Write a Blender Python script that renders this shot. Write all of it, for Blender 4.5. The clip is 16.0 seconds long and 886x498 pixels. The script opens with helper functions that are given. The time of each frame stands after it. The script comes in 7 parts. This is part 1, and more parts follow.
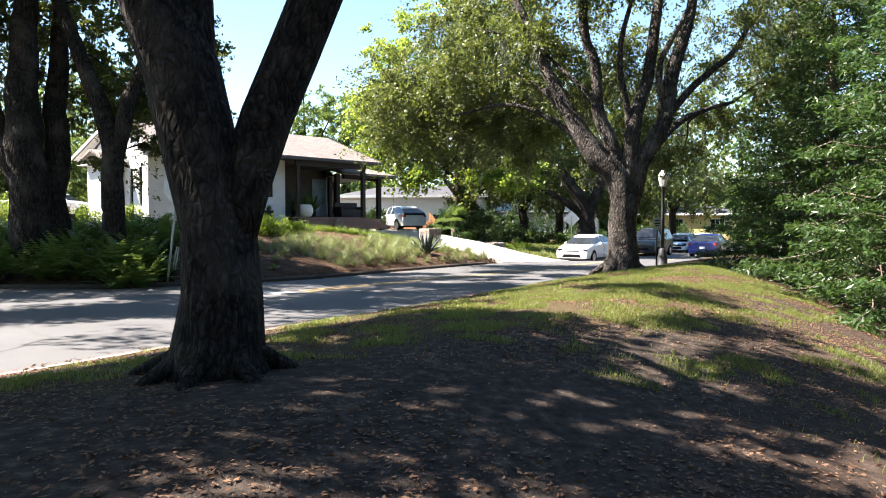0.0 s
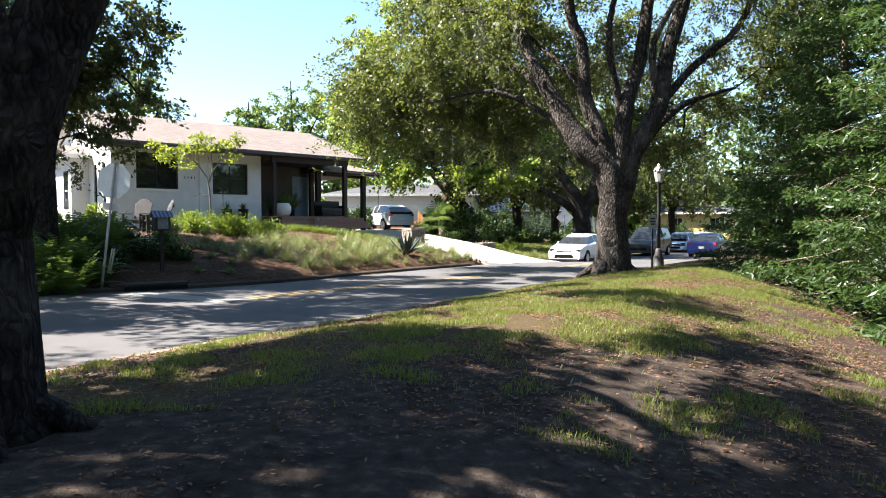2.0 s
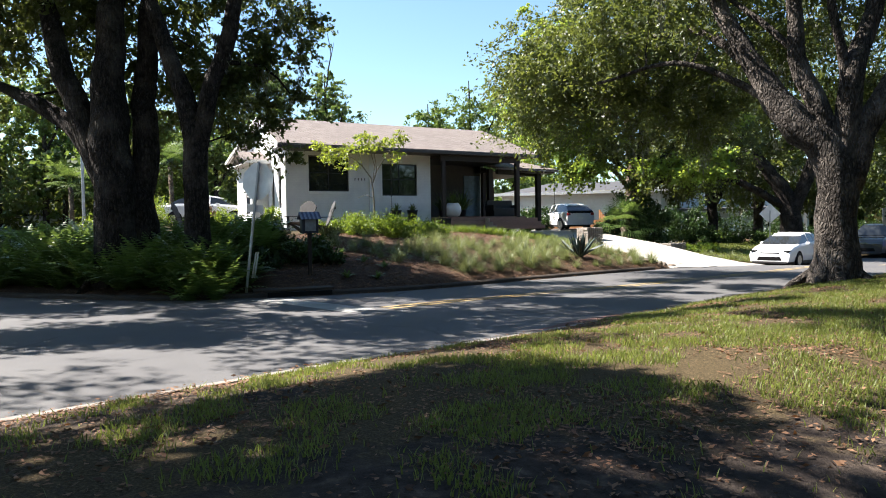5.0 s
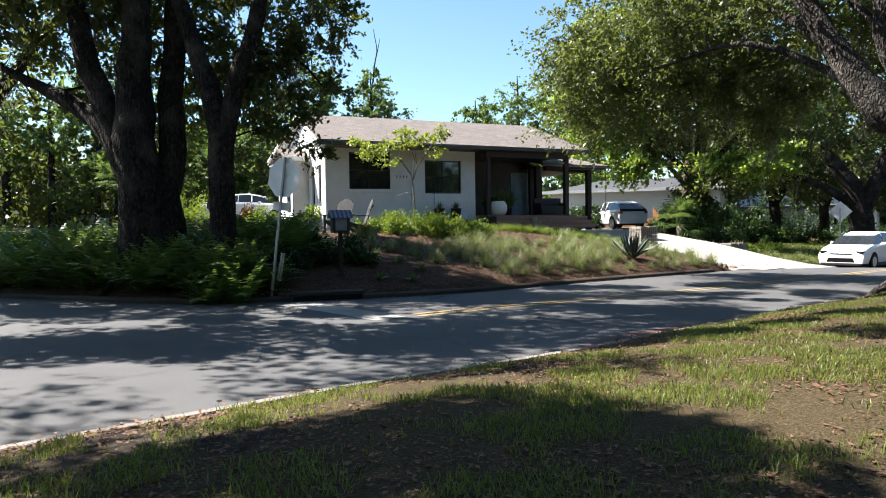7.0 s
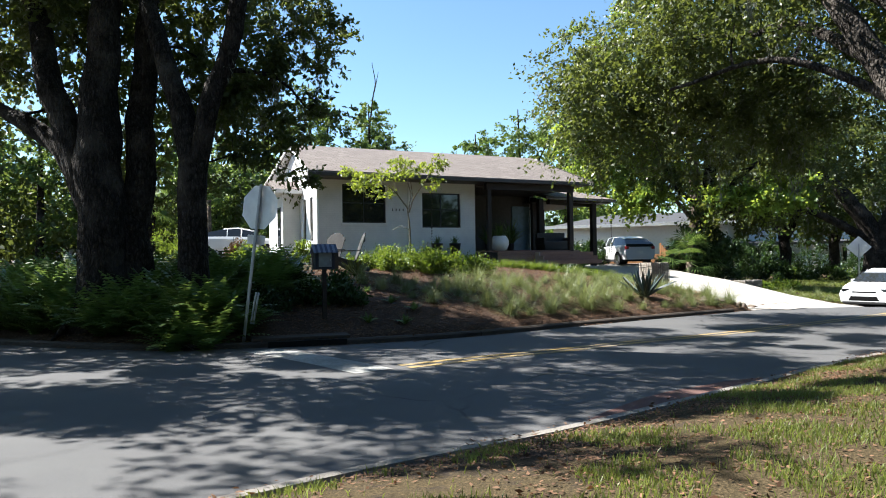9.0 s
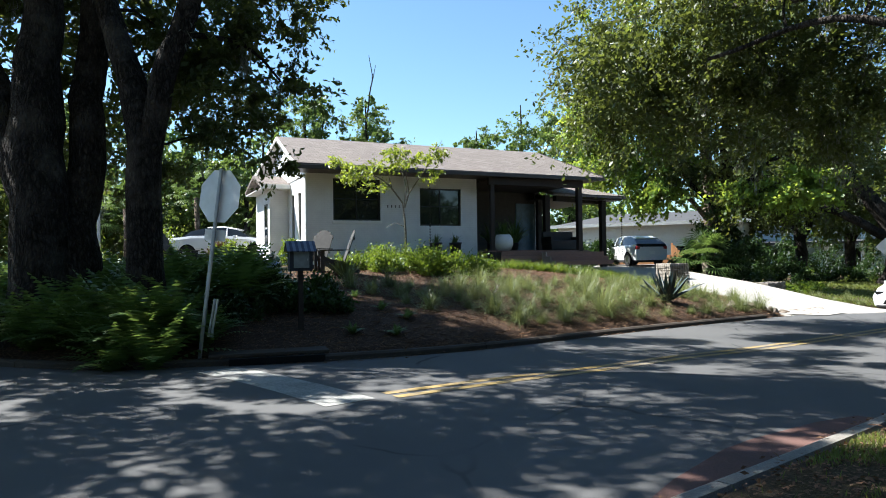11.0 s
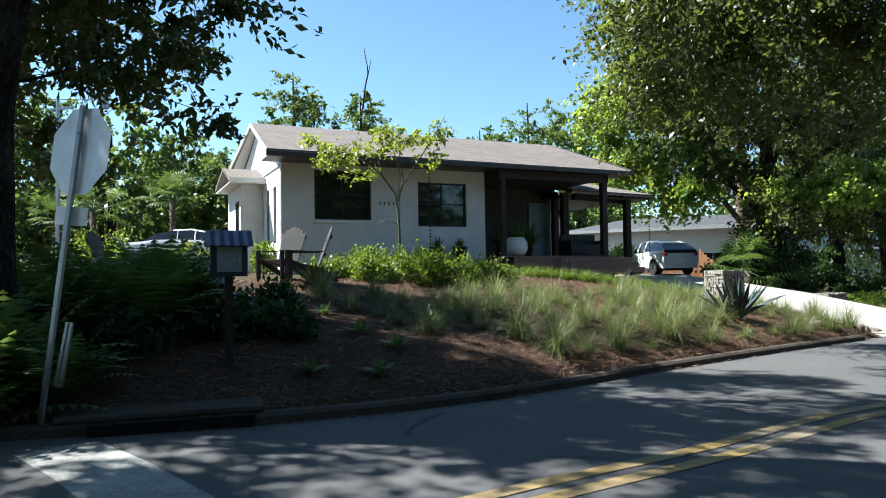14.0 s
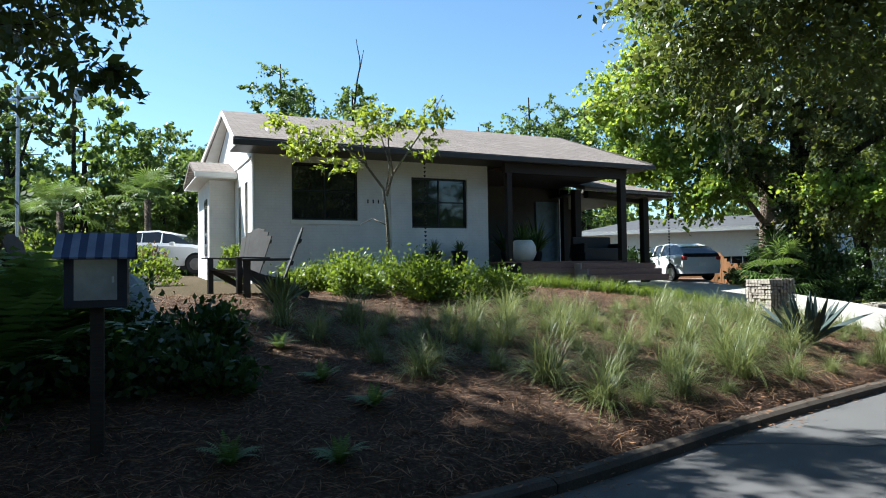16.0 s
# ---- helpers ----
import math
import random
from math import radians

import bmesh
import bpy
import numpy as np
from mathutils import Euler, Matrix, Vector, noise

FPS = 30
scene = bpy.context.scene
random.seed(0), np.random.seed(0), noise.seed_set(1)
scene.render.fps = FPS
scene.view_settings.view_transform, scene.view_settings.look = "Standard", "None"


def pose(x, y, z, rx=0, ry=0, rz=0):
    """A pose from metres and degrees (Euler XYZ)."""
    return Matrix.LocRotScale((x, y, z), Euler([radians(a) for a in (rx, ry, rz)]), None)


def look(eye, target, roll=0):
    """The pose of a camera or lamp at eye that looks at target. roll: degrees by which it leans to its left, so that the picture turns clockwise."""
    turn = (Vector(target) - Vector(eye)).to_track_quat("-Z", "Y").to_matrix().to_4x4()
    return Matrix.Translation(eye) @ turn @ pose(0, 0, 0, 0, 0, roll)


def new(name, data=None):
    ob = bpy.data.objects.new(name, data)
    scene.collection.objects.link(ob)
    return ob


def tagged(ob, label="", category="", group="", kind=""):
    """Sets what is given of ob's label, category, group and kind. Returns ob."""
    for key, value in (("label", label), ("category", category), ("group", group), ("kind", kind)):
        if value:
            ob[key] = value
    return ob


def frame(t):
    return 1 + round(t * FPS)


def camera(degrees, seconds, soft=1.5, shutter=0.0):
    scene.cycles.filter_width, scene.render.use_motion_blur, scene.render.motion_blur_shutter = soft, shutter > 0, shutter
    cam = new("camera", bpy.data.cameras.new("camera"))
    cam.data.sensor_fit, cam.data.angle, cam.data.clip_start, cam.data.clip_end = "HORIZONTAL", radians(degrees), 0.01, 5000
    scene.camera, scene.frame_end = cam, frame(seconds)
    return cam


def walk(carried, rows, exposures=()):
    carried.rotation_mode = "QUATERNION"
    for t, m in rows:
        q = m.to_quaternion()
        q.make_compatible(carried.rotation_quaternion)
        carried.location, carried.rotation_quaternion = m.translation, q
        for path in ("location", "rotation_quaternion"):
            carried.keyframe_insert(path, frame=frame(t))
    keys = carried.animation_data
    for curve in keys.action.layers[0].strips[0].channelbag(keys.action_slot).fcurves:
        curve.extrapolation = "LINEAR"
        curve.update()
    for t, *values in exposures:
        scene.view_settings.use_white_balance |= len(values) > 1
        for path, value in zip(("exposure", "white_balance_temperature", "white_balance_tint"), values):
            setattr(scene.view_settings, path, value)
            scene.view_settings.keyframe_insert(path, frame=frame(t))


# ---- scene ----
cam = camera(64.2, 16.0, soft=1.0)
METRES, EYE, TILT, LEAN, TURN = 16.0, 1.8, -2.2, 0.0, 0.0
ROWS = [
    (0.0, 0.0, 0.0, 0.0, -0.0, 0.0, 0.0),
    (0.5, 0.0118, 0.0294, 0.0004, -0.0, -0.0, 0.01),
    (1.0, 0.0241, 0.0587, 0.0008, -0.01, 0.0, 0.05),
    (1.5, 0.0352, 0.0873, 0.0011, 0.01, -0.01, 0.09),
    (2.0, 0.0451, 0.1147, 0.0013, 0.02, 0.0, 0.13),
    (2.5, 0.0525, 0.142, 0.0015, 0.02, -0.0, 0.13),
    (3.0, 0.0572, 0.1684, 0.0017, 1.45, 0.01, 0.2),
    (3.5, 0.0613, 0.1926, 0.0021, 5.39, 0.03, 0.26),
    (4.0, 0.0646, 0.2144, 0.0028, 8.78, 0.06, 0.28),
    (4.5, 0.0668, 0.2346, 0.0032, 11.96, 0.11, 0.29),
    (5.0, 0.0684, 0.2522, 0.0036, 15.09, 0.13, 0.31),
    (7.5, 0.0579, 0.3479, 0.0074, 19.21, 0.18, 0.16),
    (8.0, 0.0511, 0.3712, 0.0084, 19.2, 0.85, 0.13),
    (8.5, 0.0437, 0.3961, 0.0096, 19.19, 2.08, 0.12),
    (9.0, 0.0356, 0.4215, 0.0104, 19.17, 2.93, 0.1),
    (11.5, -0.018, 0.5826, 0.0139, 19.21, 3.04, 0.14),
    (12.0, -0.032, 0.6203, 0.0139, 19.21, 3.05, 0.16),
    (12.5, -0.0465, 0.6597, 0.0139, 19.2, 3.06, 0.17),
    (13.0, -0.0614, 0.7003, 0.0143, 19.22, 3.0, 0.16),
    (13.5, -0.0772, 0.7434, 0.0149, 19.22, 3.35, 0.16),
    (14.0, -0.0931, 0.7862, 0.0157, 19.22, 3.91, 0.15),
    (14.5, -0.1087, 0.8282, 0.0167, 19.24, 3.98, 0.13),
    (15.0, -0.1244, 0.8701, 0.0204, 19.24, 4.02, 0.17),
    (15.5, -0.1388, 0.9116, 0.0268, 19.18, 4.04, 0.18),
    (16.0, -0.1522, 0.9514, 0.0326, 18.94, 4.05, 0.18),
]
walk(cam, [(t, pose(0, 0, EYE, TILT, LEAN, TURN) @ pose(METRES * x, METRES * y, METRES * z, 90 + pitch, roll, yaw)) for t, x, y, z, yaw, pitch, roll in ROWS],
     exposures=[(0.0, 2.7, 6450, 16), (2.5, 2.5, 6400, 15), (5.0, 2.15, 6300, 14), (9.0, 1.92, 6000, 10), (16.0, 1.8, 5750, 6)])

# ---------------------------------------------------------------- world and sun
SUN_AZ, SUN_EL = radians(178), radians(50)      # direction to the sun, anticlockwise from +x
sun_way = Vector((math.cos(SUN_AZ) * math.cos(SUN_EL), math.sin(SUN_AZ) * math.cos(SUN_EL), math.sin(SUN_EL)))
world = bpy.data.worlds.new("sky")
scene.world = world
world.use_nodes = True
wn = world.node_tree.nodes
sky = wn.new("ShaderNodeTexSky")
sky.sky_type = 'NISHITA'
sky.sun_disc = False
sky.sun_elevation = SUN_EL
sky.sun_rotation = math.atan2(sun_way.x, sun_way.y)
sky.air_density, sky.dust_density, sky.ozone_density = 1.0, 0.25, 0.0
tint = wn.new("ShaderNodeMix")
tint.data_type, tint.blend_type = 'RGBA', 'MULTIPLY'
tint.inputs[0].default_value = 1.0
tint.inputs[7].default_value = (0.91, 1.06, 1.1, 1)
world.node_tree.links.new(sky.outputs[0], tint.inputs[6])
world.node_tree.links.new(tint.outputs[2], wn["Background"].inputs[0])
wn["Background"].inputs[1].default_value = 0.05
sun_data = bpy.data.lights.new("sun", 'SUN')
sun_data.energy, sun_data.angle, sun_data.color = 5.0, radians(0.53), (1.0, 0.93, 0.82)
sun = new("sun", sun_data)
sun.matrix_world = look(sun_way * 60, (0, 0, 0))


# ---------------------------------------------------------------- materials
class Mat:
    """A small node builder around one principled material."""

    def __init__(self, name, color, rough=0.8, metal=0.0, spec=0.4):
        self.m = bpy.data.materials.new(name)
        self.m.use_nodes = True
        self.t = self.m.node_tree
        self.b = self.t.nodes["Principled BSDF"]
        self.b.inputs["Base Color"].default_value = (*color, 1)
        self.b.inputs["Roughness"].default_value = rough
        self.b.inputs["Metallic"].default_value = metal
        self.b.inputs["Specular IOR Level"].default_value = spec

    def node(self, kind, **sets):
        n = self.t.nodes.new(kind)
        for k, v in sets.items():
            if k == "op":
                n.operation = v
            elif k == "blend":
                n.blend_type = v
        return n

    def link(self, a, b):
        self.t.links.new(a, b)

    def coords(self, space="Object"):
        return self.node("ShaderNodeTexCoord").outputs[space]

    def world_pos(self):
        return self.node("ShaderNodeNewGeometry").outputs["Position"]

    def noise(self, scale, detail=4.0, rough=0.6, vec=None, stretch=None):
        n = self.node("ShaderNodeTexNoise")
        n.inputs["Scale"].default_value = scale
        n.inputs["Detail"].default_value = detail
        n.inputs["Roughness"].default_value = rough
        v = vec if vec is not None else self.world_pos()
        if stretch:
            mp = self.node("ShaderNodeMapping")
            mp.inputs["Scale"].default_value = stretch
            self.link(v, mp.inputs["Vector"])
            v = mp.outputs[0]
        self.link(v, n.inputs["Vector"])
        return n.outputs["Fac"]

    def ramp(self, fac, stops):
        n = self.node("ShaderNodeValToRGB")
        el = n.color_ramp.elements
        while len(el) > len(stops):
            el.remove(el[-1])
        while len(el) < len(stops):
            el.new(0.5)
        for e, (p, c) in zip(el, stops):
            e.position = p
            e.color = (*c, 1) if len(c) == 3 else c
        self.link(fac, n.inputs["Fac"])
        return n.outputs["Color"]

    def mix(self, fac, a, b, blend='MIX'):
        n = self.node("ShaderNodeMix")
        n.data_type, n.blend_type = 'RGBA', blend
        for s, v in ((n.inputs[0], fac), (n.inputs[6], a), (n.inputs[7], b)):
            if isinstance(v, (int, float)):
                s.default_value = v
            elif isinstance(v, tuple):
                s.default_value = (*v, 1)
            else:
                self.link(v, s)
        return n.outputs[2]

    def math(self, op, a, b=0.0):
        n = self.node("ShaderNodeMath", op=op)
        for s, v in zip(n.inputs, (a, b)):
            if isinstance(v, (int, float)):
                s.default_value = v
            else:
                self.link(v, s)
        return n.outputs[0]

    def attr(self, name):
        n = self.node("ShaderNodeAttribute")
        n.attribute_name = name
        return n.outputs

    def island(self):
        return self.node("ShaderNodeNewGeometry").outputs["Random Per Island"]

    def obrandom(self):
        return self.node("ShaderNodeObjectInfo").outputs["Random"]

    def color(self, c):
        self.link(c, self.b.inputs["Base Color"])
        return self

    def rough(self, r):
        self.link(r, self.b.inputs["Roughness"])
        return self

    def bump(self, h, strength=0.4, dist=0.02):
        n = self.node("ShaderNodeBump")
        n.inputs["Strength"].default_value = strength
        n.inputs["Distance"].default_value = dist
        self.link(h, n.inputs["Height"])
        self.link(n.outputs[0], self.b.inputs["Normal"])
        return self

    def translucent(self, color, amount):
        tr = self.node("ShaderNodeBsdfTranslucent")
        if isinstance(color, tuple):
            tr.inputs["Color"].default_value = (*color, 1)
        else:
            self.link(color, tr.inputs["Color"])
        mx = self.node("ShaderNodeMixShader")
        mx.inputs[0].default_value = amount
        self.link(self.b.outputs[0], mx.inputs[1])
        self.link(tr.outputs[0], mx.inputs[2])
        self.link(mx.outputs[0], self.t.nodes["Material Output"].inputs["Surface"])
        return self


def plain(name, color, rough=0.7, metal=0.0, spec=0.4, vary=0.25, scale=6.0, bump=0.15):
    """Paint, plastic, metal or stone with soft mottling and fine relief."""
    q = Mat(name, color, rough, metal, spec)
    n = q.noise(scale, 6.0, vec=q.coords())
    fine = q.noise(scale * 12, 3.0, vec=q.coords())
    lo, hi = tuple(c * (1 - vary) for c in color), tuple(min(1, c * (1 + vary)) for c in color)
    q.color(q.mix(q.math('MULTIPLY', fine, 0.35), q.ramp(n, [(0.3, lo), (0.7, hi)]), lo))
    if bump:
        q.bump(fine, bump, 0.01)
    return q.m


def leafy(name, dark, light, trans, amount=0.45, rough=0.45):
    q = Mat(name, light, rough, 0.0, 0.35)
    isl = q.island()
    big = q.noise(0.9, 2.0)
    c = q.ramp(isl, [(0.0, dark), (0.55, light), (1.0, tuple(min(1, v * 1.35) for v in light))])
    c = q.mix(q.math('MULTIPLY', big, 0.6), c, dark)
    q.color(c)
    q.translucent(trans, amount)
    return q.m


def bark(name, a, b, scale=9.0):
    q = Mat(name, a, 0.92, 0.0, 0.15)
    v = q.world_pos()
    ridges = q.noise(scale * 2.2, 8.0, 0.7, vec=v, stretch=(1.0, 1.0, 0.3))
    blotch = q.noise(1.4, 4.0, vec=v)
    c = q.ramp(ridges, [(0.32, tuple(x * 0.45 for x in a)), (0.5, a), (0.68, b)])
    vo = q.node("ShaderNodeTexVoronoi")
    vo.feature = 'DISTANCE_TO_EDGE'
    vo.inputs["Scale"].default_value = scale * 2.0
    mp = q.node("ShaderNodeMapping")
    mp.inputs["Scale"].default_value = (1.0, 1.0, 0.32)
    wob = q.node("ShaderNodeTexNoise")
    wob.inputs["Scale"].default_value = 5.0
    q.link(v, wob.inputs["Vector"])
    add = q.node("ShaderNodeVectorMath", op='MULTIPLY_ADD')
    q.link(wob.outputs["Color"], add.inputs[0])
    add.inputs[1].default_value = (0.16, 0.16, 0.16)
    q.link(v, add.inputs[2])
    q.link(add.outputs[0], mp.inputs["Vector"])
    q.link(mp.outputs[0], vo.inputs["Vector"])
    plate = q.ramp(vo.outputs["Distance"], [(0.0, (0.25, 0.25, 0.25)), (0.16, (1, 1, 1))])
    c = q.mix(0.85, c, plate, 'MULTIPLY')
    ridges = q.math('ADD', q.math('MULTIPLY', ridges, 0.6), q.math('MULTIPLY', vo.outputs["Distance"], 1.6))
    c = q.mix(q.ramp(blotch, [(0.5, (0, 0, 0)), (0.75, (0.7, 0.7, 0.7))]), c, tuple(v * 1.5 for v in b))
    q.color(c).bump(ridges, 1.0, 0.06)
    return q.m


def make_ground():
    q = Mat("ground_cover", (0.12, 0.1, 0.05), 0.95, 0.0, 0.1)
    zone = q.attr("zone")["Color"]
    sep = q.node("ShaderNodeSeparateColor")
    q.link(zone, sep.inputs[0])
    n1, n2, n3 = q.noise(1.3, 5.0), q.noise(9.0, 5.0), q.noise(60.0, 4.0)
    dirt = q.ramp(n2, [(0.3, (0.02, 0.016, 0.014)), (0.55, (0.048, 0.038, 0.031)), (0.75, (0.12, 0.092, 0.072))])
    grass = q.ramp(n3, [(0.3, (0.026, 0.02, 0.011)), (0.55, (0.07, 0.053, 0.028)), (0.8, (0.18, 0.125, 0.07))])
    straw = q.ramp(q.noise(26.0, 6.0, 0.7), [(0.3, (0.025, 0.017, 0.013)), (0.55, (0.07, 0.045, 0.032)), (0.75, (0.2, 0.14, 0.095))])
    patch = q.math('ADD', q.math('MULTIPLY', n1, 0.5), q.math('MULTIPLY', q.noise(4.5, 6.0, 0.7), 0.9))
    gsoft = q.ramp(q.math('ADD', sep.outputs[0], patch), [(0.0, (0, 0, 0)), (0.84, (0, 0, 0)), (1.0, (1, 1, 1))])
    c = q.mix(gsoft, dirt, grass)
    c = q.mix(sep.outputs[1], c, straw)
    q.color(c)
    q.bump(q.math('ADD', n3, n2), 0.6, 0.04)
    return q.m


def make_asphalt():
    q = Mat("asphalt", (0.05, 0.05, 0.05), 0.85, 0.0, 0.3)
    agg, fine, big = q.noise(180.0, 2.0), q.noise(40.0, 4.0), q.noise(0.6, 5.0)
    c = q.ramp(agg, [(0.3, (0.05, 0.05, 0.051)), (0.6, (0.11, 0.109, 0.108)), (0.8, (0.19, 0.188, 0.182))])
    c = q.mix(q.ramp(big, [(0.4, (0, 0, 0)), (0.65, (0.5, 0.5, 0.5))]), c, (0.065, 0.065, 0.068))
    cr = q.node("ShaderNodeTexVoronoi")
    cr.feature = 'DISTANCE_TO_EDGE'
    cr.inputs["Scale"].default_value = 0.35
    wob = q.node("ShaderNodeMix")
    wob.data_type = 'VECTOR'
    q.link(q.world_pos(), wob.inputs[4])
    nn = q.node("ShaderNodeTexNoise")
    nn.inputs["Scale"].default_value = 1.2
    q.link(q.world_pos(), nn.inputs["Vector"])
    q.link(nn.outputs["Color"], wob.inputs[5])
    wob.inputs[0].default_value = 0.25
    q.link(wob.outputs[1], cr.inputs["Vector"])
    crack = q.ramp(cr.outputs["Distance"], [(0.0, (1, 1, 1)), (0.004, (0.7, 0.7, 0.7)), (0.007, (0, 0, 0))])
    crack = q.mix(q.ramp(q.noise(0.3, 2.0), [(0.5, (0, 0, 0)), (0.6, (1, 1, 1))]), (0, 0, 0), crack)
    q.color(q.mix(crack, c, (0.025, 0.025, 0.025)))
    q.bump(q.math('ADD', agg, fine), 0.5, 0.006)
    return q.m


def make_concrete(name, a, b, stain=(0.12, 0.1, 0.08)):
    q = Mat(name, a, 0.9, 0.0, 0.2)
    n1, n2 = q.noise(1.7, 6.0), q.noise(70.0, 3.0)
    c = q.ramp(n2, [(0.3, a), (0.7, b)])
    q.color(q.mix(q.ramp(n1, [(0.5, (0, 0, 0)), (0.8, (0.8, 0.8, 0.8))]), c, stain))
    q.bump(n2, 0.3, 0.008)
    return q.m


def make_white_brick():
    q = Mat("white_painted_brick", (0.78, 0.78, 0.77), 0.6, 0.0, 0.35)
    co = q.coords()
    mp = q.node("ShaderNodeMapping")
    q.link(co, mp.inputs["Vector"])
    sep = q.node("ShaderNodeSeparateXYZ")
    q.link(co, sep.inputs[0])
    comb = q.node("ShaderNodeCombineXYZ")
    q.link(q.math('ADD', sep.outputs[0], sep.outputs[1]), comb.inputs[0])
    q.link(sep.outputs[2], comb.inputs[1])
    br = q.node("ShaderNodeTexBrick")
    br.inputs["Scale"].default_value = 1.0
    br.inputs["Brick Width"].default_value = 0.21
    br.inputs["Row Height"].default_value = 0.072
    br.inputs["Mortar Size"].default_value = 0.006
    q.link(comb.outputs[0], br.inputs["Vector"])
    n = q.noise(2.0, 5.0, vec=co)
    c = q.ramp(n, [(0.3, (0.64, 0.64, 0.64)), (0.7, (0.76, 0.76, 0.75))])
    c = q.mix(q.math('MULTIPLY', br.outputs["Fac"], 0.25), c, (0.5, 0.5, 0.5))
    q.color(c)
    q.bump(q.math('SUBTRACT', 1.0, br.outputs["Fac"]), 0.35, 0.006)
    return q.m


def make_shingle(name, a, b):
    q = Mat(name, a, 0.95, 0.0, 0.1)
    co = q.coords("UV")
    br = q.node("ShaderNodeTexBrick")
    br.inputs["Scale"].default_value = 1.0
    br.inputs["Brick Width"].default_value = 0.32
    br.inputs["Row Height"].default_value = 0.145
    br.inputs["Mortar Size"].default_value = 0.012
    br.inputs["Bias"].default_value = 0.0
    br.inputs["Color1"].default_value = (*a, 1)
    br.inputs["Color2"].default_value = (*b, 1)
    br.inputs["Mortar"].default_value = (*(v * 0.45 for v in a), 1)
    q.link(co, br.inputs["Vector"])
    n = q.noise(1.5, 5.0)
    g = q.noise(90.0, 2.0)
    c = q.mix(q.math('MULTIPLY', g, 0.5), br.outputs["Color"], tuple(v * 0.6 for v in a))
    c = q.mix(q.ramp(n, [(0.45, (0, 0, 0)), (0.8, (0.5, 0.5, 0.5))]), c, tuple(v * 0.7 for v in a))
    q.color(c).bump(q.math('SUBTRACT', 1.0, br.outputs["Fac"]), 0.7, 0.012)
    return q.m


def make_wood(name, a, b, rough=0.6):
    q = Mat(name, a, rough, 0.0, 0.3)
    g = q.noise(14.0, 6.0, vec=q.coords(), stretch=(0.6, 6.0, 6.0))
    c = q.ramp(g, [(0.3, a), (0.7, b)])
    c = q.mix(q.math('MULTIPLY', q.obrandom(), 0.4), c, tuple(v * 0.7 for v in a))
    q.color(c).bump(g, 0.3, 0.006)
    return q.m


def make_glass(name, tint=(0.012, 0.015, 0.017)):
    q = Mat(name, tint, 0.04, 0.0, 0.6)
    return q.m


def make_paint(name, color, coat=0.6, metal=0.0):
    q = Mat(name, color, 0.35, metal, 0.5)
    n = q.noise(3.0, 5.0, vec=q.coords())
    q.color(q.ramp(n, [(0.3, tuple(v * 0.92 for v in color)), (0.8, color)]))
    q.b.inputs["Coat Weight"].default_value = coat
    q.b.inputs["Coat Roughness"].default_value = 0.06
    return q.m


def worn_paint(name, color):
    """Road paint rubbed through to the asphalt in patches."""
    q = Mat(name, color, 0.85, 0.0, 0.25)
    worn = q.ramp(q.math('ADD', q.math('MULTIPLY', q.noise(1.3, 4.0), 0.6), q.math('MULTIPLY', q.noise(24.0, 5.0, 0.7), 0.5)), [(0.49, (0, 0, 0)), (0.67, (0.95, 0.95, 0.95))])
    q.color(q.mix(worn, tuple(0.8 * v for v in color), (0.15, 0.148, 0.145)))
    q.bump(q.noise(180.0, 2.0), 0.4, 0.004)
    return q.m


M_GROUND, M_ASPHALT = make_ground(), make_asphalt()
M_CURB = make_concrete("curb_concrete", (0.15, 0.138, 0.12), (0.25, 0.23, 0.205))
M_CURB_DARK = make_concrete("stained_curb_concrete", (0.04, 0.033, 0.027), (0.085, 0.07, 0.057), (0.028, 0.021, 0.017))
M_DRIVE = make_concrete("drive_concrete", (0.26, 0.245, 0.222), (0.36, 0.34, 0.312), (0.2, 0.185, 0.165))
M_WALL, M_SHINGLE = make_white_brick(), make_shingle("roof_shingle", (0.185, 0.16, 0.145), (0.26, 0.228, 0.205))
M_SHINGLE2 = make_shingle("far_shingle", (0.3, 0.3, 0.3), (0.4, 0.4, 0.4))
M_DARKWOOD = make_wood("dark_stained_wood", (0.016, 0.011, 0.009), (0.04, 0.028, 0.022))
M_DECK = make_wood("deck_board", (0.2, 0.11, 0.085), (0.34, 0.2, 0.15))
M_STEPLIT = make_wood("sunlit_step_end", (0.34, 0.25, 0.21), (0.5, 0.4, 0.34))
M_FENCE = make_wood("cedar_fence", (0.2, 0.09, 0.035), (0.34, 0.17, 0.07))
M_TRIM = plain("white_trim", (0.74, 0.74, 0.72), 0.55, vary=0.06)
M_SOFFIT = plain("soffit_paint", (0.62, 0.61, 0.58), 0.6, vary=0.08)
# One dark brown for gutter, right rakes, front soffit, ceilings and porch back wall.
M_DARKBROWN = plain("dark_brown", (0.05, 0.042, 0.036), 0.5)
M_FRAME = plain("black_window_frame", (0.012, 0.012, 0.013), 0.4)
M_GLASS = make_glass("window_glass")
M_CARGLASS = make_glass("car_glass", (0.02, 0.023, 0.025))
M_RUBBER = plain("tyre_rubber", (0.018, 0.018, 0.019), 0.9)
M_RIM = plain("alloy_rim", (0.45, 0.46, 0.47), 0.3, 0.9)
M_PLASTIC = plain("black_plastic", (0.02, 0.02, 0.021), 0.55)
M_GALV = plain("galvanised_steel", (0.36, 0.38, 0.4), 0.45, 0.75, vary=0.15)
M_SIGNBACK = plain("bare_aluminium", (0.6, 0.61, 0.62), 0.5, 0.55, vary=0.1)
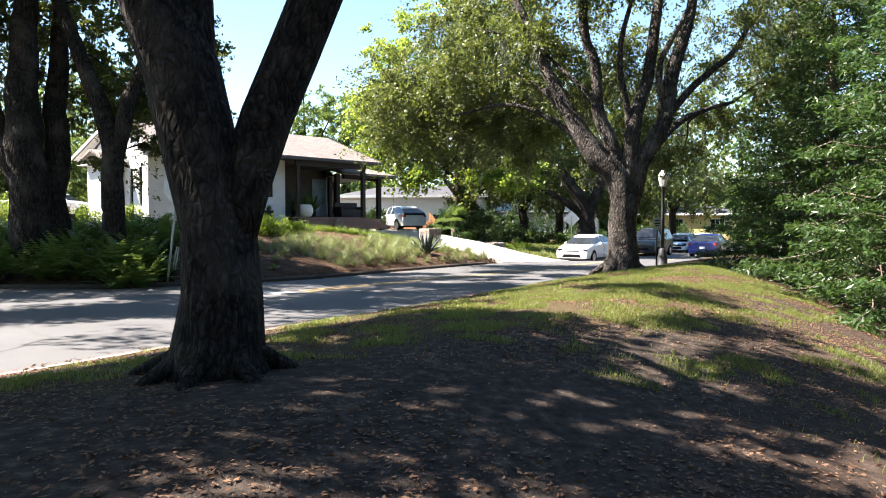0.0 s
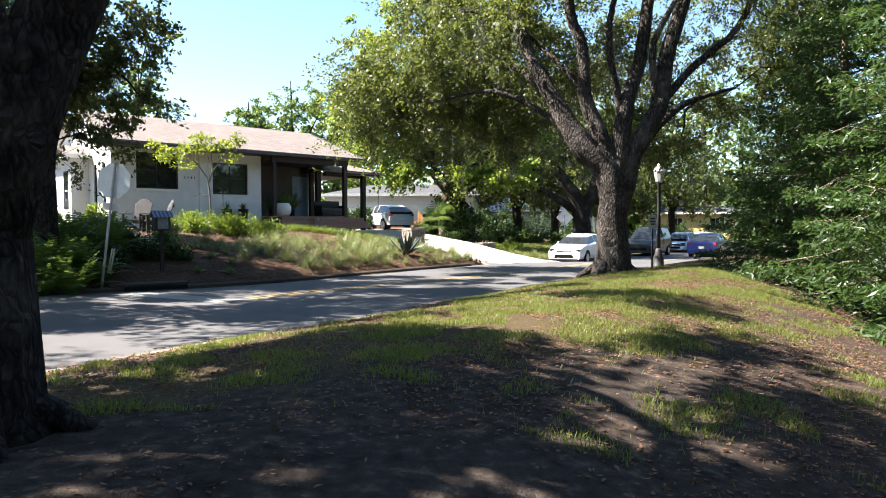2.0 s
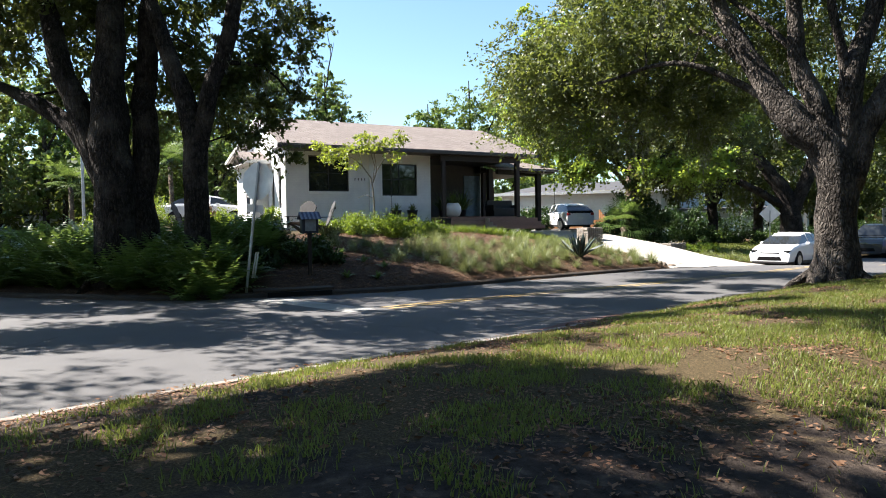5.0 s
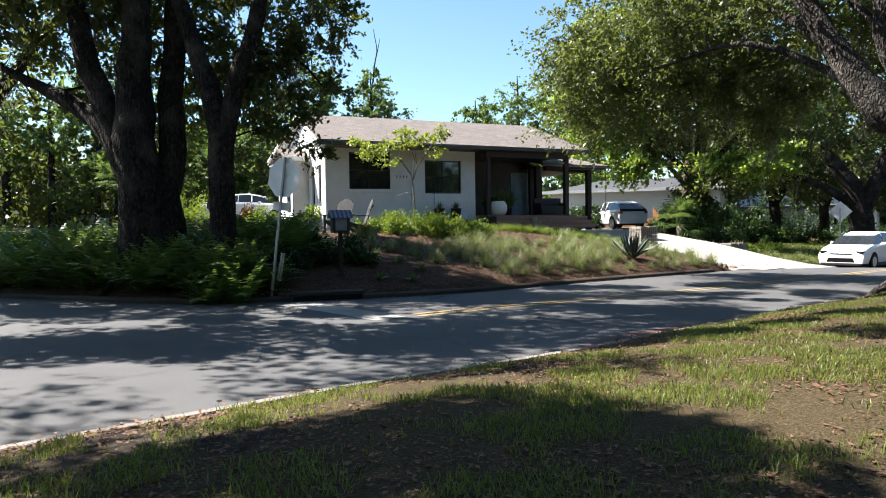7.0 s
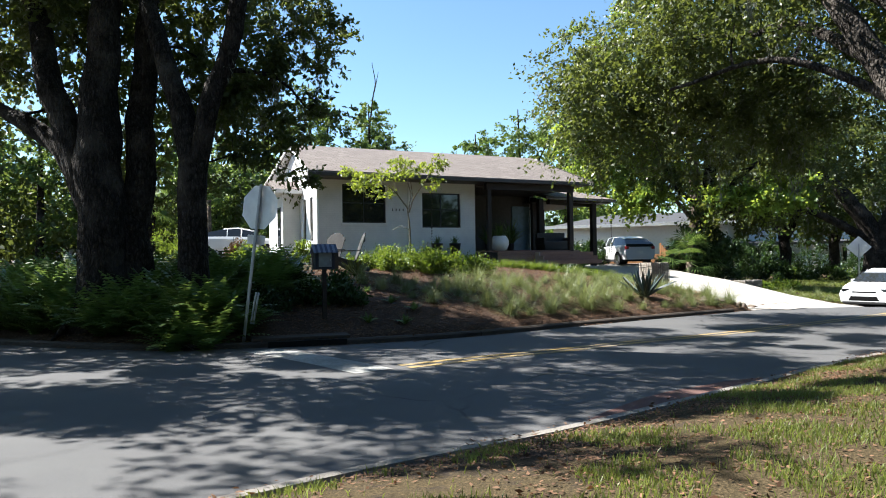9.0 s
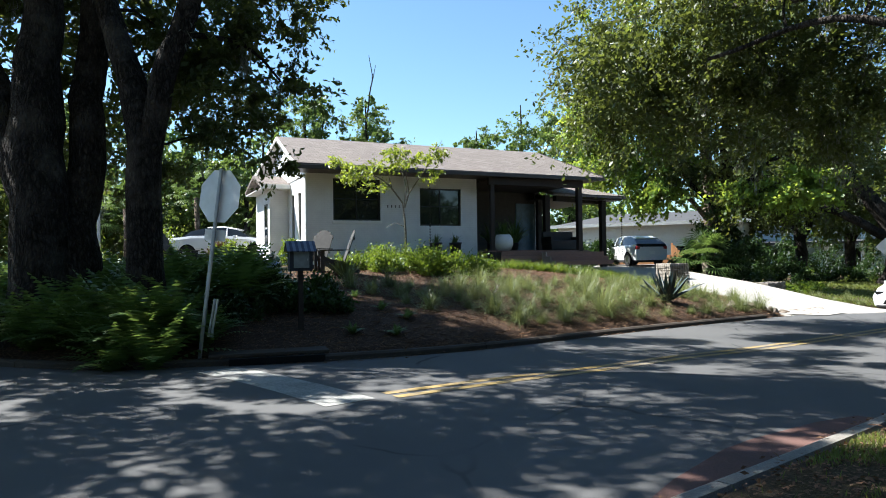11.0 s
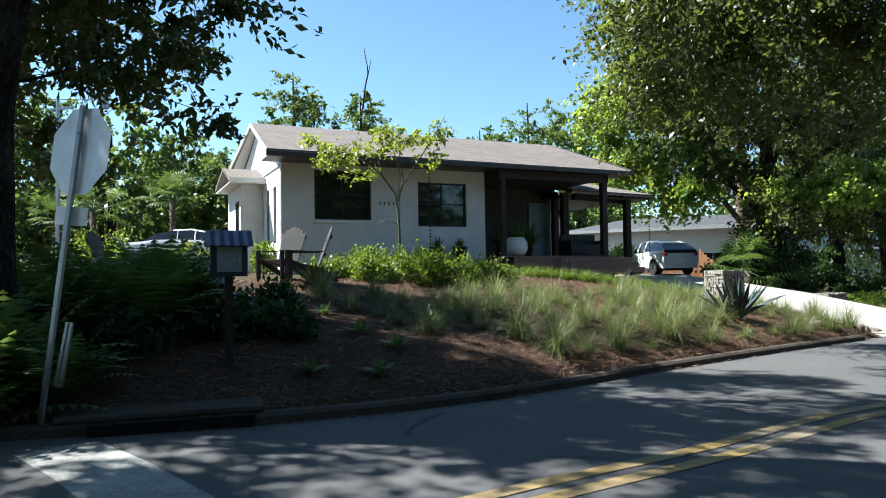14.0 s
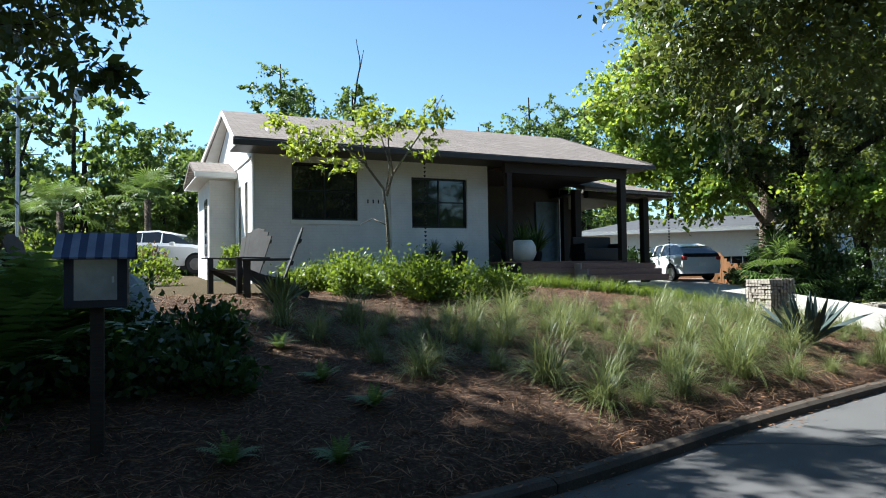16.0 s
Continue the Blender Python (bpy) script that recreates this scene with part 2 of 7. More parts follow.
M_YELLOW = worn_paint("yellow_road_paint", (0.4, 0.28, 0.1))
M_WHITEPAINT = worn_paint("white_road_paint", (0.42, 0.42, 0.39))
M_BARK, M_BARK2 = bark("oak_bark", (0.03, 0.025, 0.022), (0.085, 0.073, 0.062)), bark("sycamore_bark", (0.16, 0.12, 0.09), (0.3, 0.25, 0.19))
M_GREYBARK = bark("grey_oak_bark", (0.05, 0.043, 0.037), (0.14, 0.122, 0.105))
M_PALEBARK = bark("pale_bark", (0.3, 0.27, 0.22), (0.45, 0.41, 0.35), 20)
M_OAK = leafy("oak_leaf", (0.018, 0.031, 0.011), (0.06, 0.083, 0.024), (0.22, 0.26, 0.045), 0.31)
M_DARKOAK = leafy("dark_oak_leaf", (0.017, 0.027, 0.009), (0.056, 0.074, 0.02), (0.22, 0.24, 0.04), 0.31)
M_SYC = leafy("sycamore_leaf", (0.06, 0.11, 0.016), (0.13, 0.21, 0.035), (0.44, 0.54, 0.065), 0.42)
M_CYP = leafy("cypress_leaf", (0.014, 0.032, 0.009), (0.036, 0.072, 0.018), (0.1, 0.18, 0.032), 0.3)
M_FERN = leafy("fern_leaf", (0.034, 0.066, 0.017), (0.105, 0.17, 0.042), (0.2, 0.29, 0.055), 0.3)
M_SHRUB = leafy("shrub_leaf", (0.025, 0.055, 0.008), (0.08, 0.135, 0.018), (0.24, 0.32, 0.03), 0.38)
M_YOUNG = leafy("young_tree_leaf", (0.035, 0.06, 0.012), (0.1, 0.15, 0.02), (0.42, 0.5, 0.05), 0.42)
M_FARLEAF = leafy("far_leaf", (0.03, 0.06, 0.015), (0.08, 0.13, 0.03), (0.2, 0.28, 0.05), 0.35)
M_VINE = leafy("dry_vine", (0.05, 0.035, 0.02), (0.12, 0.085, 0.05), (0.1, 0.07, 0.03), 0.2)
M_MOSS = leafy("spanish_moss", (0.1, 0.11, 0.085), (0.2, 0.21, 0.16), (0.25, 0.25, 0.18), 0.3)
M_GRASS = leafy("lawn_blade", (0.048, 0.064, 0.015), (0.145, 0.176, 0.04), (0.28, 0.33, 0.06), 0.35)
M_TUFT = leafy("ornamental_grass", (0.05, 0.066, 0.023), (0.15, 0.182, 0.066), (0.28, 0.31, 0.1), 0.3)


# ---------------------------------------------------------------- mesh tools
class MB:
    """Collects vertices and faces of one mesh."""

    def __init__(self):
        self.v, self.f = [], []

    def add(self, vs, fs):
        k = len(self.v)
        self.v += [tuple(p) for p in vs]
        self.f += [tuple(k + i for i in f) for f in fs]
        return self

    def box(self, c, s, rz=0.0, rx=0.0, ry=0.0, taper=1.0, bevel=0.0):
        m = Matrix.Translation(c) @ Euler((radians(rx), radians(ry), radians(rz))).to_matrix().to_4x4()
        x, y, z = (q / 2 for q in s)
        b = min(bevel, x * 0.49, y * 0.49, z * 0.49)
        if b <= 0:
            vs = [(sx * x * (taper if sz > 0 else 1), sy * y * (taper if sz > 0 else 1), sz * z) for sz in (-1, 1) for sx, sy in ((-1, -1), (1, -1), (1, 1), (-1, 1))]
            return self.add([m @ Vector(p) for p in vs], [(3, 2, 1, 0), (4, 5, 6, 7), (0, 1, 5, 4), (1, 2, 6, 5), (2, 3, 7, 6), (3, 0, 4, 7)])
        bm = bmesh.new()
        bmesh.ops.create_cube(bm, size=1.0)
        for w in bm.verts:
            w.co = Vector((w.co.x * 2 * x, w.co.y * 2 * y, w.co.z * 2 * z))
            if w.co.z > 0:
                w.co.x *= taper
                w.co.y *= taper
        bmesh.ops.bevel(bm, geom=bm.edges[:], offset=b, segments=2, affect='EDGES', profile=0.6)
        bm.verts.index_update()
        self.add([m @ w.co for w in bm.verts], [[w.index for w in f.verts] for f in bm.faces])
        bm.free()
        return self

    def tube(self, pts, radii, sides=8, cap=True, flat=None):
        """A tapered pipe along points."""
        pts = [Vector(p) for p in pts]
        n = len(pts)
        up = Vector((0.13, 0.31, 0.94))
        rings, side = [], None
        for i, p in enumerate(pts):
            d = (pts[min(i + 1, n - 1)] - pts[max(i - 1, 0)]).normalized()
            if side is None:
                side = d.cross(up if abs(d.dot(up)) < 0.9 else Vector((1, 0, 0))).normalized()
            else:
                side = (side - d * side.dot(d)).normalized()
            o = d.cross(side)
            r = radii[i] if not isinstance(radii, (int, float)) else radii
            rings.append([p + (side * math.cos(a) + o * math.sin(a)) * r for a in (2 * math.pi * k / sides for k in range(sides))])
        vs = [q for ring in rings for q in ring]
        fs = [(i * sides + k, i * sides + (k + 1) % sides, (i + 1) * sides + (k + 1) % sides, (i + 1) * sides + k) for i in range(n - 1) for k in range(sides)]
        if cap:
            fs += [tuple(range(sides))[::-1], tuple((n - 1) * sides + k for k in range(sides))]
        return self.add(vs, fs)

    def lathe(self, c, prof, sides=16, sx=1.0, sy=1.0):
        """Turns a profile of (radius, z) round the upright through c."""
        vs = [(c[0] + r * sx * math.cos(2 * math.pi * k / sides), c[1] + r * sy * math.sin(2 * math.pi * k / sides), c[2] + z) for r, z in prof for k in range(sides)]
        fs = [(i * sides + k, i * sides + (k + 1) % sides, (i + 1) * sides + (k + 1) % sides, (i + 1) * sides + k) for i in range(len(prof) - 1) for k in range(sides)]
        fs += [tuple(range(sides))[::-1], tuple((len(prof) - 1) * sides + k for k in range(sides))]
        return self.add(vs, fs)

    def prism(self, poly, z0, z1):
        n = len(poly)
        vs = [(x, y, z0) for x, y in poly] + [(x, y, z1) for x, y in poly]
        return self.add(vs, [tuple(range(n))[::-1], tuple(range(n, 2 * n))] + [(i, (i + 1) % n, n + (i + 1) % n, n + i) for i in range(n)])

    def slab(self, quad, thick):
        """A thick plate under four corners."""
        q = [Vector(p) for p in quad]
        return self.add(q + [p - Vector((0, 0, thick)) for p in q], [(0, 1, 2, 3), (7, 6, 5, 4), (0, 4, 5, 1), (1, 5, 6, 2), (2, 6, 7, 3), (3, 7, 4, 0)])

    def mesh(self, name, mat, smooth=False):
        me = bpy.data.meshes.new(name)
        me.from_pydata(self.v, [], self.f)
        me.materials.append(mat)
        me.validate()
        if smooth:
            me.polygons.foreach_set("use_smooth", [True] * len(me.polygons))
        return me


def raw_mesh(name, verts, faces, mat, smooth=False):
    """A mesh from arrays: verts (n,3), faces (m,k)."""
    me = bpy.data.meshes.new(name)
    k = faces.shape[1]
    me.vertices.add(len(verts))
    me.vertices.foreach_set("co", np.asarray(verts, np.float32).ravel())
    me.loops.add(faces.size)
    me.loops.foreach_set("vertex_index", np.asarray(faces, np.int32).ravel())
    me.polygons.add(len(faces))
    me.polygons.foreach_set("loop_start", np.arange(0, faces.size, k, dtype=np.int32))
    me.polygons.foreach_set("loop_total", np.full(len(faces), k, np.int32))
    if smooth:
        me.polygons.foreach_set("use_smooth", [True] * len(faces))
    me.materials.append(mat)
    me.update(calc_edges=True)
    return me


def part(name, mb, mat, parent, label="", smooth=False):
    ob = new(name, mb.mesh(name, mat, smooth) if isinstance(mb, MB) else mb)
    ob.parent = parent
    if label:
        tagged(ob, label)
    return ob


def thing(name, m, label, category, group="", kind=""):
    ob = new(name)
    ob.matrix_basis = m if isinstance(m, Matrix) else Matrix.Translation(m)
    ob.empty_display_size = 0.2
    return tagged(ob, label, category, group, kind)


# ---------------------------------------------------------------- the lie of the land
ROAD_DIR = Vector((math.cos(radians(57.5)), math.sin(radians(57.5))))
NEAR_LINE = [(-40, -45), (-9.5, -1.2), (-4.4, 6.75), (-3.25, 8.5), (-1.7, 11.0), (-0.55, 12.55), (0.5, 14.2), (3.4, 18.9), (9.3, 28.4), (14.3, 36.6), (21.5, 48.2), (30, 60), (48, 76), (90, 100)]
FAR_LINE = [(-90, 20.5), (-40, 18.2), (-18, 16.9), (-12.5, 16.5), (-8.8, 16.32), (-7.4, 16.5), (-6.4, 17.1), (-5.2, 17.95), (-3.6, 19.7), (-1.75, 23.0), (0.1, 26.0), (2.2, 29.3), (5.2, 34.2), (9.5, 41.3), (17, 53), (26, 66), (44, 83), (90, 110)]


def spline(pts, step):
    """Evenly spaced points on a smooth line through pts."""
    p = [Vector(q) for q in pts]
    p = [2 * p[0] - p[1]] + p + [2 * p[-1] - p[-2]]
    out = []
    for i in range(1, len(p) - 2):
        a, b, c, d = p[i - 1:i + 3]
        k = max(1, int((c - b).length / step))
        for j in range(k):
            t = j / k
            out.append(0.5 * ((2 * b) + (c - a) * t + (2 * a - 5 * b + 4 * c - d) * t * t + (3 * b - a - 3 * c + d) * t ** 3))
    return out + [p[-2]]


NEAR_CURB, FAR_CURB = spline(NEAR_LINE, 0.6), spline(FAR_LINE, 0.6)
NC, FC = np.array([tuple(p) for p in NEAR_CURB]), np.array([tuple(p) for p in FAR_CURB])


def signed(line, xy, side):
    """Distance of points from a line, positive on the given side (+1 left of its run)."""
    out = np.full(len(xy), 1e9)
    sg = np.zeros(len(xy))
    lo, hi = xy.min(0) - 18, xy.max(0) + 18
    near = ((line > lo) & (line < hi)).all(1)
    if near.sum() > 3:
        k = np.where(near)[0]
        line = line[max(0, k[0] - 1):k[-1] + 2]
    else:
        line = line[::5]
    for i in range(len(line) - 1):
        a, b = line[i], line[i + 1]
        d = b - a
        t = np.clip(((xy - a) @ d) / (d @ d), 0, 1)
        q = xy - (a + t[:, None] * d)
        r = np.hypot(q[:, 0], q[:, 1])
        m = r < out
        out[m] = r[m]
        sg[m] = (np.sign(d[0] * q[:, 1] - d[1] * q[:, 0]) * side)[m]
    return out * np.where(sg == 0, 1, sg)


def road_z(y):
    return 0.24 - 0.014 * np.clip(np.asarray(y, float) - 17, 0, 45) - 0.055 * np.clip(np.asarray(y, float) - 32, 0, 5) + 0.004 * np.clip(12 - np.asarray(y, float), 0, 40)


DRIVE_LINE = [(4.1, 31.0), (2.6, 33.4), (0.9, 36.2), (-1.2, 40.0), (-2.9, 44.0), (-3.1, 46.8), (-3.1, 49.6)]
DV = np.array([tuple(p) for p in spline(DRIVE_LINE, 0.5)])


def lumps(xy, s, seed):
    out = np.zeros(len(xy))
    r = np.random.RandomState(seed)
    for k in range(10):
        a = r.rand() * 6.28
        f = s * (0.6 + 1.4 * r.rand())
        out += np.sin((xy[:, 0] * math.cos(a) + xy[:, 1] * math.sin(a)) * f + r.rand() * 6.28)
    return out / 10


def land(xy):
    """Height of the ground and its kinds (grass, straw) at points (n,2)."""
    xy = np.asarray(xy, float)
    x, y = xy[:, 0], xy[:, 1]
    dn = signed(NC, xy, -1)
    df = signed(FC, xy, 1)
    zr = road_z(y)
    # grassy strip on the near side, with a crest, falling away beyond it
    s = (x - 0.0) * ROAD_DIR.x + (y - 9.0) * ROAD_DIR.y
    width = np.interp(s, [-12, 0, 6, 12, 20], [1.15, 1.0, 0.9, 0.75, 0.7])
    prof = np.interp(dn / width, [0, 0.05, 0.26, 1, 2, 3, 4, 5, 6, 7, 9, 13, 20, 60], [-0.1, -0.08, 0.085, 0.2, 0.31, 0.36, 0.4, 0.28, 0.1, -0.13, -0.75, -1.7, -2.2, -2.6])
    zn = zr + prof + 0.03 * lumps(xy, 1.6, 3) + 0.015 * lumps(xy, 5.0, 4)
    # raised yards on the far side
    sf = (x + 3.6) * ROAD_DIR.x + (y - 19.7) * ROAD_DIR.y
    top = np.interp(sf, [-30, -10, -4, 8, 12, 15, 22, 40], [0.8, 0.95, 1.25, 1.3, 1.1, 0.75, 0.7, 0.5])
    bank = np.interp(df, [0, 0.12, 0.34, 1.5, 7.0, 9.5, 30], [-0.12, -0.12, 0.12, 0.42, 1.22, 1.33, 1.4])
    zf = zr + 0.0 + bank * top / 1.2 + np.clip(df - 30, 0, 40) * 0.004 + 0.04 * lumps(xy, 1.2, 5) * np.clip(df - 0.3, 0, 1)
    zf = zf + 0.6 * np.exp(-((x + 20.5) ** 2 + (y - 36) ** 2) / 36) + 0.04 * np.clip(-x - 24, 0, 28) * np.clip((y - 30) / 10, 0, 1)
    z = np.where(dn > 0, zn, np.where(df > 0, zf, zr - 0.12))
    # the driveway's bed
    dd = np.full(len(xy), 1e9)
    along = np.zeros(len(xy))
    for i in range(len(DV)):
        r = np.hypot(x - DV[i, 0], y - DV[i, 1])
        m = r < dd
        dd[m] = r[m]
        along[m] = i * 0.5
    zd = drive_z(along) - 0.05
    k = np.clip((2.6 - dd) / 0.9, 0, 1) * (df > 0)
    z = z * (1 - k) + zd * k
    patch = lumps(xy, 0.9, 8)
    grass = np.where(dn > 0, np.clip(0.5 - np.abs(dn - 2.7) * 0.11 + 0.02 * (s), 0.05, 0.7) + 0.55 * patch, 0.8)
    # bare earth under the big tree, and towards the water
    bare = np.exp(-(((x + 0.5) / 4.2) ** 2 + ((y - 3.6) / 3.0) ** 2))
    grass = np.where(dn > 0, grass - 0.6 * bare, grass)
    straw = np.where(df > 0, np.clip((8.2 + 1.0 * patch - df) / 1.2, 0, 1) * np.clip((12.8 - sf) / 1.5, 0, 1), 0.0)
    straw = np.where((df > 0) & (x < -16), 0.3, straw)
    straw = np.where(dn > 0, np.clip(0.55 - dn / 0.9, 0, 1) + 0.45 * np.clip((dn / width - 5.6) / 1.2, 0, 1), straw)
    return z, np.clip(grass, 0, 1), np.clip(straw, 0, 1), dn, df


def drive_z(along):
    return np.interp(along, [0, 1.0, 6, 11, 16], [road_z(32.0), road_z(32.0) + 0.05, 0.72, 1.12, 1.3])


def ground_z(x, y):
    return float(land(np.array([[x, y]]))[0][0])


def axis_steps(lo, hi, fine_lo, fine_hi, fine, grow=1.18):
    out = list(np.arange(fine_lo, fine_hi, fine))
    st, v = fine, fine_hi
    while v < hi:
        out.append(v)
        st *= grow
        v += st
    out.append(hi)
    st, v = fine, fine_lo
    low = []
    while v > lo:
        st *= grow
        v -= st
        low.append(max(v, lo))
    return np.array(sorted(set(low + out)))


def build_ground():
    xs, ys = axis_steps(-900, 900, -14, 10, 0.22), axis_steps(-500, 1500, 1.0, 42, 0.22)
    gx, gy = np.meshgrid(xs, ys, indexing="ij")
    xy = np.stack([gx.ravel(), gy.ravel()], 1)
    z, g, st, _, _ = land(xy)
    nx, ny = len(xs), len(ys)
    i, j = np.meshgrid(np.arange(nx - 1), np.arange(ny - 1), indexing="ij")
    a = (i * ny + j).ravel()
    faces = np.stack([a, a + ny, a + ny + 1, a + 1], 1)
    me = raw_mesh("ground", np.column_stack([xy, z]), faces, M_GROUND, True)
    ca = me.color_attributes.new("zone", 'FLOAT_COLOR', 'POINT')
    ca.data.foreach_set("color", np.column_stack([g, st, np.zeros_like(g), np.ones_like(g)]).astype(np.float32).ravel())
    tagged(new("ground", me), "patchy grass, bare earth and straw-mulched banks beside the road", "ground", kind="structure")


build_ground()


def build_road():
    # a sheet between the two kerbs, made of a fine grid trimmed to them
    xs, ys = axis_steps(-95, 95, -14, 12, 0.35), axis_steps(-50, 112, 5, 42, 0.35)
    gx, gy = np.meshgrid(xs, ys, indexing="ij")
    xy = np.stack([gx.ravel(), gy.ravel()], 1)
    dn, df = signed(NC, xy, -1), signed(FC, xy, 1)
    nx, ny = len(xs), len(ys)
    i, j = np.meshgrid(np.arange(nx - 1), np.arange(ny - 1), indexing="ij")
    q = (i * ny + j).ravel()
    faces = np.stack([q, q + ny, q + ny + 1, q + 1], 1)
    # drop far corners onto the kerb line
    keep = ((dn[faces] < 0) & (df[faces] < 0)).any(1)
    for line, d in ((NC, dn), (FC, df)):
        out = np.where((d > -0.05) & (d < 12))[0]
        for k in out:
            p = xy[k]
            seg = line[np.argmin(((line - p) ** 2).sum(1))]
            v = seg - p
            L = np.hypot(*v)
            if L > 0:
                xy[k] = p + v * min(1.0, max(0.0, d[k] + 0.0) / max(L, 1e-6))
    z = road_z(xy[:, 1]) + 0.01 * lumps(xy, 0.7, 11)
    used = np.unique(faces[keep])
    remap = -np.ones(len(xy), int)
    remap[used] = np.arange(len(used))
    me = raw_mesh("road", np.column_stack([xy, z])[used], remap[faces[keep]], M_ASPHALT, True)
    tagged(new("road", me), "grey asphalt street with dappled tree shade", "road", kind="structure")


build_road()


def rz_at(x, y):
    return float(road_z(y)) + 0.01 * float(lumps(np.array([[x, y]]), 0.7, 11)[0])


def strip(pts, w0, w1, lift, name_mat):
    """A thin painted band between two offsets from a line of points on the road."""
    mb = MB()
    row = []
    for i, p in enumerate(pts):
        d = (pts[min(i + 1, len(pts) - 1)] - pts[max(i - 1, 0)]).normalized()
        nrm = Vector((-d.y, d.x))
        row.append([p + nrm * w0, p + nrm * w1])
    vs = [(q.x, q.y, rz_at(q.x, q.y) + lift) for r in row for q in r]
    mb.add(vs, [(2 * i, 2 * i + 2, 2 * i + 3, 2 * i + 1) for i in range(len(pts) - 1)])
    return mb


def build_kerb(line, side, name, label, mat, gap=None, w=0.2, h=0.13):
    """A kerb of cast lengths; gap(p) is true where it drops away."""
    root = thing(name, Matrix(), label, "kerb", kind="structure")
    seg = []
    def flush():
        if len(seg) < 2:
            return
        mb = MB()
        vs, fs = [], []
        for i, p in enumerate(seg):
            d = (seg[min(i + 1, len(seg) - 1)] - seg[max(i - 1, 0)]).normalized()
            n = Vector((-d.y, d.x)) * side
            zb = rz_at(p.x, p.y)
            for off, z in ((0.0, -0.15), (0.0, h * 0.7), (0.045, h), (w, h), (w, -0.15)):
                q = p + n * off
                vs.append((q.x, q.y, zb + z))
        k = len(seg)
        for i in range(k - 1):
            for j in range(4):
                a, b = i * 5 + j, (i + 1) * 5 + j
                fs.append((a, b, b + 1, a + 1) if side < 0 else (a, a + 1, b + 1, b))
        fs += [(0, 1, 2, 3, 4), tuple((k - 1) * 5 + j for j in range(4, -1, -1))]
        mb.add(vs, fs)
        part("kerb_stone", mb, mat, root)
    for i, p in enumerate(line):
        if gap and gap(p):
            flush()
            seg = []
            continue
        if p.length > 75:
            continue
        seg.append(p)
        if len(seg) == 6:
            last = p
            d = (seg[-1] - seg[-2]).normalized()
            seg[-1] = p - d * 0.012
            flush()
            seg = [p + d * 0.0]
    flush()


build_kerb(NEAR_CURB, -1, "kerb_near", "weathered concrete kerb edging the grass strip", M_CURB, w=0.14, h=0.07)
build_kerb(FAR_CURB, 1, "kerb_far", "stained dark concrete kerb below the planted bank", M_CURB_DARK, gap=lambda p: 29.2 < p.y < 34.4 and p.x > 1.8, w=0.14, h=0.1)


# ---------------------------------------------------------------- plants
def leaf_mesh(name, pts, size, mat, rng, aspect=0.5, droop=0.3, out=None, jitter=0.45, flat=0.0, lie=1.0):
    """Many small folded leaves, one at each point."""
    n = len(pts)
    d = rng.normal(size=(n, 3))
    if out is not None:
        d += out * 1.2
    d[:, 2] = (d[:, 2] - droop) * lie
    d /= np.linalg.norm(d, axis=1)[:, None] + 1e-9
    w = rng.normal(size=(n, 3))
    w[:, 2] *= (1 - flat)
    w -= d * (w * d).sum(1)[:, None]
    w /= np.linalg.norm(w, axis=1)[:, None] + 1e-9
    nn = np.cross(d, w)
    s = (size * (1 + jitter * rng.uniform(-1, 1, n)))[:, None]
    base = pts - d * s * 0.5
    tip = pts + d * s * 0.5
    mid = pts + nn * s * 0.08
    l, r = mid - w * s * aspect * 0.5, mid + w * s * aspect * 0.5
    v = np.stack([base, l, tip, r], 1).reshape(-1, 3)
    f = np.arange(4 * n).reshape(n, 4)
    return raw_mesh(name, v, f, mat)


def wavy(a, b, r0, r1, rng, k=4, wob=0.12, sag=0.0):
    a, b = np.array(a, float), np.array(b, float)
    L = np.linalg.norm(b - a)
    pts, rad = [], []
    for i in range(k + 1):
        t = i / k
        p = a + (b - a) * t
        if 0 < i < k:
            p = p + rng.normal(size=3) * L * wob * 0.5
        p[2] += sag * L * math.sin(math.pi * t)
        pts.append(p)
        rad.append(r0 + (r1 - r0) * t)
    return pts, rad


def smooth_limb(limb, step=0.35):
    p = spline([Vector(q[:3]) for q in limb], step)
    r = np.interp(np.linspace(0, 1, len(p)), np.linspace(0, 1, len(limb)), [q[3] for q in limb])
    return p, list(r)


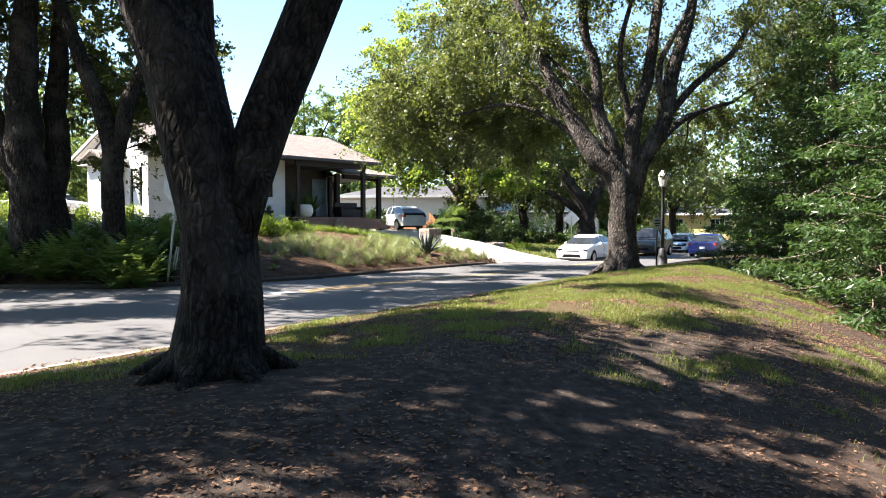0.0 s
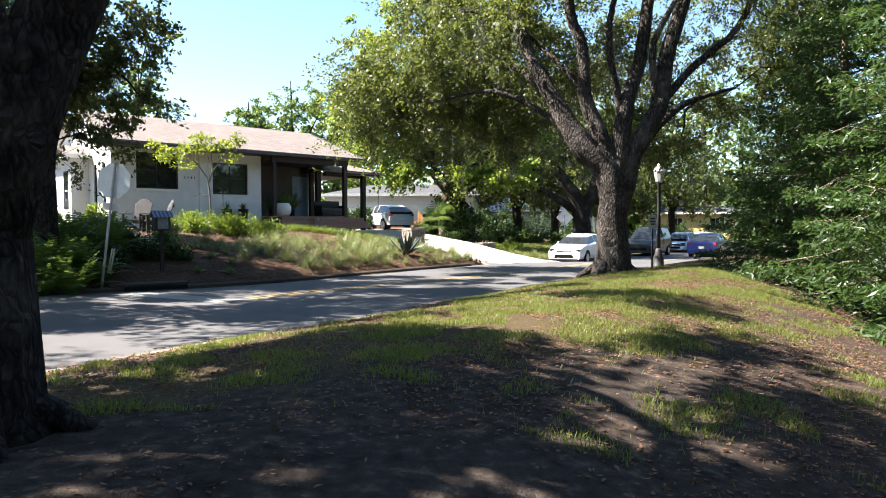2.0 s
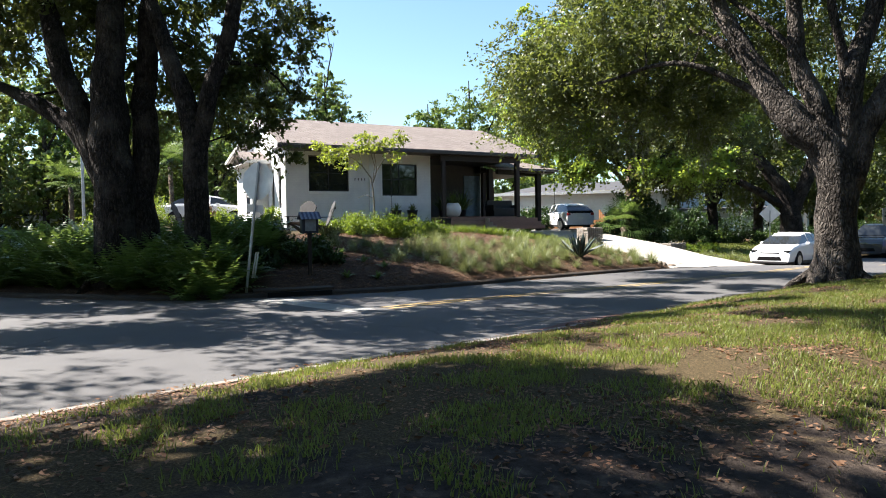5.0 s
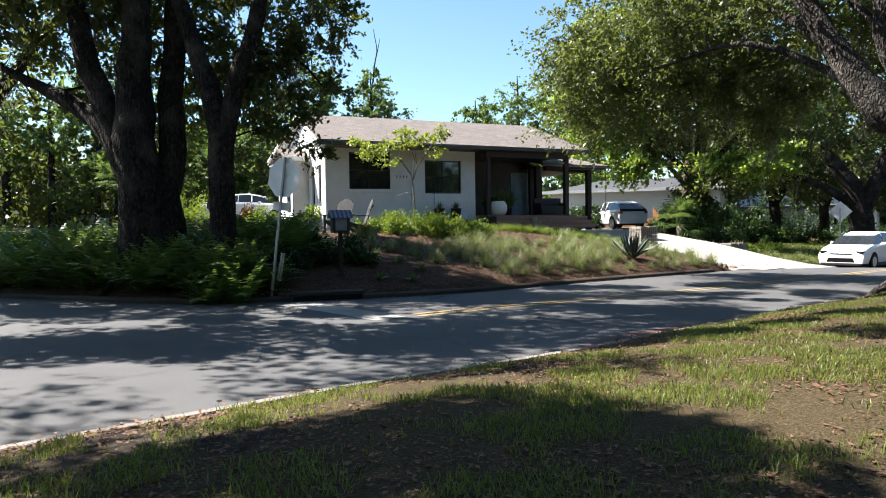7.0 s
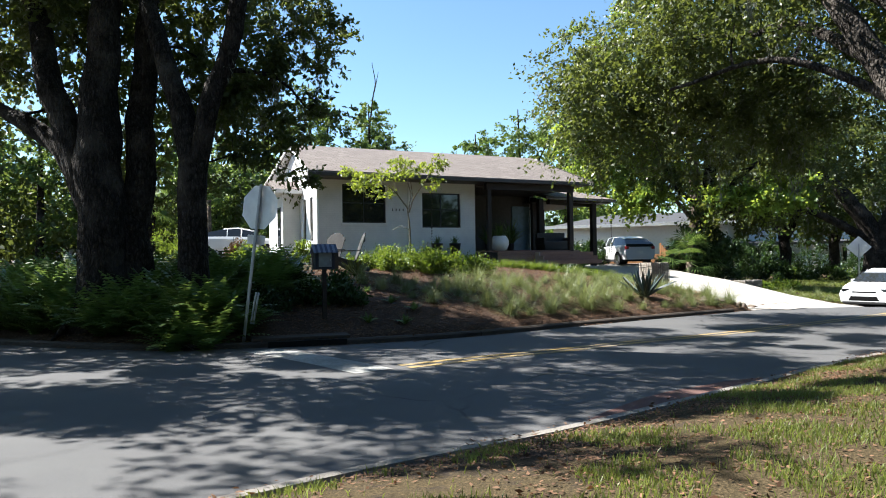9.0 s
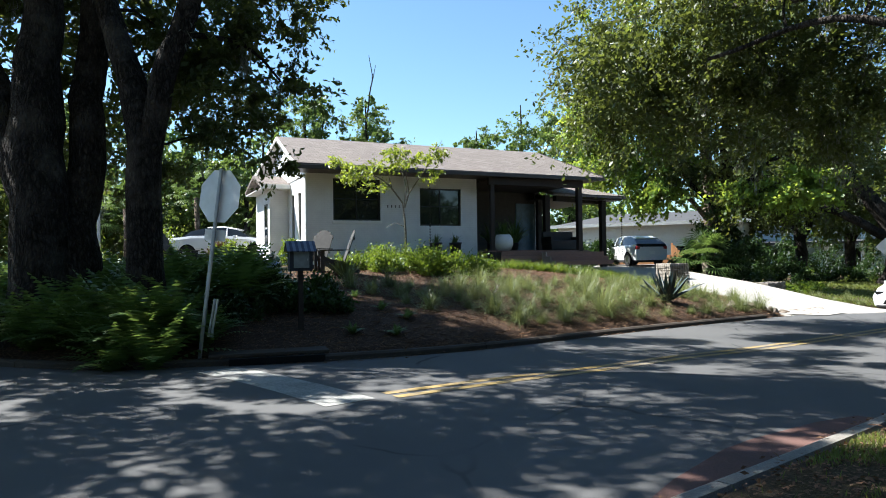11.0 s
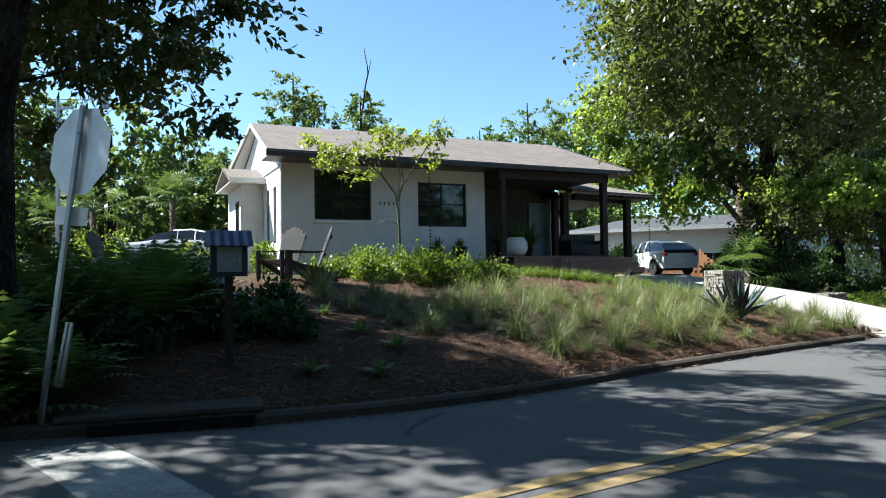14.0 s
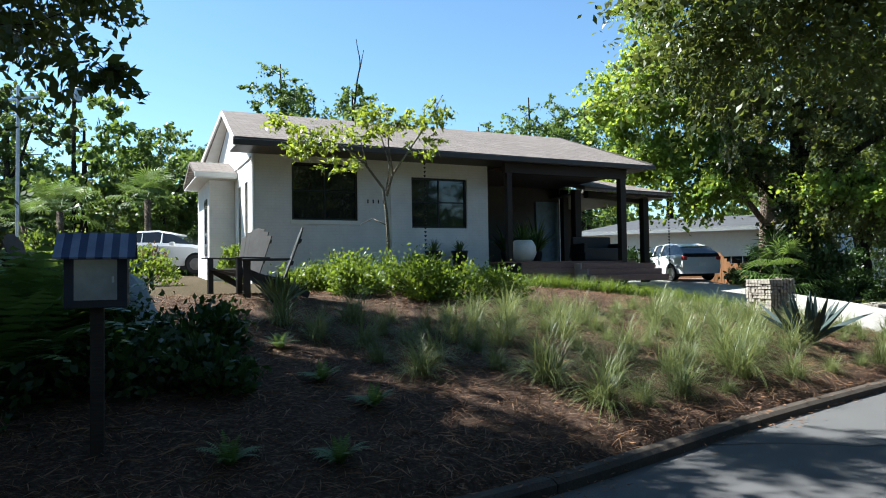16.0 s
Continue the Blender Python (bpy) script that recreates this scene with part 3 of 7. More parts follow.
def tree(name, label, base, limbs, lobes, leaf_mat, bark_mat, seed, leaf=0.1, per=55, spread=0.3, aspect=0.5, droop=0.3,
         twig=0.02, moss=0, group="", sides=10, category="tree", flare=1.0, shell=2.4, lump=1.0, hang=None):
    """A tree: limbs are lines of (x, y, z, radius), lobes are (x, y, z, rx, ry, rz, clumps). All in metres from the base."""
    rng = np.random.RandomState(seed)
    thick = [len(q) > 7 and q[7] >= 1.6 for q in lobes]
    lobes = [(*q[:6], max(3, int(q[6] * 0.75)), q[7]) if len(q) > 7 and q[7] >= 1.6 else q for q in lobes]
    if lump > 1:
        lobes = [(*q[:6], max(4, int(q[6] / lump ** 1.5)), lump * rng.uniform(0.7, 1.3)) if len(q) == 7 else q for q in lobes]
    solid = np.repeat(thick, [q[6] for q in lobes])
    root = thing(name, base, label, category, group)
    wood = MB()
    nodes, nrad = [], []
    for k, limb in enumerate(limbs):
        pts, rad = smooth_limb(limb)
        if k == 0 and flare:
            rad = [r * (1 + flare * 0.75 * math.exp(-max(0, p.z + 0.05) / 0.3)) for p, r in zip(pts, rad)]
        pts = [p + Vector(rng.normal(size=3) * 0.06 * r) for p, r in zip(pts, rad)]
        if k:
            ph, fq = rng.rand(3) * 6.28, rng.uniform(1.6, 3.2, 3)
            pts = [p + Vector(np.sin(ph + fq * i * 0.35) - np.sin(ph)) * 0.055 * min(1.0, i / 4) for i, p in enumerate(pts)]
        wood.tube(pts, rad, sides)
        nodes += [tuple(p) for p in pts[len(pts) // 3:]]
        nrad += rad[len(rad) // 3:]
    # buttress roots
    if flare:
        r0 = limbs[0][0][3]
        for k in range(7):
            a = k * 0.9 + rng.rand() * 0.5
            L = min(0.8, r0 * (1.7 + rng.rand() * 0.8))
            wood.tube([(math.cos(a) * r0 * 0.5, math.sin(a) * r0 * 0.5, r0 * 1.7), (math.cos(a) * r0 * 0.95, math.sin(a) * r0 * 0.95, r0 * 0.5), (math.cos(a) * L, math.sin(a) * L, -0.05), (math.cos(a) * L * 1.35, math.sin(a) * L * 1.35, -0.3)],
                      [r0 * 0.2, r0 * 0.26, r0 * 0.17, r0 * 0.05], 8)
    cent, ctr, big = [], [], []
    for (x, y, z, rx, ry, rz, n, *k) in lobes:
        big += [k[0] if k else 1.0] * n
        d = rng.normal(size=(n, 3))
        d /= np.linalg.norm(d, axis=1)[:, None]
        rad = rng.rand(n) ** (1 / shell)
        cent.append(np.array([x, y, z]) + d * rad[:, None] * np.array([rx, ry, rz]))
        ctr.append(np.tile([x, y, z], (n, 1)))
    cent, ctr = np.concatenate(cent), np.concatenate(ctr)
    nodes, nrad = np.array(nodes), np.array(nrad)
    # branches run from the limbs through the clumps, the nearest first
    dist = np.min(np.linalg.norm(cent[:, None, :] - nodes[None], axis=2), axis=1)
    twigs = MB()
    for i in np.argsort(dist):
        d = np.linalg.norm(nodes - cent[i], axis=1) + 0.6 * np.maximum(0, nodes[:, 2] - cent[i][2])
        j = int(np.argmin(d))
        L = float(np.linalg.norm(nodes[j] - cent[i]))
        r0 = min(nrad[j] * 0.7, 0.012 + twig * (0.3 + L))
        pts, rad = wavy(nodes[j], cent[i], r0, max(0.006, r0 * 0.35), rng, max(2, int(L / 0.5)), 0.16)
        (wood if r0 > 0.04 else twigs).tube([Vector(p) for p in pts], rad, 5 if r0 > 0.04 else 3, cap=False)
        nodes = np.vstack([nodes, np.array(pts[1:])])
        nrad = np.concatenate([nrad, rad[1:]])
    part("trunk", wood, bark_mat, root, smooth=True)
    tagged(part("twig_work", twigs, bark_mat, root), kind="stuff")
    n = len(cent)
    big = np.array(big)
    cnt = (per * (0.5 + rng.rand(n)) * big * np.where(solid, 2.4, 1.0)).astype(int)
    idx = np.repeat(np.arange(n), cnt)
    sc = spread * (0.6 + 0.8 * rng.rand(n)) * big
    off = rng.normal(size=(len(idx), 3))
    out = cent - ctr
    out /= np.linalg.norm(out, axis=1)[:, None] + 1e-6
    # high shading clumps are compact with a ragged edge, the rest are sprays of leafy twigs
    ball = off / (np.linalg.norm(off, axis=1)[:, None] + 1e-9) * (1.35 * rng.rand(len(idx)) ** 0.42)[:, None] * sc[idx][:, None]
    ns = 8
    way = rng.normal(size=(n, ns, 3)) + 0.6 * out[:, None, :]
    way[..., 2] -= droop
    way /= np.linalg.norm(way, axis=2)[..., None]
    far = sc[:, None] * rng.uniform(0.9, 2.2, (n, ns))
    k = rng.randint(0, ns, len(idx))
    t = rng.rand(len(idx)) ** 0.65
    reach = far[idx, k] * t
    spray = way[idx, k] * reach[:, None] + off * (0.17 * sc[idx])[:, None]
    spray[:, 2] -= 0.3 * reach * t
    pts = cent[idx] + np.where(solid[idx][:, None], ball, spray) * np.array([1, 1, 0.75])
    out = np.where(solid[idx][:, None], out[idx], way[idx, k])
    part("crown", leaf_mesh("crown", pts, leaf * np.sqrt(big[idx]) if big.max() > 1 else leaf, leaf_mat, rng, aspect, droop, out), leaf_mat, root)
    if moss:
        mv = []
        pick = rng.choice(len(nodes), moss)
        for k in pick:
            L = 0.35 + rng.rand() * 0.9
            m = int(70 * L)
            t = rng.rand(m)
            w = 0.09 * np.sin(np.pi * np.clip(t * 0.85 + 0.12, 0, 1))
            q = nodes[k] + np.column_stack([rng.normal(size=m) * w, rng.normal(size=m) * w, -t * L])
            mv.append(q)
        part("moss", leaf_mesh("moss", np.concatenate(mv), 0.14, hang or M_MOSS, rng, 0.14, 3.0), hang or M_MOSS, root, "dry brown hanging vines" if hang else "grey hanging moss")
    return root


def at(x, y, dz=0.0):
    return (x, y, ground_z(x, y) + dz)


# the forked oak beside the path
tree("oak_tree", "large dark-barked oak forking low, standing on bare earth", at(-1.75, 5.5),
     [[(0, 0, -0.25, 0.31), (0, 0, 0.6, 0.285), (0, 0, 1.2, 0.29), (-0.15, 0, 1.85, 0.25), (-0.24, 0, 2.35, 0.21), (-0.47, 0, 2.95, 0.17), (-0.95, 0.2, 4.6, 0.15), (-1.5, 0.5, 7.5, 0.1)],
      [(-0.17, 0, 1.9, 0.17), (-0.18, 0.03, 2.4, 0.17), (-0.2, 0.05, 2.95, 0.155), (-0.28, 0.1, 4.5, 0.13), (-0.4, 0.2, 6.8, 0.09)],
      [(0.02, 0, 0.85, 0.2), (0.2, 0, 1.5, 0.2), (0.36, 0, 1.98, 0.19), (0.54, 0, 2.42, 0.185), (0.8, 0, 2.98, 0.18), (1.3, 0.1, 4.2, 0.15), (1.7, 0.3, 6.4, 0.1), (2.0, 0.6, 8.2, 0.06)],
      [(-0.6, 0.3, 4.6, 0.12), (-2.4, -0.6, 6.0, 0.1), (-4.6, -1.2, 7.2, 0.07), (-6.0, -1.2, 8.0, 0.04)],
      [(-0.7, 0.2, 5.0, 0.1), (-2.0, 1.4, 6.6, 0.08), (-4.0, 2.2, 7.6, 0.05)],
      [(1.0, 0.1, 4.4, 0.1), (0.6, -1.6, 6.2, 0.08), (0.2, -3.4, 7.4, 0.05)]],
     [(-1.4, 1.9, 9.0, 3.0, 2.0, 1.2, 15, 1.7), (-4.6, -1.0, 8.2, 2.8, 2.6, 1.2, 7, 1.7), (-4.2, 1.6, 8.2, 2.2, 1.2, 1.0, 6, 1.7), (-0.4, -3.4, 8.2, 3.0, 2.0, 1.0, 14, 1.7), (-4.6, -4.2, 8.4, 2.6, 1.8, 1.0, 24, 1.7), (1.4, 0.4, 8.6, 1.6, 1.6, 1.0, 22), (-6.4, 2.0, 8.8, 2.4, 1.9, 0.9, 17, 1.9), (-2.0, 5.0, 9.4, 3.2, 2.4, 0.8, 5, 1.6), (-6.2, 3.2, 8.8, 1.8, 1.2, 0.7, 6, 1.8), (-4.7, 2.9, 8.7, 1.4, 0.9, 0.6, 9, 1.7)],
     M_OAK, M_BARK, 1, leaf=0.16, per=70, spread=0.3, twig=0.018, flare=0.7)
# Stands out of view; added so its crown shades the near grass and earth.
tree("oak_tree", "unseen spreading oak added to shade the start of the grass strip", at(-9.0, -2.5),
     [[(0, 0, -0.3, 0.4), (0, 0, 2.0, 0.35), (0.3, 0.2, 4.5, 0.25), (0.8, 0.5, 8.0, 0.12)], [(0, 0, 2.2, 0.22), (1.8, 1.2, 4.6, 0.16), (3.6, 2.4, 7.0, 0.08)], [(0, 0, 2.4, 0.2), (-1.8, 0.6, 5.0, 0.15), (-3.4, 1.4, 7.4, 0.07)]],
     [(0.5, 0.5, 9.0, 3.4, 3.4, 1.6, 70), (3.8, 2.6, 8.2, 2.8, 2.2, 1.4, 60), (-3.0, 1.2, 8.2, 2.8, 2.6, 1.4, 40), (2.6, -2.8, 8.2, 3.0, 2.4, 1.4, 50), (-0.9, 7.0, 8.6, 2.8, 2.6, 1.0, 26, 2.4), (2.6, 4.2, 8.8, 2.2, 1.8, 0.9, 9, 2.2), (1.4, 7.6, 8.8, 2.2, 2.0, 0.8, 11, 2.0)],
     M_OAK, M_BARK, 21, leaf=0.2, per=55, spread=0.4, group="oaks")

# Oaks outside the view, added so their crowns cut the skylight on the ground.
for k, (x, y) in enumerate(((7.0, -9.0), (15.0, -2.0), (-2.0, -14.0), (-20.0, 3.0))):
    tree("oak_tree", "unseen broad oak added near the start of the path to block skylight", at(x, y),
         [[(0, 0, -0.3, 0.4), (0, 0, 2.4, 0.35), (0.3, 0.2, 5.0, 0.25), (0.6, 0.5, 9.0, 0.12)], [(0, 0, 2.6, 0.22), (2.0, 1.2, 5.0, 0.16), (4.0, 2.4, 8.0, 0.08)], [(0, 0, 2.4, 0.2), (-1.8, 0.6, 5.4, 0.15), (-3.6, 1.4, 8.4, 0.07)]],
         [(0.5, 0.5, 9.5, 4.4, 4.4, 2.0, 45, 2.2), (3.8, 2.6, 8.6, 3.2, 3.2, 1.8, 30, 2.2), (-3.4, 1.2, 8.6, 3.2, 3.2, 1.8, 30, 2.2)],
         M_OAK, M_BARK, 121 + k, leaf=0.2, per=60, spread=0.4, group="oaks")

# the twin oaks in the fern bed
tree("oak_tree", "tall dark oak with two leaning limbs in the fern bed", at(-8.35, 17.9),
     [[(0, 0, -0.3, 0.3), (0.02, 0, 1.4, 0.27), (0.0, 0, 2.6, 0.27), (-0.05, 0.0, 3.4, 0.2), (-0.7, 0.1, 5.0, 0.17), (-1.5, 0.3, 7.0, 0.13), (-2.2, 0.5, 9.0, 0.08)],
      [(0.0, 0, 2.4, 0.2), (0.2, 0, 3.2, 0.2), (0.55, 0.1, 4.3, 0.18), (0.9, 0.1, 5.5, 0.16), (1.4, 0.3, 7.2, 0.12), (1.8, 0.5, 9.0, 0.07)],
      [(0.75, 0.1, 4.7, 0.05), (1.2, 0.9, 4.7, 0.035), (1.5, 1.6, 4.2, 0.02)]],
     [(1.15, 1.7, 3.2, 0.5, 0.5, 0.6, 14), (1.0, 0.6, 3.6, 0.6, 0.6, 0.7, 20), (0.9, 1.2, 4.5, 0.9, 0.8, 0.8, 34), (1.3, 1.6, 5.7, 1.2, 1.1, 1.1, 50), (1.75, 1.8, 4.2, 0.45, 0.4, 0.3, 9), (-1.1, 3.3, 4.6, 0.9, 0.8, 0.9, 34), (2.3, -0.6, 8.2, 2.4, 2.4, 1.0, 5, 2.5), (-1.0, 0.2, 7.8, 2.4, 2.4, 1.4, 20), (0.6, -3.2, 8.2, 2.6, 2.2, 1.0, 5, 2.5), (-0.9, 1.6, 4.9, 1.2, 1.0, 1.1, 32), (1.0, 2.5, 10.6, 3.6, 4.0, 1.0, 12, 2.6), (2.6, 5.0, 10.4, 2.6, 3.4, 1.0, 9, 2.6), (-2.0, 4.6, 8.8, 2.8, 2.6, 1.6, 55), (1.6, -2.6, 9.8, 3.0, 2.4, 1.0, 3, 2.6), (4.2, 0.2, 9.6, 1.6, 2.4, 0.8, 9, 2.2), (4.0, -4.5, 9.6, 2.2, 2.4, 0.8, 8, 1.9), (-0.4, 1.8, 2.9, 0.9, 0.8, 0.8, 10), (-3.6, 5.6, 9.6, 2.6, 2.2, 1.0, 9, 2.4), (1.4, 2.6, 9.2, 1.8, 1.4, 0.7, 8, 1.8), (3.4, 3.4, 9.4, 2.0, 1.6, 0.8, 9, 1.9), (0.4, -0.2, 9.3, 1.8, 1.6, 0.8, 9, 1.9), (1.6, -1.4, 9.3, 1.6, 1.3, 0.7, 7, 1.8)],
     M_OAK, M_BARK, 2, leaf=0.1, per=105, spread=0.23, moss=30, group="oaks", lump=1.35)
tree("oak_tree", "massive dark oak with several trunks rising out of ferns", at(-10.3, 17.7),
     [[(0, 0, -0.3, 0.5), (0.0, 0, 1.2, 0.46), (-0.05, 0, 2.4, 0.45), (-0.2, 0.1, 3.6, 0.34), (-0.3, 0.3, 5.5, 0.28), (-0.2, 0.6, 8.5, 0.16)],
      [(-0.1, 0, 1.8, 0.3), (-0.5, 0.0, 3.0, 0.28), (-1.2, 0.0, 4.6, 0.24), (-2.0, 0.2, 6.5, 0.18), (-2.8, 0.4, 8.5, 0.1)],
      [(-0.2, 0, 2.1, 0.24), (-1.2, 0.2, 3.4, 0.22), (-2.4, 0.4, 4.2, 0.18), (-3.8, 0.8, 4.6, 0.13), (-5.4, 1.2, 5.4, 0.08)],
      [(0.28, 0.35, -0.2, 0.4), (0.3, 0.4, 1.6, 0.32), (0.26, 0.6, 3.4, 0.26), (0.3, 0.9, 7.5, 0.16)]],
     [(-0.3, 0.6, 8.6, 3.0, 3.0, 1.5, 28), (-3.0, -1.0, 7.6, 2.8, 2.6, 1.6, 42), (-5.2, 1.2, 5.8, 2.0, 2.0, 1.6, 30), (-1.6, -3.6, 8.2, 3.0, 2.4, 1.0, 12, 2.5), (1.4, -4.6, 8.6, 2.6, 2.2, 0.8, 6, 2.5), (0.0, 2.6, 5.6, 1.7, 1.4, 1.5, 42), (-2.6, 2.8, 4.6, 1.6, 1.4, 1.6, 34), (-4.4, 2.4, 6.6, 1.8, 1.4, 1.6, 36), (-1.0, -2.0, 10.4, 4.0, 3.4, 1.0, 11, 2.6), (-4.6, 3.4, 8.8, 3.4, 3.0, 1.8, 34), (-0.6, -8.2, 9.6, 3.2, 1.3, 0.7, 5, 2.4), (-3.4, -6.0, 9.0, 2.4, 1.6, 0.8, 8, 2.6), (-1.2, 3.4, 3.4, 1.2, 0.8, 1.1, 18), (1.2, 3.0, 7.4, 1.6, 1.5, 1.3, 24), (-5.2, -0.6, 3.9, 1.6, 1.4, 1.2, 26), (-5.4, 0.4, 9.4, 3.0, 3.0, 1.2, 11, 2.5), (-3.2, 3.6, 9.8, 2.6, 2.2, 1.0, 6, 2.5), (-7.6, 0.2, 6.4, 2.4, 2.2, 1.8, 20, 2.0), (-1.9, 1.2, 6.7, 1.5, 1.5, 1.0, 24, 1.5), (0.2, 1.9, 7.0, 1.4, 1.4, 1.0, 14, 1.5), (1.2, -5.8, 9.2, 1.7, 1.6, 0.8, 6, 1.8), (2.6, -3.9, 9.4, 1.8, 1.5, 0.8, 6, 1.8), (-1.5, 0.8, 9.8, 2.6, 2.4, 0.8, 13, 2.0), (-3.4, 1.6, 9.6, 2.4, 2.0, 0.8, 11, 2.0)],
     M_OAK, M_BARK, 3, leaf=0.13, per=84, spread=0.29, moss=40, group="oaks", sides=12, lump=1.35)

# Added beyond the left edge of view; its clumps dapple the ferns and bank.
tree("oak_tree", "dark broad oak added mostly out of view to shade the corner of the side street", at(-19.8, 20.3),
     [[(0, 0, -0.3, 0.42), (0, 0, 2.4, 0.36), (0.3, 0.2, 5.0, 0.26), (0.6, 0.5, 9.0, 0.12)], [(0, 0, 2.6, 0.24), (1.8, 0.4, 5.0, 0.18), (4.2, 1.4, 8.0, 0.09)], [(0, 0, 2.4, 0.2), (0.6, -1.8, 5.4, 0.15), (1.2, -3.6, 8.0, 0.07)]],
     [(3.6, 0.5, 9.2, 3.6, 3.6, 1.4, 12, 2.4), (1.0, -3.6, 8.4, 3.4, 2.8, 1.6, 15, 2.4), (5.4, 2.8, 9.6, 2.6, 2.2, 1.0, 8, 2.4), (-2.2, 1.0, 9.0, 3.0, 3.0, 1.6, 14, 2.5)],
     M_OAK, M_BARK, 35, leaf=0.17, per=85, spread=0.3, moss=20, group="oaks")

# the spreading oak by the lamp post
tree("oak_tree", "broad live oak with many spreading limbs beside the road", at(4.95, 19.5),
     [[(0, 0, -0.3, 0.42), (0, 0, 0.8, 0.37), (0.02, 0, 1.8, 0.38), (-0.12, 0, 2.6, 0.33), (-0.85, 0.1, 3.35, 0.21), (-1.45, 0.3, 4.4, 0.16), (-2.0, 0.6, 5.6, 0.13), (-2.6, 1.0, 7.2, 0.1), (-3.4, 1.6, 9.0, 0.06)],
      [(-0.12, 0, 2.1, 0.25), (-0.22, 0, 3.2, 0.2), (-0.6, 0.1, 4.5, 0.15), (-0.75, 0.25, 5.6, 0.13), (-1.0, 0.2, 7.0, 0.11), (-0.8, 0.4, 9.2, 0.07)],
      [(0.1, 0, 2.1, 0.28), (0.2, 0, 3.1, 0.22), (0.4, -0.1, 4.2, 0.17), (0.75, 0.1, 5.3, 0.15), (0.95, 0.3, 7.0, 0.12), (1.6, 0.4, 9.2, 0.07)],
      [(0.22, 0, 1.9, 0.25), (0.55, 0, 3.0, 0.23), (1.05, 0, 4.1, 0.21), (1.35, 0.1, 5.4, 0.18), (1.85, 0.2, 6.9, 0.14), (2.0, 0.3, 8.8, 0.09)],
      [(1.05, 0, 4.1, 0.12), (1.8, 0.2, 4.9, 0.1), (2.9, 0.2, 5.9, 0.085), (3.5, 0.4, 6.8, 0.07), (4.3, 0.4, 7.6, 0.05), (5.2, 0.5, 8.2, 0.03)],
      [(-1.45, 0.3, 4.4, 0.12), (-2.2, 2.4, 5.7, 0.1), (-3.4, 4.6, 6.3, 0.075), (-4.6, 6.0, 6.0, 0.05)],
      [(-3.4, 4.6, 6.3, 0.065), (-5.4, 6.2, 7.0, 0.05), (-7.4, 7.4, 7.1, 0.03)],
      [(0.2, 0, 3.1, 0.12), (0.0, -0.3, 4.6, 0.09), (-0.2, -0.5, 6.2, 0.07), (0.2, -0.8, 8.2, 0.04)],
      [(0.55, 0, 3.0, 0.14), (1.4, 0.5, 3.9, 0.1), (2.6, 1.2, 4.6, 0.07), (3.8, 2.0, 4.9, 0.04)],
      [(-0.85, 0.1, 3.35, 0.1), (-1.9, 0.4, 4.3, 0.07), (-3.2, 1.0, 4.7, 0.05), (-4.6, 1.8, 4.6, 0.03)],
      [(-0.6, 0.1, 4.5, 0.08), (-1.5, 0.6, 5.6, 0.06), (-2.2, 1.0, 6.4, 0.045), (-3.6, 1.2, 6.8, 0.03)],
      [(1.05, 0, 4.1, 0.1), (1.0, -0.4, 5.6, 0.08), (1.6, -0.6, 7.2, 0.05)]],
     [(-0.6, 0.6, 9.4, 4.2, 3.6, 1.8, 90), (-3.8, 5.4, 6.6, 2.4, 2.4, 1.7, 120), (-5.4, 6.2, 5.2, 1.7, 1.9, 1.7, 84), (-2.6, 6.8, 5.0, 2.0, 1.6, 1.6, 85), (-2.6, 2.4, 7.8, 2.6, 2.4, 1.5, 60), (3.6, 2.4, 7.6, 2.8, 2.6, 1.7, 85),
      (0.4, 5.4, 6.6, 3.2, 2.4, 1.9, 100), (-2.0, 6.0, 5.0, 2.2, 1.8, 1.5, 70), (3.0, 4.6, 5.0, 2.2, 1.8, 1.4, 65), (5.4, -0.6, 8.0, 2.4, 2.6, 1.7, 60), (5.4, 3.6, 5.8, 2.0, 1.8, 1.5, 50), (1.0, -3.4, 9.4, 3.4, 2.2, 1.3, 45), (1.8, 3.2, 3.9, 1.0, 1.0, 0.7, 22),
      (-1.6, -1.0, 8.2, 2.0, 1.4, 1.2, 42), (1.6, -1.2, 8.0, 2.2, 1.4, 1.2, 46), (-3.0, 0.8, 6.2, 1.2, 1.2, 0.8, 26), (3.4, -0.3, 6.9, 1.5, 1.2, 0.9, 32), (0.2, 1.8, 6.2, 1.9, 1.2, 1.1, 44), (-1.6, 1.6, 5.0, 1.3, 1.0, 0.8, 26),
      (-4.5, 5.9, 8.4, 1.4, 1.3, 0.9, 40), (-3.0, 4.5, 9.0, 2.2, 2.0, 1.2, 50), (-6.7, 7.2, 6.6, 1.7, 1.7, 1.8, 74), (-7.0, 7.6, 4.7, 1.1, 1.2, 1.1, 26)],
     M_OAK, M_GREYBARK, 4, leaf=0.08, per=165, spread=0.3, moss=170, group="oaks", sides=14, lump=1.6, shell=1.8, flare=0.6)

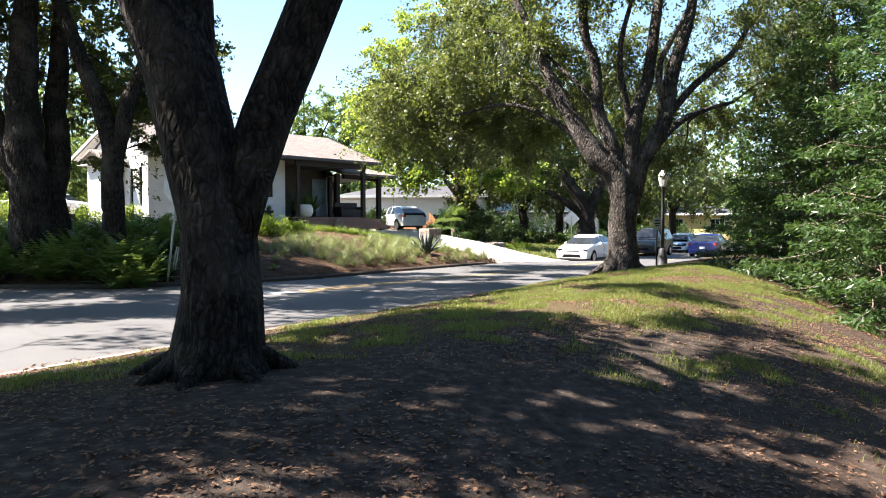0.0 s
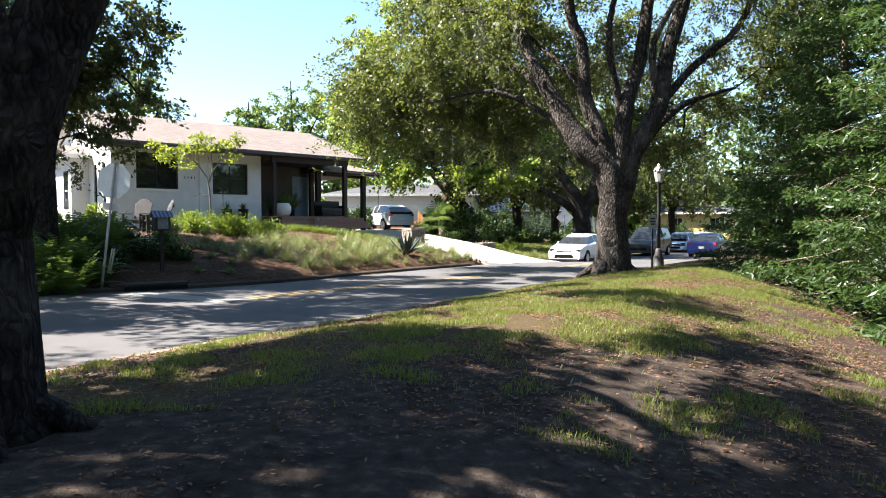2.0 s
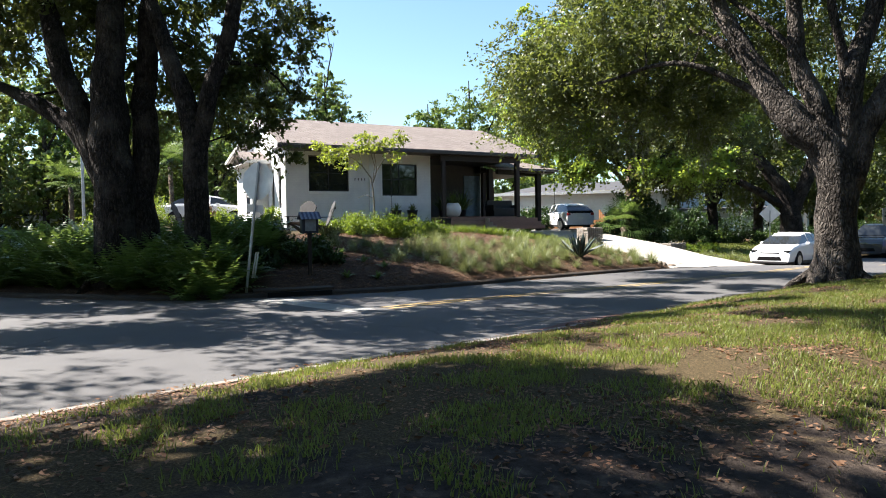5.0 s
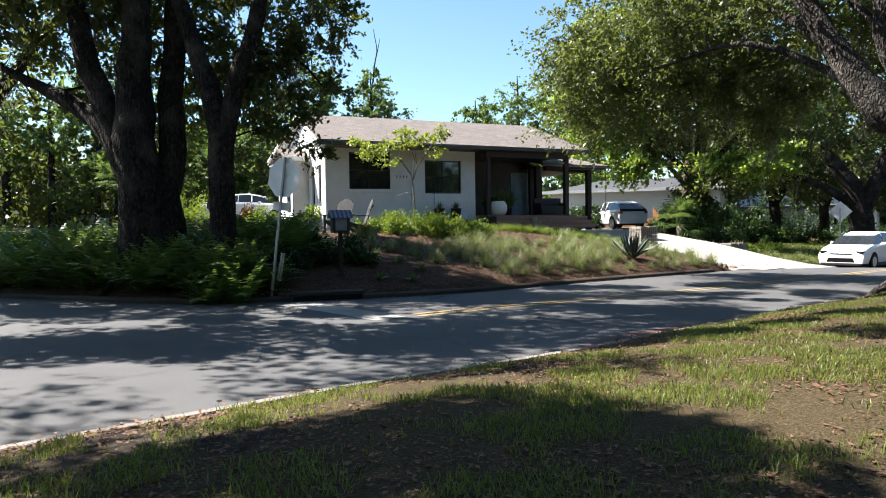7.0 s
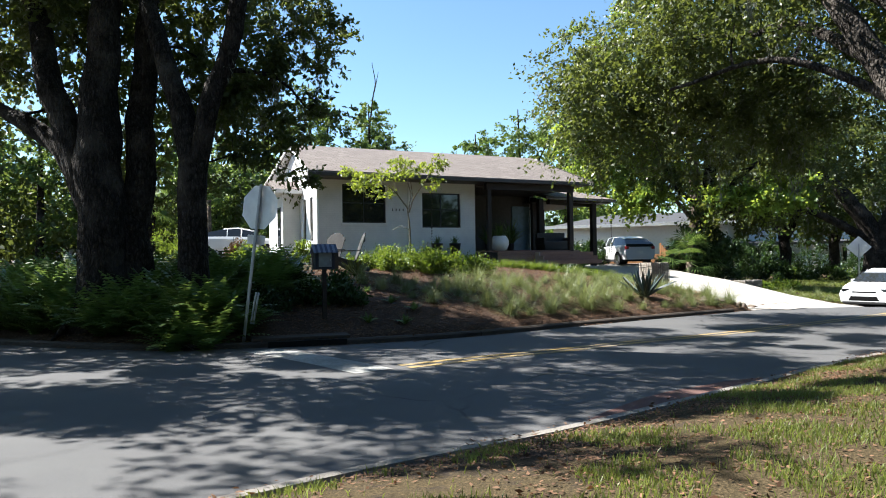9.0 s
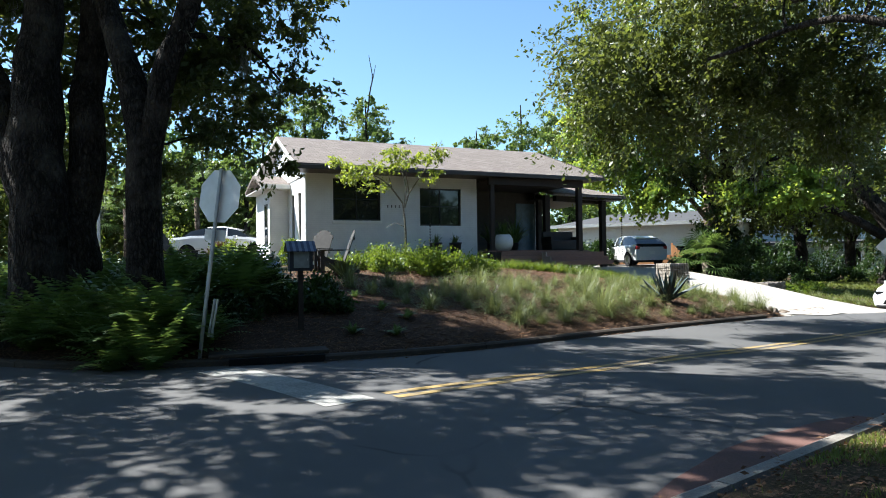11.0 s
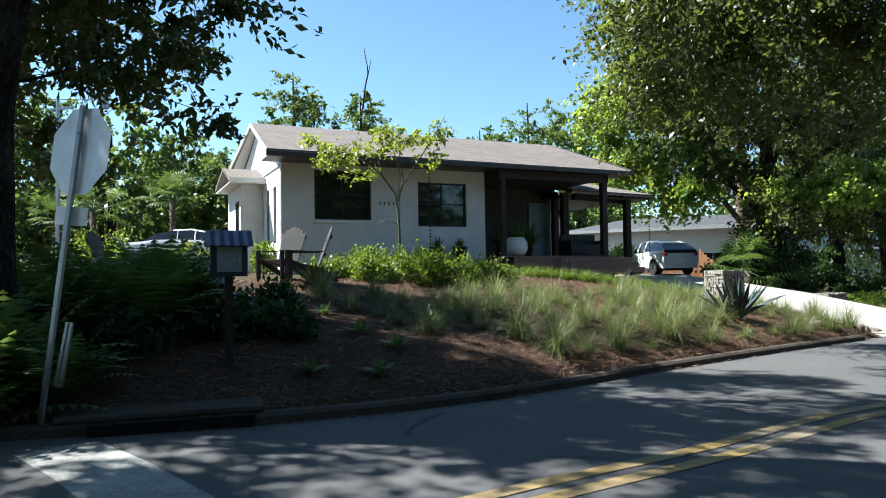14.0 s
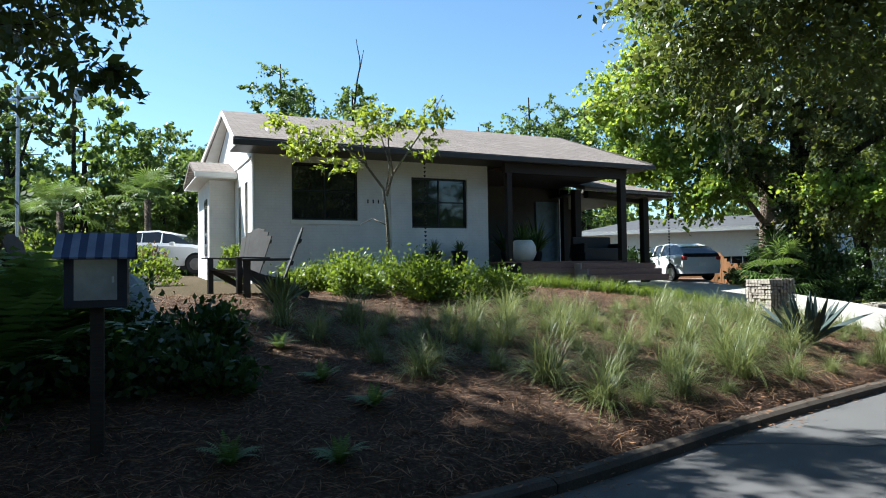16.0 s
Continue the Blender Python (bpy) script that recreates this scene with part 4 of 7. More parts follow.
# the bright sycamore behind the driveway, and the dark oak before it
tree("sycamore_tree", "tall sycamore with bright yellow-green leaves behind the driveway", at(0.9, 48.6),
     [[(0, 0, -0.3, 0.36), (0, 0, 2.0, 0.32), (0.1, 0, 5.0, 0.27), (-0.1, 0, 9.0, 0.2), (0.0, 0, 17.0, 0.06)],
      [(0.05, 0, 3.4, 0.14), (-1.8, -1.6, 5.2, 0.1), (-3.6, -2.6, 6.4, 0.06)],
      [(0.05, 0, 3.2, 0.12), (1.2, -3.0, 4.2, 0.09), (2.4, -6.0, 4.2, 0.05)],
      [(0.0, 0, 6.0, 0.12), (-2.2, 0.4, 8.6, 0.09), (-3.8, 0.6, 10.5, 0.05)],
      [(0.0, 0, 7.0, 0.12), (2.2, 0.2, 9.6, 0.09), (3.8, 0.4, 11.5, 0.05)]],
     [(x - 1.5, y - 1.4, *q) for x, y, *q in ((1.5, -1.5, 12.4, 4.2, 3.2, 3.0, 100), (-1.0, -2.4, 8.6, 2.8, 2.0, 2.4, 85), (5.0, -2.0, 9.2, 3.0, 2.2, 2.4, 60), (-0.6, -3.0, 5.4, 1.9, 1.4, 1.3, 44), (3.9, -4.9, 4.1, 1.7, 0.9, 0.6, 44), (5.6, -4.6, 4.6, 1.2, 0.8, 0.6, 22),
      (-3.2, -2.6, 8.8, 2.5, 2.0, 2.2, 78), (-3.4, -2.8, 5.9, 2.1, 1.7, 1.4, 55), (1.6, -1.4, 16.5, 3.8, 3.0, 2.4, 60), (-2.2, -2.0, 12.6, 2.6, 2.2, 2.2, 62), (6.6, -2.0, 6.4, 2.0, 1.6, 1.4, 36))],
     M_SYC, M_BARK2, 5, leaf=0.125, per=180, spread=0.42, aspect=0.8, twig=0.02, lump=1.5, shell=1.5)
tree("oak_tree", "dark olive oak hung with dry vines beside the driveway", at(1.4, 44.2),
     [[(0, 0, -0.3, 0.38), (0, 0, 2.0, 0.32), (0.15, 0, 4.4, 0.26), (0.3, 0, 7.5, 0.18), (0.6, 0, 12.0, 0.06)],
      [(0.1, 0, 3.2, 0.16), (-1.4, -0.8, 5.0, 0.11), (-2.4, -1.4, 7.2, 0.06)],
      [(0.15, 0, 3.6, 0.16), (1.8, -0.8, 5.4, 0.12), (3.8, -1.2, 6.6, 0.06)],
      [(0.2, 0, 5.0, 0.12), (1.6, 0.2, 7.6, 0.1), (3.0, 0.2, 10.4, 0.05)],
      [(0.1, 0, 2.8, 0.1), (2.2, -1.0, 3.9, 0.07), (4.6, -1.6, 3.8, 0.04)]],
     [(0.3, -1.4, 6.4, 2.6, 1.6, 2.0, 70), (2.8, -0.8, 8.0, 3.0, 2.2, 2.4, 90), (-1.4, -1.4, 8.6, 2.0, 1.6, 2.2, 60), (1.2, -0.8, 11.6, 3.6, 2.6, 2.4, 95), (4.0, -0.8, 5.6, 2.0, 1.4, 1.2, 22), (-1.6, -1.4, 5.2, 1.3, 1.0, 1.1, 26), (1.8, -1.6, 3.9, 1.8, 0.9, 0.8, 26), (3.2, -0.4, 13.5, 3.0, 2.4, 2.0, 44)],
     M_DARKOAK, M_BARK, 55, leaf=0.12, per=150, spread=0.4, moss=110, hang=M_VINE, group="oaks", lump=1.5, shell=1.5)
tree("oak_tree", "dark moss-hung oak beyond the parked cars", at(11.0, 54.5),
     [[(0, 0, -0.3, 0.75), (0, 0, 2.0, 0.65), (-0.3, 0, 3.4, 0.5), (-1.8, 0, 5.6, 0.35), (-3.6, 0, 8.0, 0.2)],
      [(0.1, 0, 2.2, 0.45), (0.9, 0, 4.4, 0.4), (2.2, 0, 7.5, 0.25), (3.5, 0, 11, 0.12)],
      [(-0.2, 0, 2.6, 0.3), (-3.0, -0.6, 4.2, 0.22), (-6.0, -1.0, 5.2, 0.12)]],
     [(-1.0, 0, 10.5, 6.5, 5.0, 3.0, 120), (-5.5, -0.8, 7.2, 3.4, 3.0, 2.2, 80), (4.5, 0, 8.5, 4.2, 3.4, 2.6, 80), (-7.0, -1.2, 4.8, 1.8, 1.6, 1.2, 30), (7.5, -1.0, 6.2, 2.2, 2.0, 2.0, 40)],
     M_OAK, M_BARK, 6, leaf=0.2, per=66, spread=0.6, moss=120, group="oaks", lump=1.4)


def wood_line(seed, count, place, height, leaf_mat, size=0.5, per=26, label="broad green tree in the wood behind the street", clumps=66):
    rng = random.Random(seed)
    for k in range(count):
        x, y = place(rng, k)
        h = height * (0.75 + 0.5 * rng.random())
        w = h * (0.26 + 0.14 * rng.random())
        lobes = [(rng.uniform(-.5, .5) * w, rng.uniform(-.4, .4) * w, h * f, w * g, w * g, h * 0.17, int(clumps / 3)) for f, g in ((0.42, 0.9), (0.62, 1.0), (0.82, 0.7))]
        tree("tree", label, at(x, y), [[(0, 0, -0.4, 0.028 * h), (0.1, 0, h * 0.4, 0.02 * h), (0, 0.1, h * 0.85, 0.006 * h)]], lobes, leaf_mat, M_BARK, seed * 50 + k,
             leaf=size, per=per, spread=0.055 * h, aspect=0.7, twig=0.03, group="far trees", sides=6, flare=0)


for k, (x, y) in enumerate(((6.6, 58.5), (16.5, 68.0), (24.0, 74.0), (11.0, 67.0))):
    tree("oak_tree", "moss-hung oak on the lawn beyond the driveway", at(x, y),
         [[(0, 0, -0.3, 0.4), (0, 0, 2.6, 0.34), (-0.4, 0, 5.0, 0.26), (-1.5, 0, 9, 0.12)], [(0.1, 0, 2.8, 0.25), (1.2, 0, 5.0, 0.2), (3.0, 0, 8, 0.1)]],
         [(0, 0, 9.5, 5.0, 4.0, 2.6, 80), (-3.6, -0.6, 6.6, 2.8, 2.4, 1.8, 50), (3.8, -0.6, 6.4, 3.0, 2.4, 1.8, 50), (0.5, -1.5, 5.2, 2.4, 1.6, 1.2, 30), (-2.6, -1.0, 3.9, 1.6, 1.2, 1.0, 22), (2.4, -1.2, 3.7, 1.6, 1.2, 1.0, 22)],
         M_OAK, M_BARK, 70 + k, leaf=0.26, per=48, spread=0.6, moss=130, group="oaks", lump=1.3)
for k, (x, y, h, w) in enumerate(((-26.7, 54.5, 15.4, 2.8), (-22.6, 56.5, 14.0, 2.6), (-12.6, 64.5, 14.6, 3.6), (-16.5, 65.0, 12.8, 2.4), (-9.0, 67.0, 14.2, 3.2), (-31.5, 49.0, 9.6, 4.2), (-36.0, 52.0, 9.0, 3.6), (-27.0, 47.5, 7.6, 3.2), (-40.0, 46.0, 12.0, 3.6), (-18.0, 60, 9.5, 3.2))):
    tree("tree", "leafy green tree rising behind the white house", at(x, y), [[(0, 0, -0.4, 0.25), (0.1, 0, h * 0.45, 0.18), (-0.1, 0.1, h * 0.97, 0.04)], [(0, 0, h * 0.4, 0.12), (w * 0.6, 0, h * 0.75, 0.05)]] + ([[(0, 0, h * 0.85, 0.07), (0.5, 0, h * 1.05, 0.05), (0.4, 0, h * 1.2, 0.02)], [(0.5, 0, h * 1.05, 0.04), (0.9, 0, h * 1.14, 0.015)]] if k == 1 else []),
         [(0, 0, h * 0.84, w * 0.75, w * 0.75, h * 0.14, 34), (w * 0.45, 0.2, h * 0.7, w * 0.7, w * 0.7, h * 0.13, 34), (-w * 0.5, -0.2, h * 0.62, w * 0.75, w * 0.75, h * 0.14, 36), (0.1, 0, h * 0.42, w, w, h * 0.16, 46), (0, -0.3, h * 0.2, w * 0.9, w * 0.9, h * 0.12, 30)],
         M_FARLEAF, M_BARK, 170 + k, leaf=0.21, per=85, spread=0.4, aspect=0.6, group="far trees", sides=7, flare=0)
wood_line(11, 9, lambda r, k: (-44 + k * 7.0 + r.uniform(-2, 2), 74 + r.uniform(-4, 6) + k * 1.2), 13.5, M_FARLEAF)
wood_line(12, 5, lambda r, k: (-52 + k * 4.4 + r.uniform(-1, 1), 48 + r.uniform(-4, 4) - (k % 3)), 10.0, M_FARLEAF, 0.4)
wood_line(13, 9, lambda r, k: (18 + k * 6.5, 92 - k * 2.0 + r.uniform(-5, 5)), 17, M_FARLEAF)
wood_line(14, 6, lambda r, k: (-72 + k * 5, 22 + k * 4 + r.uniform(-4, 4)), 14, M_OAK, 0.4)
wood_line(15, 6, lambda r, k: (26 + k * 4.5 + r.uniform(-1, 1), 40 - k * 6 + r.uniform(-2, 2)), 13, M_CYP, 0.4)


# ---------------------------------------------------------------- the white house
PHI = 44.0
HOUSE = pose(-11.98, 31.15, 0, 0, 0, PHI)
Z0 = 1.45


def h2w(u, n):
    q = HOUSE @ Vector((u, n, 0))
    return q.x, q.y


house = thing("house", HOUSE, "single-storey white-painted brick house with a shingled gable roof and dark porch", "house")


def wall_with_holes(x0, x1, z0, z1, y0, y1, holes):
    """A wall along x from z0 to z1, thickness y0..y1, with through holes (xa, xb, za, zb)."""
    mb = MB()
    xs = sorted({x0, x1, *[v for h in holes for v in h[:2]]})
    zs = sorted({z0, z1, *[v for h in holes for v in h[2:]]})
    nx, nz = len(xs), len(zs)
    full = {(i, j) for i in range(nx - 1) for j in range(nz - 1) if not any(h[0] <= xs[i] and h[1] >= xs[i + 1] and h[2] <= zs[j] and h[3] >= zs[j + 1] for h in holes)}
    vs = [(x, y, z) for y in (y0, y1) for x in xs for z in zs]
    f, b = (lambda i, j: i * nz + j), (lambda i, j: nx * nz + i * nz + j)
    fs = []
    for i, j in full:
        fs += [(f(i, j), f(i + 1, j), f(i + 1, j + 1), f(i, j + 1)), (b(i, j + 1), b(i + 1, j + 1), b(i + 1, j), b(i, j))]
        for di, dj, p, q in ((-1, 0, (i, j), (i, j + 1)), (1, 0, (i + 1, j + 1), (i + 1, j)), (0, -1, (i + 1, j), (i, j)), (0, 1, (i, j + 1), (i + 1, j + 1))):
            if (i + di, j + dj) not in full:
                fs.append((f(*p), f(*q), b(*q), b(*p)))
    return mb.add(vs, fs)


W1, W2 = (0.0, 1.78, 3.18, 4.68), (3.32, 5.04, 3.01, 4.42)
part("front_wall", wall_with_holes(-1.02, 2.71, Z0, 4.98, 0.0, 0.22, [W1]), M_WALL, house)
part("bay_wall", wall_with_holes(2.712, 5.72, Z0, 4.98, -0.06, 0.22, [W2]), M_WALL, house)
part("bay_return_wall", MB().box((5.62, 2.22, 3.2), (0.2, 3.99, 3.5)), M_WALL, house)


def side_gable(x, t, y0, y1, ym, z0, ze, zr, holes):
    """A gable wall in the plane of x."""
    mb = MB()
    zt = ze
    ys = sorted({y0, y1, *[v for h in holes for v in h[:2]]})
    for a, b in zip(ys, ys[1:]):
        cuts = sorted((h[2], h[3]) for h in holes if h[0] <= a and h[1] >= b)
        z = z0
        for c, d in cuts + [(zt, zt)]:
            if c - z > 1e-4:
                mb.box((x + t / 2, (a + b) / 2, (z + c) / 2), (t, b - a, c - z))
            z = d
    mb.add([(x, y0, zt), (x, y1, zt), (x, ym, zr), (x + t, y0, zt), (x + t, y1, zt), (x + t, ym, zr)], [(0, 2, 1), (3, 4, 5), (0, 3, 5, 2), (1, 2, 5, 4)])
    return mb


part("gable_wall", side_gable(-1.02, 0.22, 0.222, 7.3, 3.6, Z0, 4.98, 6.42, [(0.55, 0.95, 2.5, 4.2), (1.6, 2.0, 2.5, 4.2)]), M_WALL, house)
part("back_wall", MB().box((4.8, 7.41, 3.2), (11.6, 0.2, 3.5)), M_WALL, house)
part("far_gable_wall", side_gable(10.3, 0.22, 3.0, 7.3, 3.6, Z0, 4.98, 6.42, []), M_WALL, house)


def roof_plane(c, thick, mat, name, uv_w):
    """A sloping roof sheet: eave left, eave right, ridge right, ridge left."""
    me = MB().slab(c, thick).mesh(name, mat)
    uvl = me.uv_layers.new(name="UVMap")
    q = [Vector(p) for p in c]
    ax = (q[1] - q[0]).normalized()
    up = (q[3] - q[0])
    up = (up - ax * up.dot(ax)).normalized()
    for lp in me.loops:
        d = me.vertices[lp.vertex_index].co - q[0]
        uvl.data[lp.index].uv = (d.dot(ax), d.dot(up))
    return me


EL, ER, RR, RL = (-1.62, -1.2, 5.02), (10.92, -1.2, 4.96), (10.78, 3.55, 6.66), (-1.24, 3.55, 6.68)
BR, BL = (10.92, 8.3, 4.96), (-1.62, 8.3, 5.02)
part("front_roof_slope", roof_plane([EL, ER, RR, RL], 0.1, M_SHINGLE, "front_roof_slope", 1), M_SHINGLE, house)
part("back_roof_slope", roof_plane([BR, BL, RL, RR], 0.1, M_SHINGLE, "back_roof_slope", 1), M_SHINGLE, house)
part("front_gutter", MB().box((4.65, -1.235, 4.88), (12.6, 0.1, 0.14), bevel=0.02), M_DARKBROWN, house, "dark metal gutter")
for y0, y1, z0, z1 in ((-1.2, 3.55, 4.93, 6.59), (8.3, 3.55, 4.93, 6.59)):
    for x0, x1, nm in ((-1.62, -1.24, "rake_board"), (10.92, 10.78, "rake_board")):
        mb = MB()
        s = -1 if x0 < 0 else 1
        mb.add([(x0 + s * 0.03, y0, z0 + 0.08), (x1 + s * 0.03, y1, z1 + 0.08), (x1 + s * 0.03, y1, z1 - 0.05), (x0 + s * 0.03, y0, z0 - 0.05),
                (x0 - s * 0.02, y0, z0 + 0.08), (x1 - s * 0.02, y1, z1 + 0.08), (x1 - s * 0.02, y1, z1 - 0.05), (x0 - s * 0.02, y0, z0 - 0.05)],
               [(0, 1, 2, 3), (7, 6, 5, 4), (0, 4, 5, 1), (3, 2, 6, 7), (0, 3, 7, 4), (1, 5, 6, 2)])
        part(nm, mb, M_TRIM if s < 0 and y0 < 0 else M_SOFFIT if s < 0 else M_DARKBROWN, house)
part("soffit", MB().box((4.65, -0.62, 4.85), (12.4, 1.1, 0.04)), M_DARKBROWN, house, "dark brown soffit")
part("porch_ceiling", MB().box((8.0, 1.4, 4.72), (4.5, 3.2, 0.05)), M_DARKBROWN, house)


def window(parent, x0, x1, z0, z1, y, name="window"):
    f = MB()
    t = 0.05
    f.box(((x0 + x1) / 2, y, z0 + t / 2), (x1 - x0, 0.08, t)).box(((x0 + x1) / 2, y, z1 - t / 2), (x1 - x0, 0.08, t))
    f.box((x0 + t / 2, y, (z0 + z1) / 2), (t, 0.08, z1 - z0 - 2 * t)).box((x1 - t / 2, y, (z0 + z1) / 2), (t, 0.08, z1 - z0 - 2 * t))
    win = part(name, f, M_FRAME, parent, "black-framed window")
    part("pane", MB().box(((x0 + x1) / 2, y + 0.01, (z0 + z1) / 2), (x1 - x0 - 2 * t, 0.012, z1 - z0 - 2 * t)), M_GLASS, win)
    part("glazing_bar", MB().box(((x0 + x1) / 2, y - 0.005, (z0 + z1) / 2), (0.035, 0.03, z1 - z0 - 2 * t)), M_FRAME, win)
    part("sash_rail", MB().box(((x0 + x1) / 2, y - 0.003, z0 + (z1 - z0) * 0.52), (x1 - x0 - 2 * t, 0.022, 0.035)), M_FRAME, win)
    return win


window(house, *W1, 0.09)
window(house, *W2, 0.05)

# porch deck, steps, posts, back wall
for k in range(22):
    part("deck_board", MB().box((8.05, -0.95 + k * 0.145 + 0.07, 2.02), (4.6, 0.138, 0.035)), M_DECK, house)
for k in range(3):
    part("deck_skirt_board", MB().box((8.3, -0.99, 1.54 + k * 0.155 + 0.07), (4.1, 0.03, 0.148)), M_DECK, house)
for u, n, s, z1 in ((9.95, -0.85, 0.2, 4.75), (10.25, 2.6, 0.22, 4.6), (5.95, -0.85, 0.16, 4.75)):
    part("porch_post", MB().box((u, n, (Z0 + z1) / 2), (s, s, z1 - Z0), bevel=0.012), M_DARKWOOD, house)
part("porch_beam", MB().box((7.95, -0.85, 4.68), (4.3, 0.2, 0.28), bevel=0.01), M_DARKWOOD, house)
part("porch_back_wall", MB().box((8.0, 3.1, 3.2), (4.6, 0.2, 3.4)), M_DARKBROWN, house)


# the house's side wing, carport and porch things
part("wing_wall", MB().box((-1.38, 4.0, 2.95), (0.7, 2.8, 3.1)), M_WALL, house)
part("wing_front_slope", roof_plane([(-2.15, 2.15, 4.62), (-1.0, 2.15, 4.62), (-1.0, 3.7, 5.12), (-2.15, 3.7, 5.12)], 0.1, M_SHINGLE, "wing_front_slope", 1), M_SHINGLE, house)
part("wing_back_slope", roof_plane([(-1.0, 5.6, 4.62), (-2.15, 5.6, 4.62), (-2.15, 3.7, 5.12), (-1.0, 3.7, 5.12)], 0.1, M_SHINGLE, "wing_back_slope", 1), M_SHINGLE, house)
part("wing_fascia", MB().box((-1.58, 2.12, 4.56), (1.17, 0.04, 0.14)), M_TRIM, house)
part("wing_soffit", MB().box((-1.58, 3.8, 4.47), (1.12, 3.4, 0.03)), M_SOFFIT, house)
for a, b in ((0.55, 0.95), (1.6, 2.0)):
    win = part("side_window", MB().box((-0.93, a + 0.02, 3.35), (0.06, 0.04, 1.7)).box((-0.93, b - 0.02, 3.35), (0.06, 0.04, 1.7)), M_FRAME, house, "narrow black side window")
    part("pane", MB().box((-0.9, (a + b) / 2, 3.35), (0.012, b - a - 0.08, 1.7)), M_GLASS, win)
wing_win = part("wing_window", MB().box((-1.74, 3.02, 3.15), (0.03, 0.05, 1.5)).box((-1.74, 3.53, 3.15), (0.03, 0.05, 1.5)).box((-1.74, 3.275, 3.93), (0.03, 0.56, 0.06)).box((-1.74, 3.275, 2.37), (0.03, 0.56, 0.06)), M_FRAME, house, "tall narrow black window")
part("pane", MB().box((-1.737, 3.275, 3.15), (0.012, 0.46, 1.5)), M_GLASS, wing_win)
part("gable_trim", MB().box((-1.035, 1.5, 4.75), (0.03, 2.9, 0.05)), M_SOFFIT, house)
part("gable_soffit", MB().add([(-1.5, -1.15, 4.9), (-1.0, -1.15, 4.9), (-1.0, 3.55, 6.54), (-1.2, 3.55, 6.54), (-1.5, 8.25, 4.9), (-1.0, 8.25, 4.9)], [(0, 3, 2, 1), (5, 2, 3, 4)]), M_SOFFIT, house)
for u, n in ((9.6, 1.0), (13.3, 2.0), (13.3, 6.6)):
    part("carport_post", MB().box((u, n, 2.85), (0.24, 0.24, 3.1), bevel=0.012), M_DARKWOOD, house)
part("carport_beam", MB().box((11.9, 1.9, 4.32), (3.4, 0.2, 0.24), rz=18), M_DARKWOOD, house)
part("carport_front_slope", roof_plane([(9.9, 0.9, 4.52), (14.3, 1.5, 4.52), (12.6, 4.4, 5.35), (9.9, 4.4, 5.35)], 0.12, M_SHINGLE, "carport_front_slope", 1), M_SHINGLE, house)
part("carport_side_slope", roof_plane([(14.3, 1.5, 4.52), (14.3, 7.4, 4.52), (12.6, 4.5, 5.35), (12.6, 4.4, 5.35)], 0.12, M_SHINGLE, "carport_side_slope", 1), M_SHINGLE, house)
part("carport_ceiling", MB().box((12.0, 4.2, 4.36), (4.2, 5.2, 0.05)), M_DARKBROWN, house)
for k in range(3):
    part("deck_step", MB().box((9.45, -1.15 - 0.3 * (2 - k), Z0 + 0.085 + k * 0.17), (2.7, 0.31, 0.17), bevel=0.01), M_DECK, house)
    # Cheek colour is paler than the deck to carry sunlight on the step ends.
    part("step_cheek", MB().box((8.07, -1.15 - 0.15 * (2 - k), Z0 + 0.085 + k * 0.17), (0.05, 0.32 + 0.3 * (2 - k), 0.17), bevel=0.006), M_STEPLIT, house, "end of the steps painted pale for sunlight")
for k in range(26):
    part("downpipe_chain_cup", MB().lathe((3.2, -1.25, 4.78 - k * 0.105), [(0.012, 0), (0.035, 0.05), (0.04, 0.055), (0.0, 0.06)], 6), M_PLASTIC, house)
for k in range(26):
    part("downpipe_chain_cup", MB().lathe((14.0, 1.5, 4.46 - k * 0.105), [(0.012, 0), (0.04, 0.05), (0.045, 0.055), (0.0, 0.06)], 6), M_PLASTIC, house)
part("porch_door", MB().box((9.75, 2.97, 3.15), (0.95, 0.06, 2.1), bevel=0.01), plain("grey_blue_door", (0.14, 0.21, 0.26), 0.4), house, "grey-blue front door")
part("wall_conduit", MB().tube([(-0.98, -0.03, 1.6), (-0.98, -0.03, 4.9)], 0.035, 8), M_TRIM, house)
part("wall_ledge", MB().box((0.89, -0.02, 3.12), (1.86, 0.05, 0.11), bevel=0.01), M_TRIM, house)

for k in range(4):
    part("number_bar", MB().box((2.06 + 0.15 * k, -0.012, 3.71), (0.03, 0.02, 0.1)), M_FRAME, house, "dark metal bar on the white wall")

# Chair grey is darkened to include the backlit shade on its front.
M_CHAIR = plain("weathered_chair_shaded", (0.05, 0.049, 0.049), 0.8)
M_POTBLACK = plain("black_glazed_pot", (0.02, 0.02, 0.022), 0.35)
M_URN = plain("white_ceramic", (0.7, 0.68, 0.64), 0.5, vary=0.08)
M_AGAVE = leafy("agave_leaf", (0.02, 0.033, 0.032), (0.05, 0.075, 0.07), (0.05, 0.08, 0.05), 0.05)
M_RUST = plain("rusty_wire", (0.09, 0.06, 0.045), 0.8)
M_STONE = make_wood("gabion_stone", (0.2, 0.18, 0.155), (0.42, 0.38, 0.32), 0.9)


def z_on(x, y):
    return ground_z(x, y)


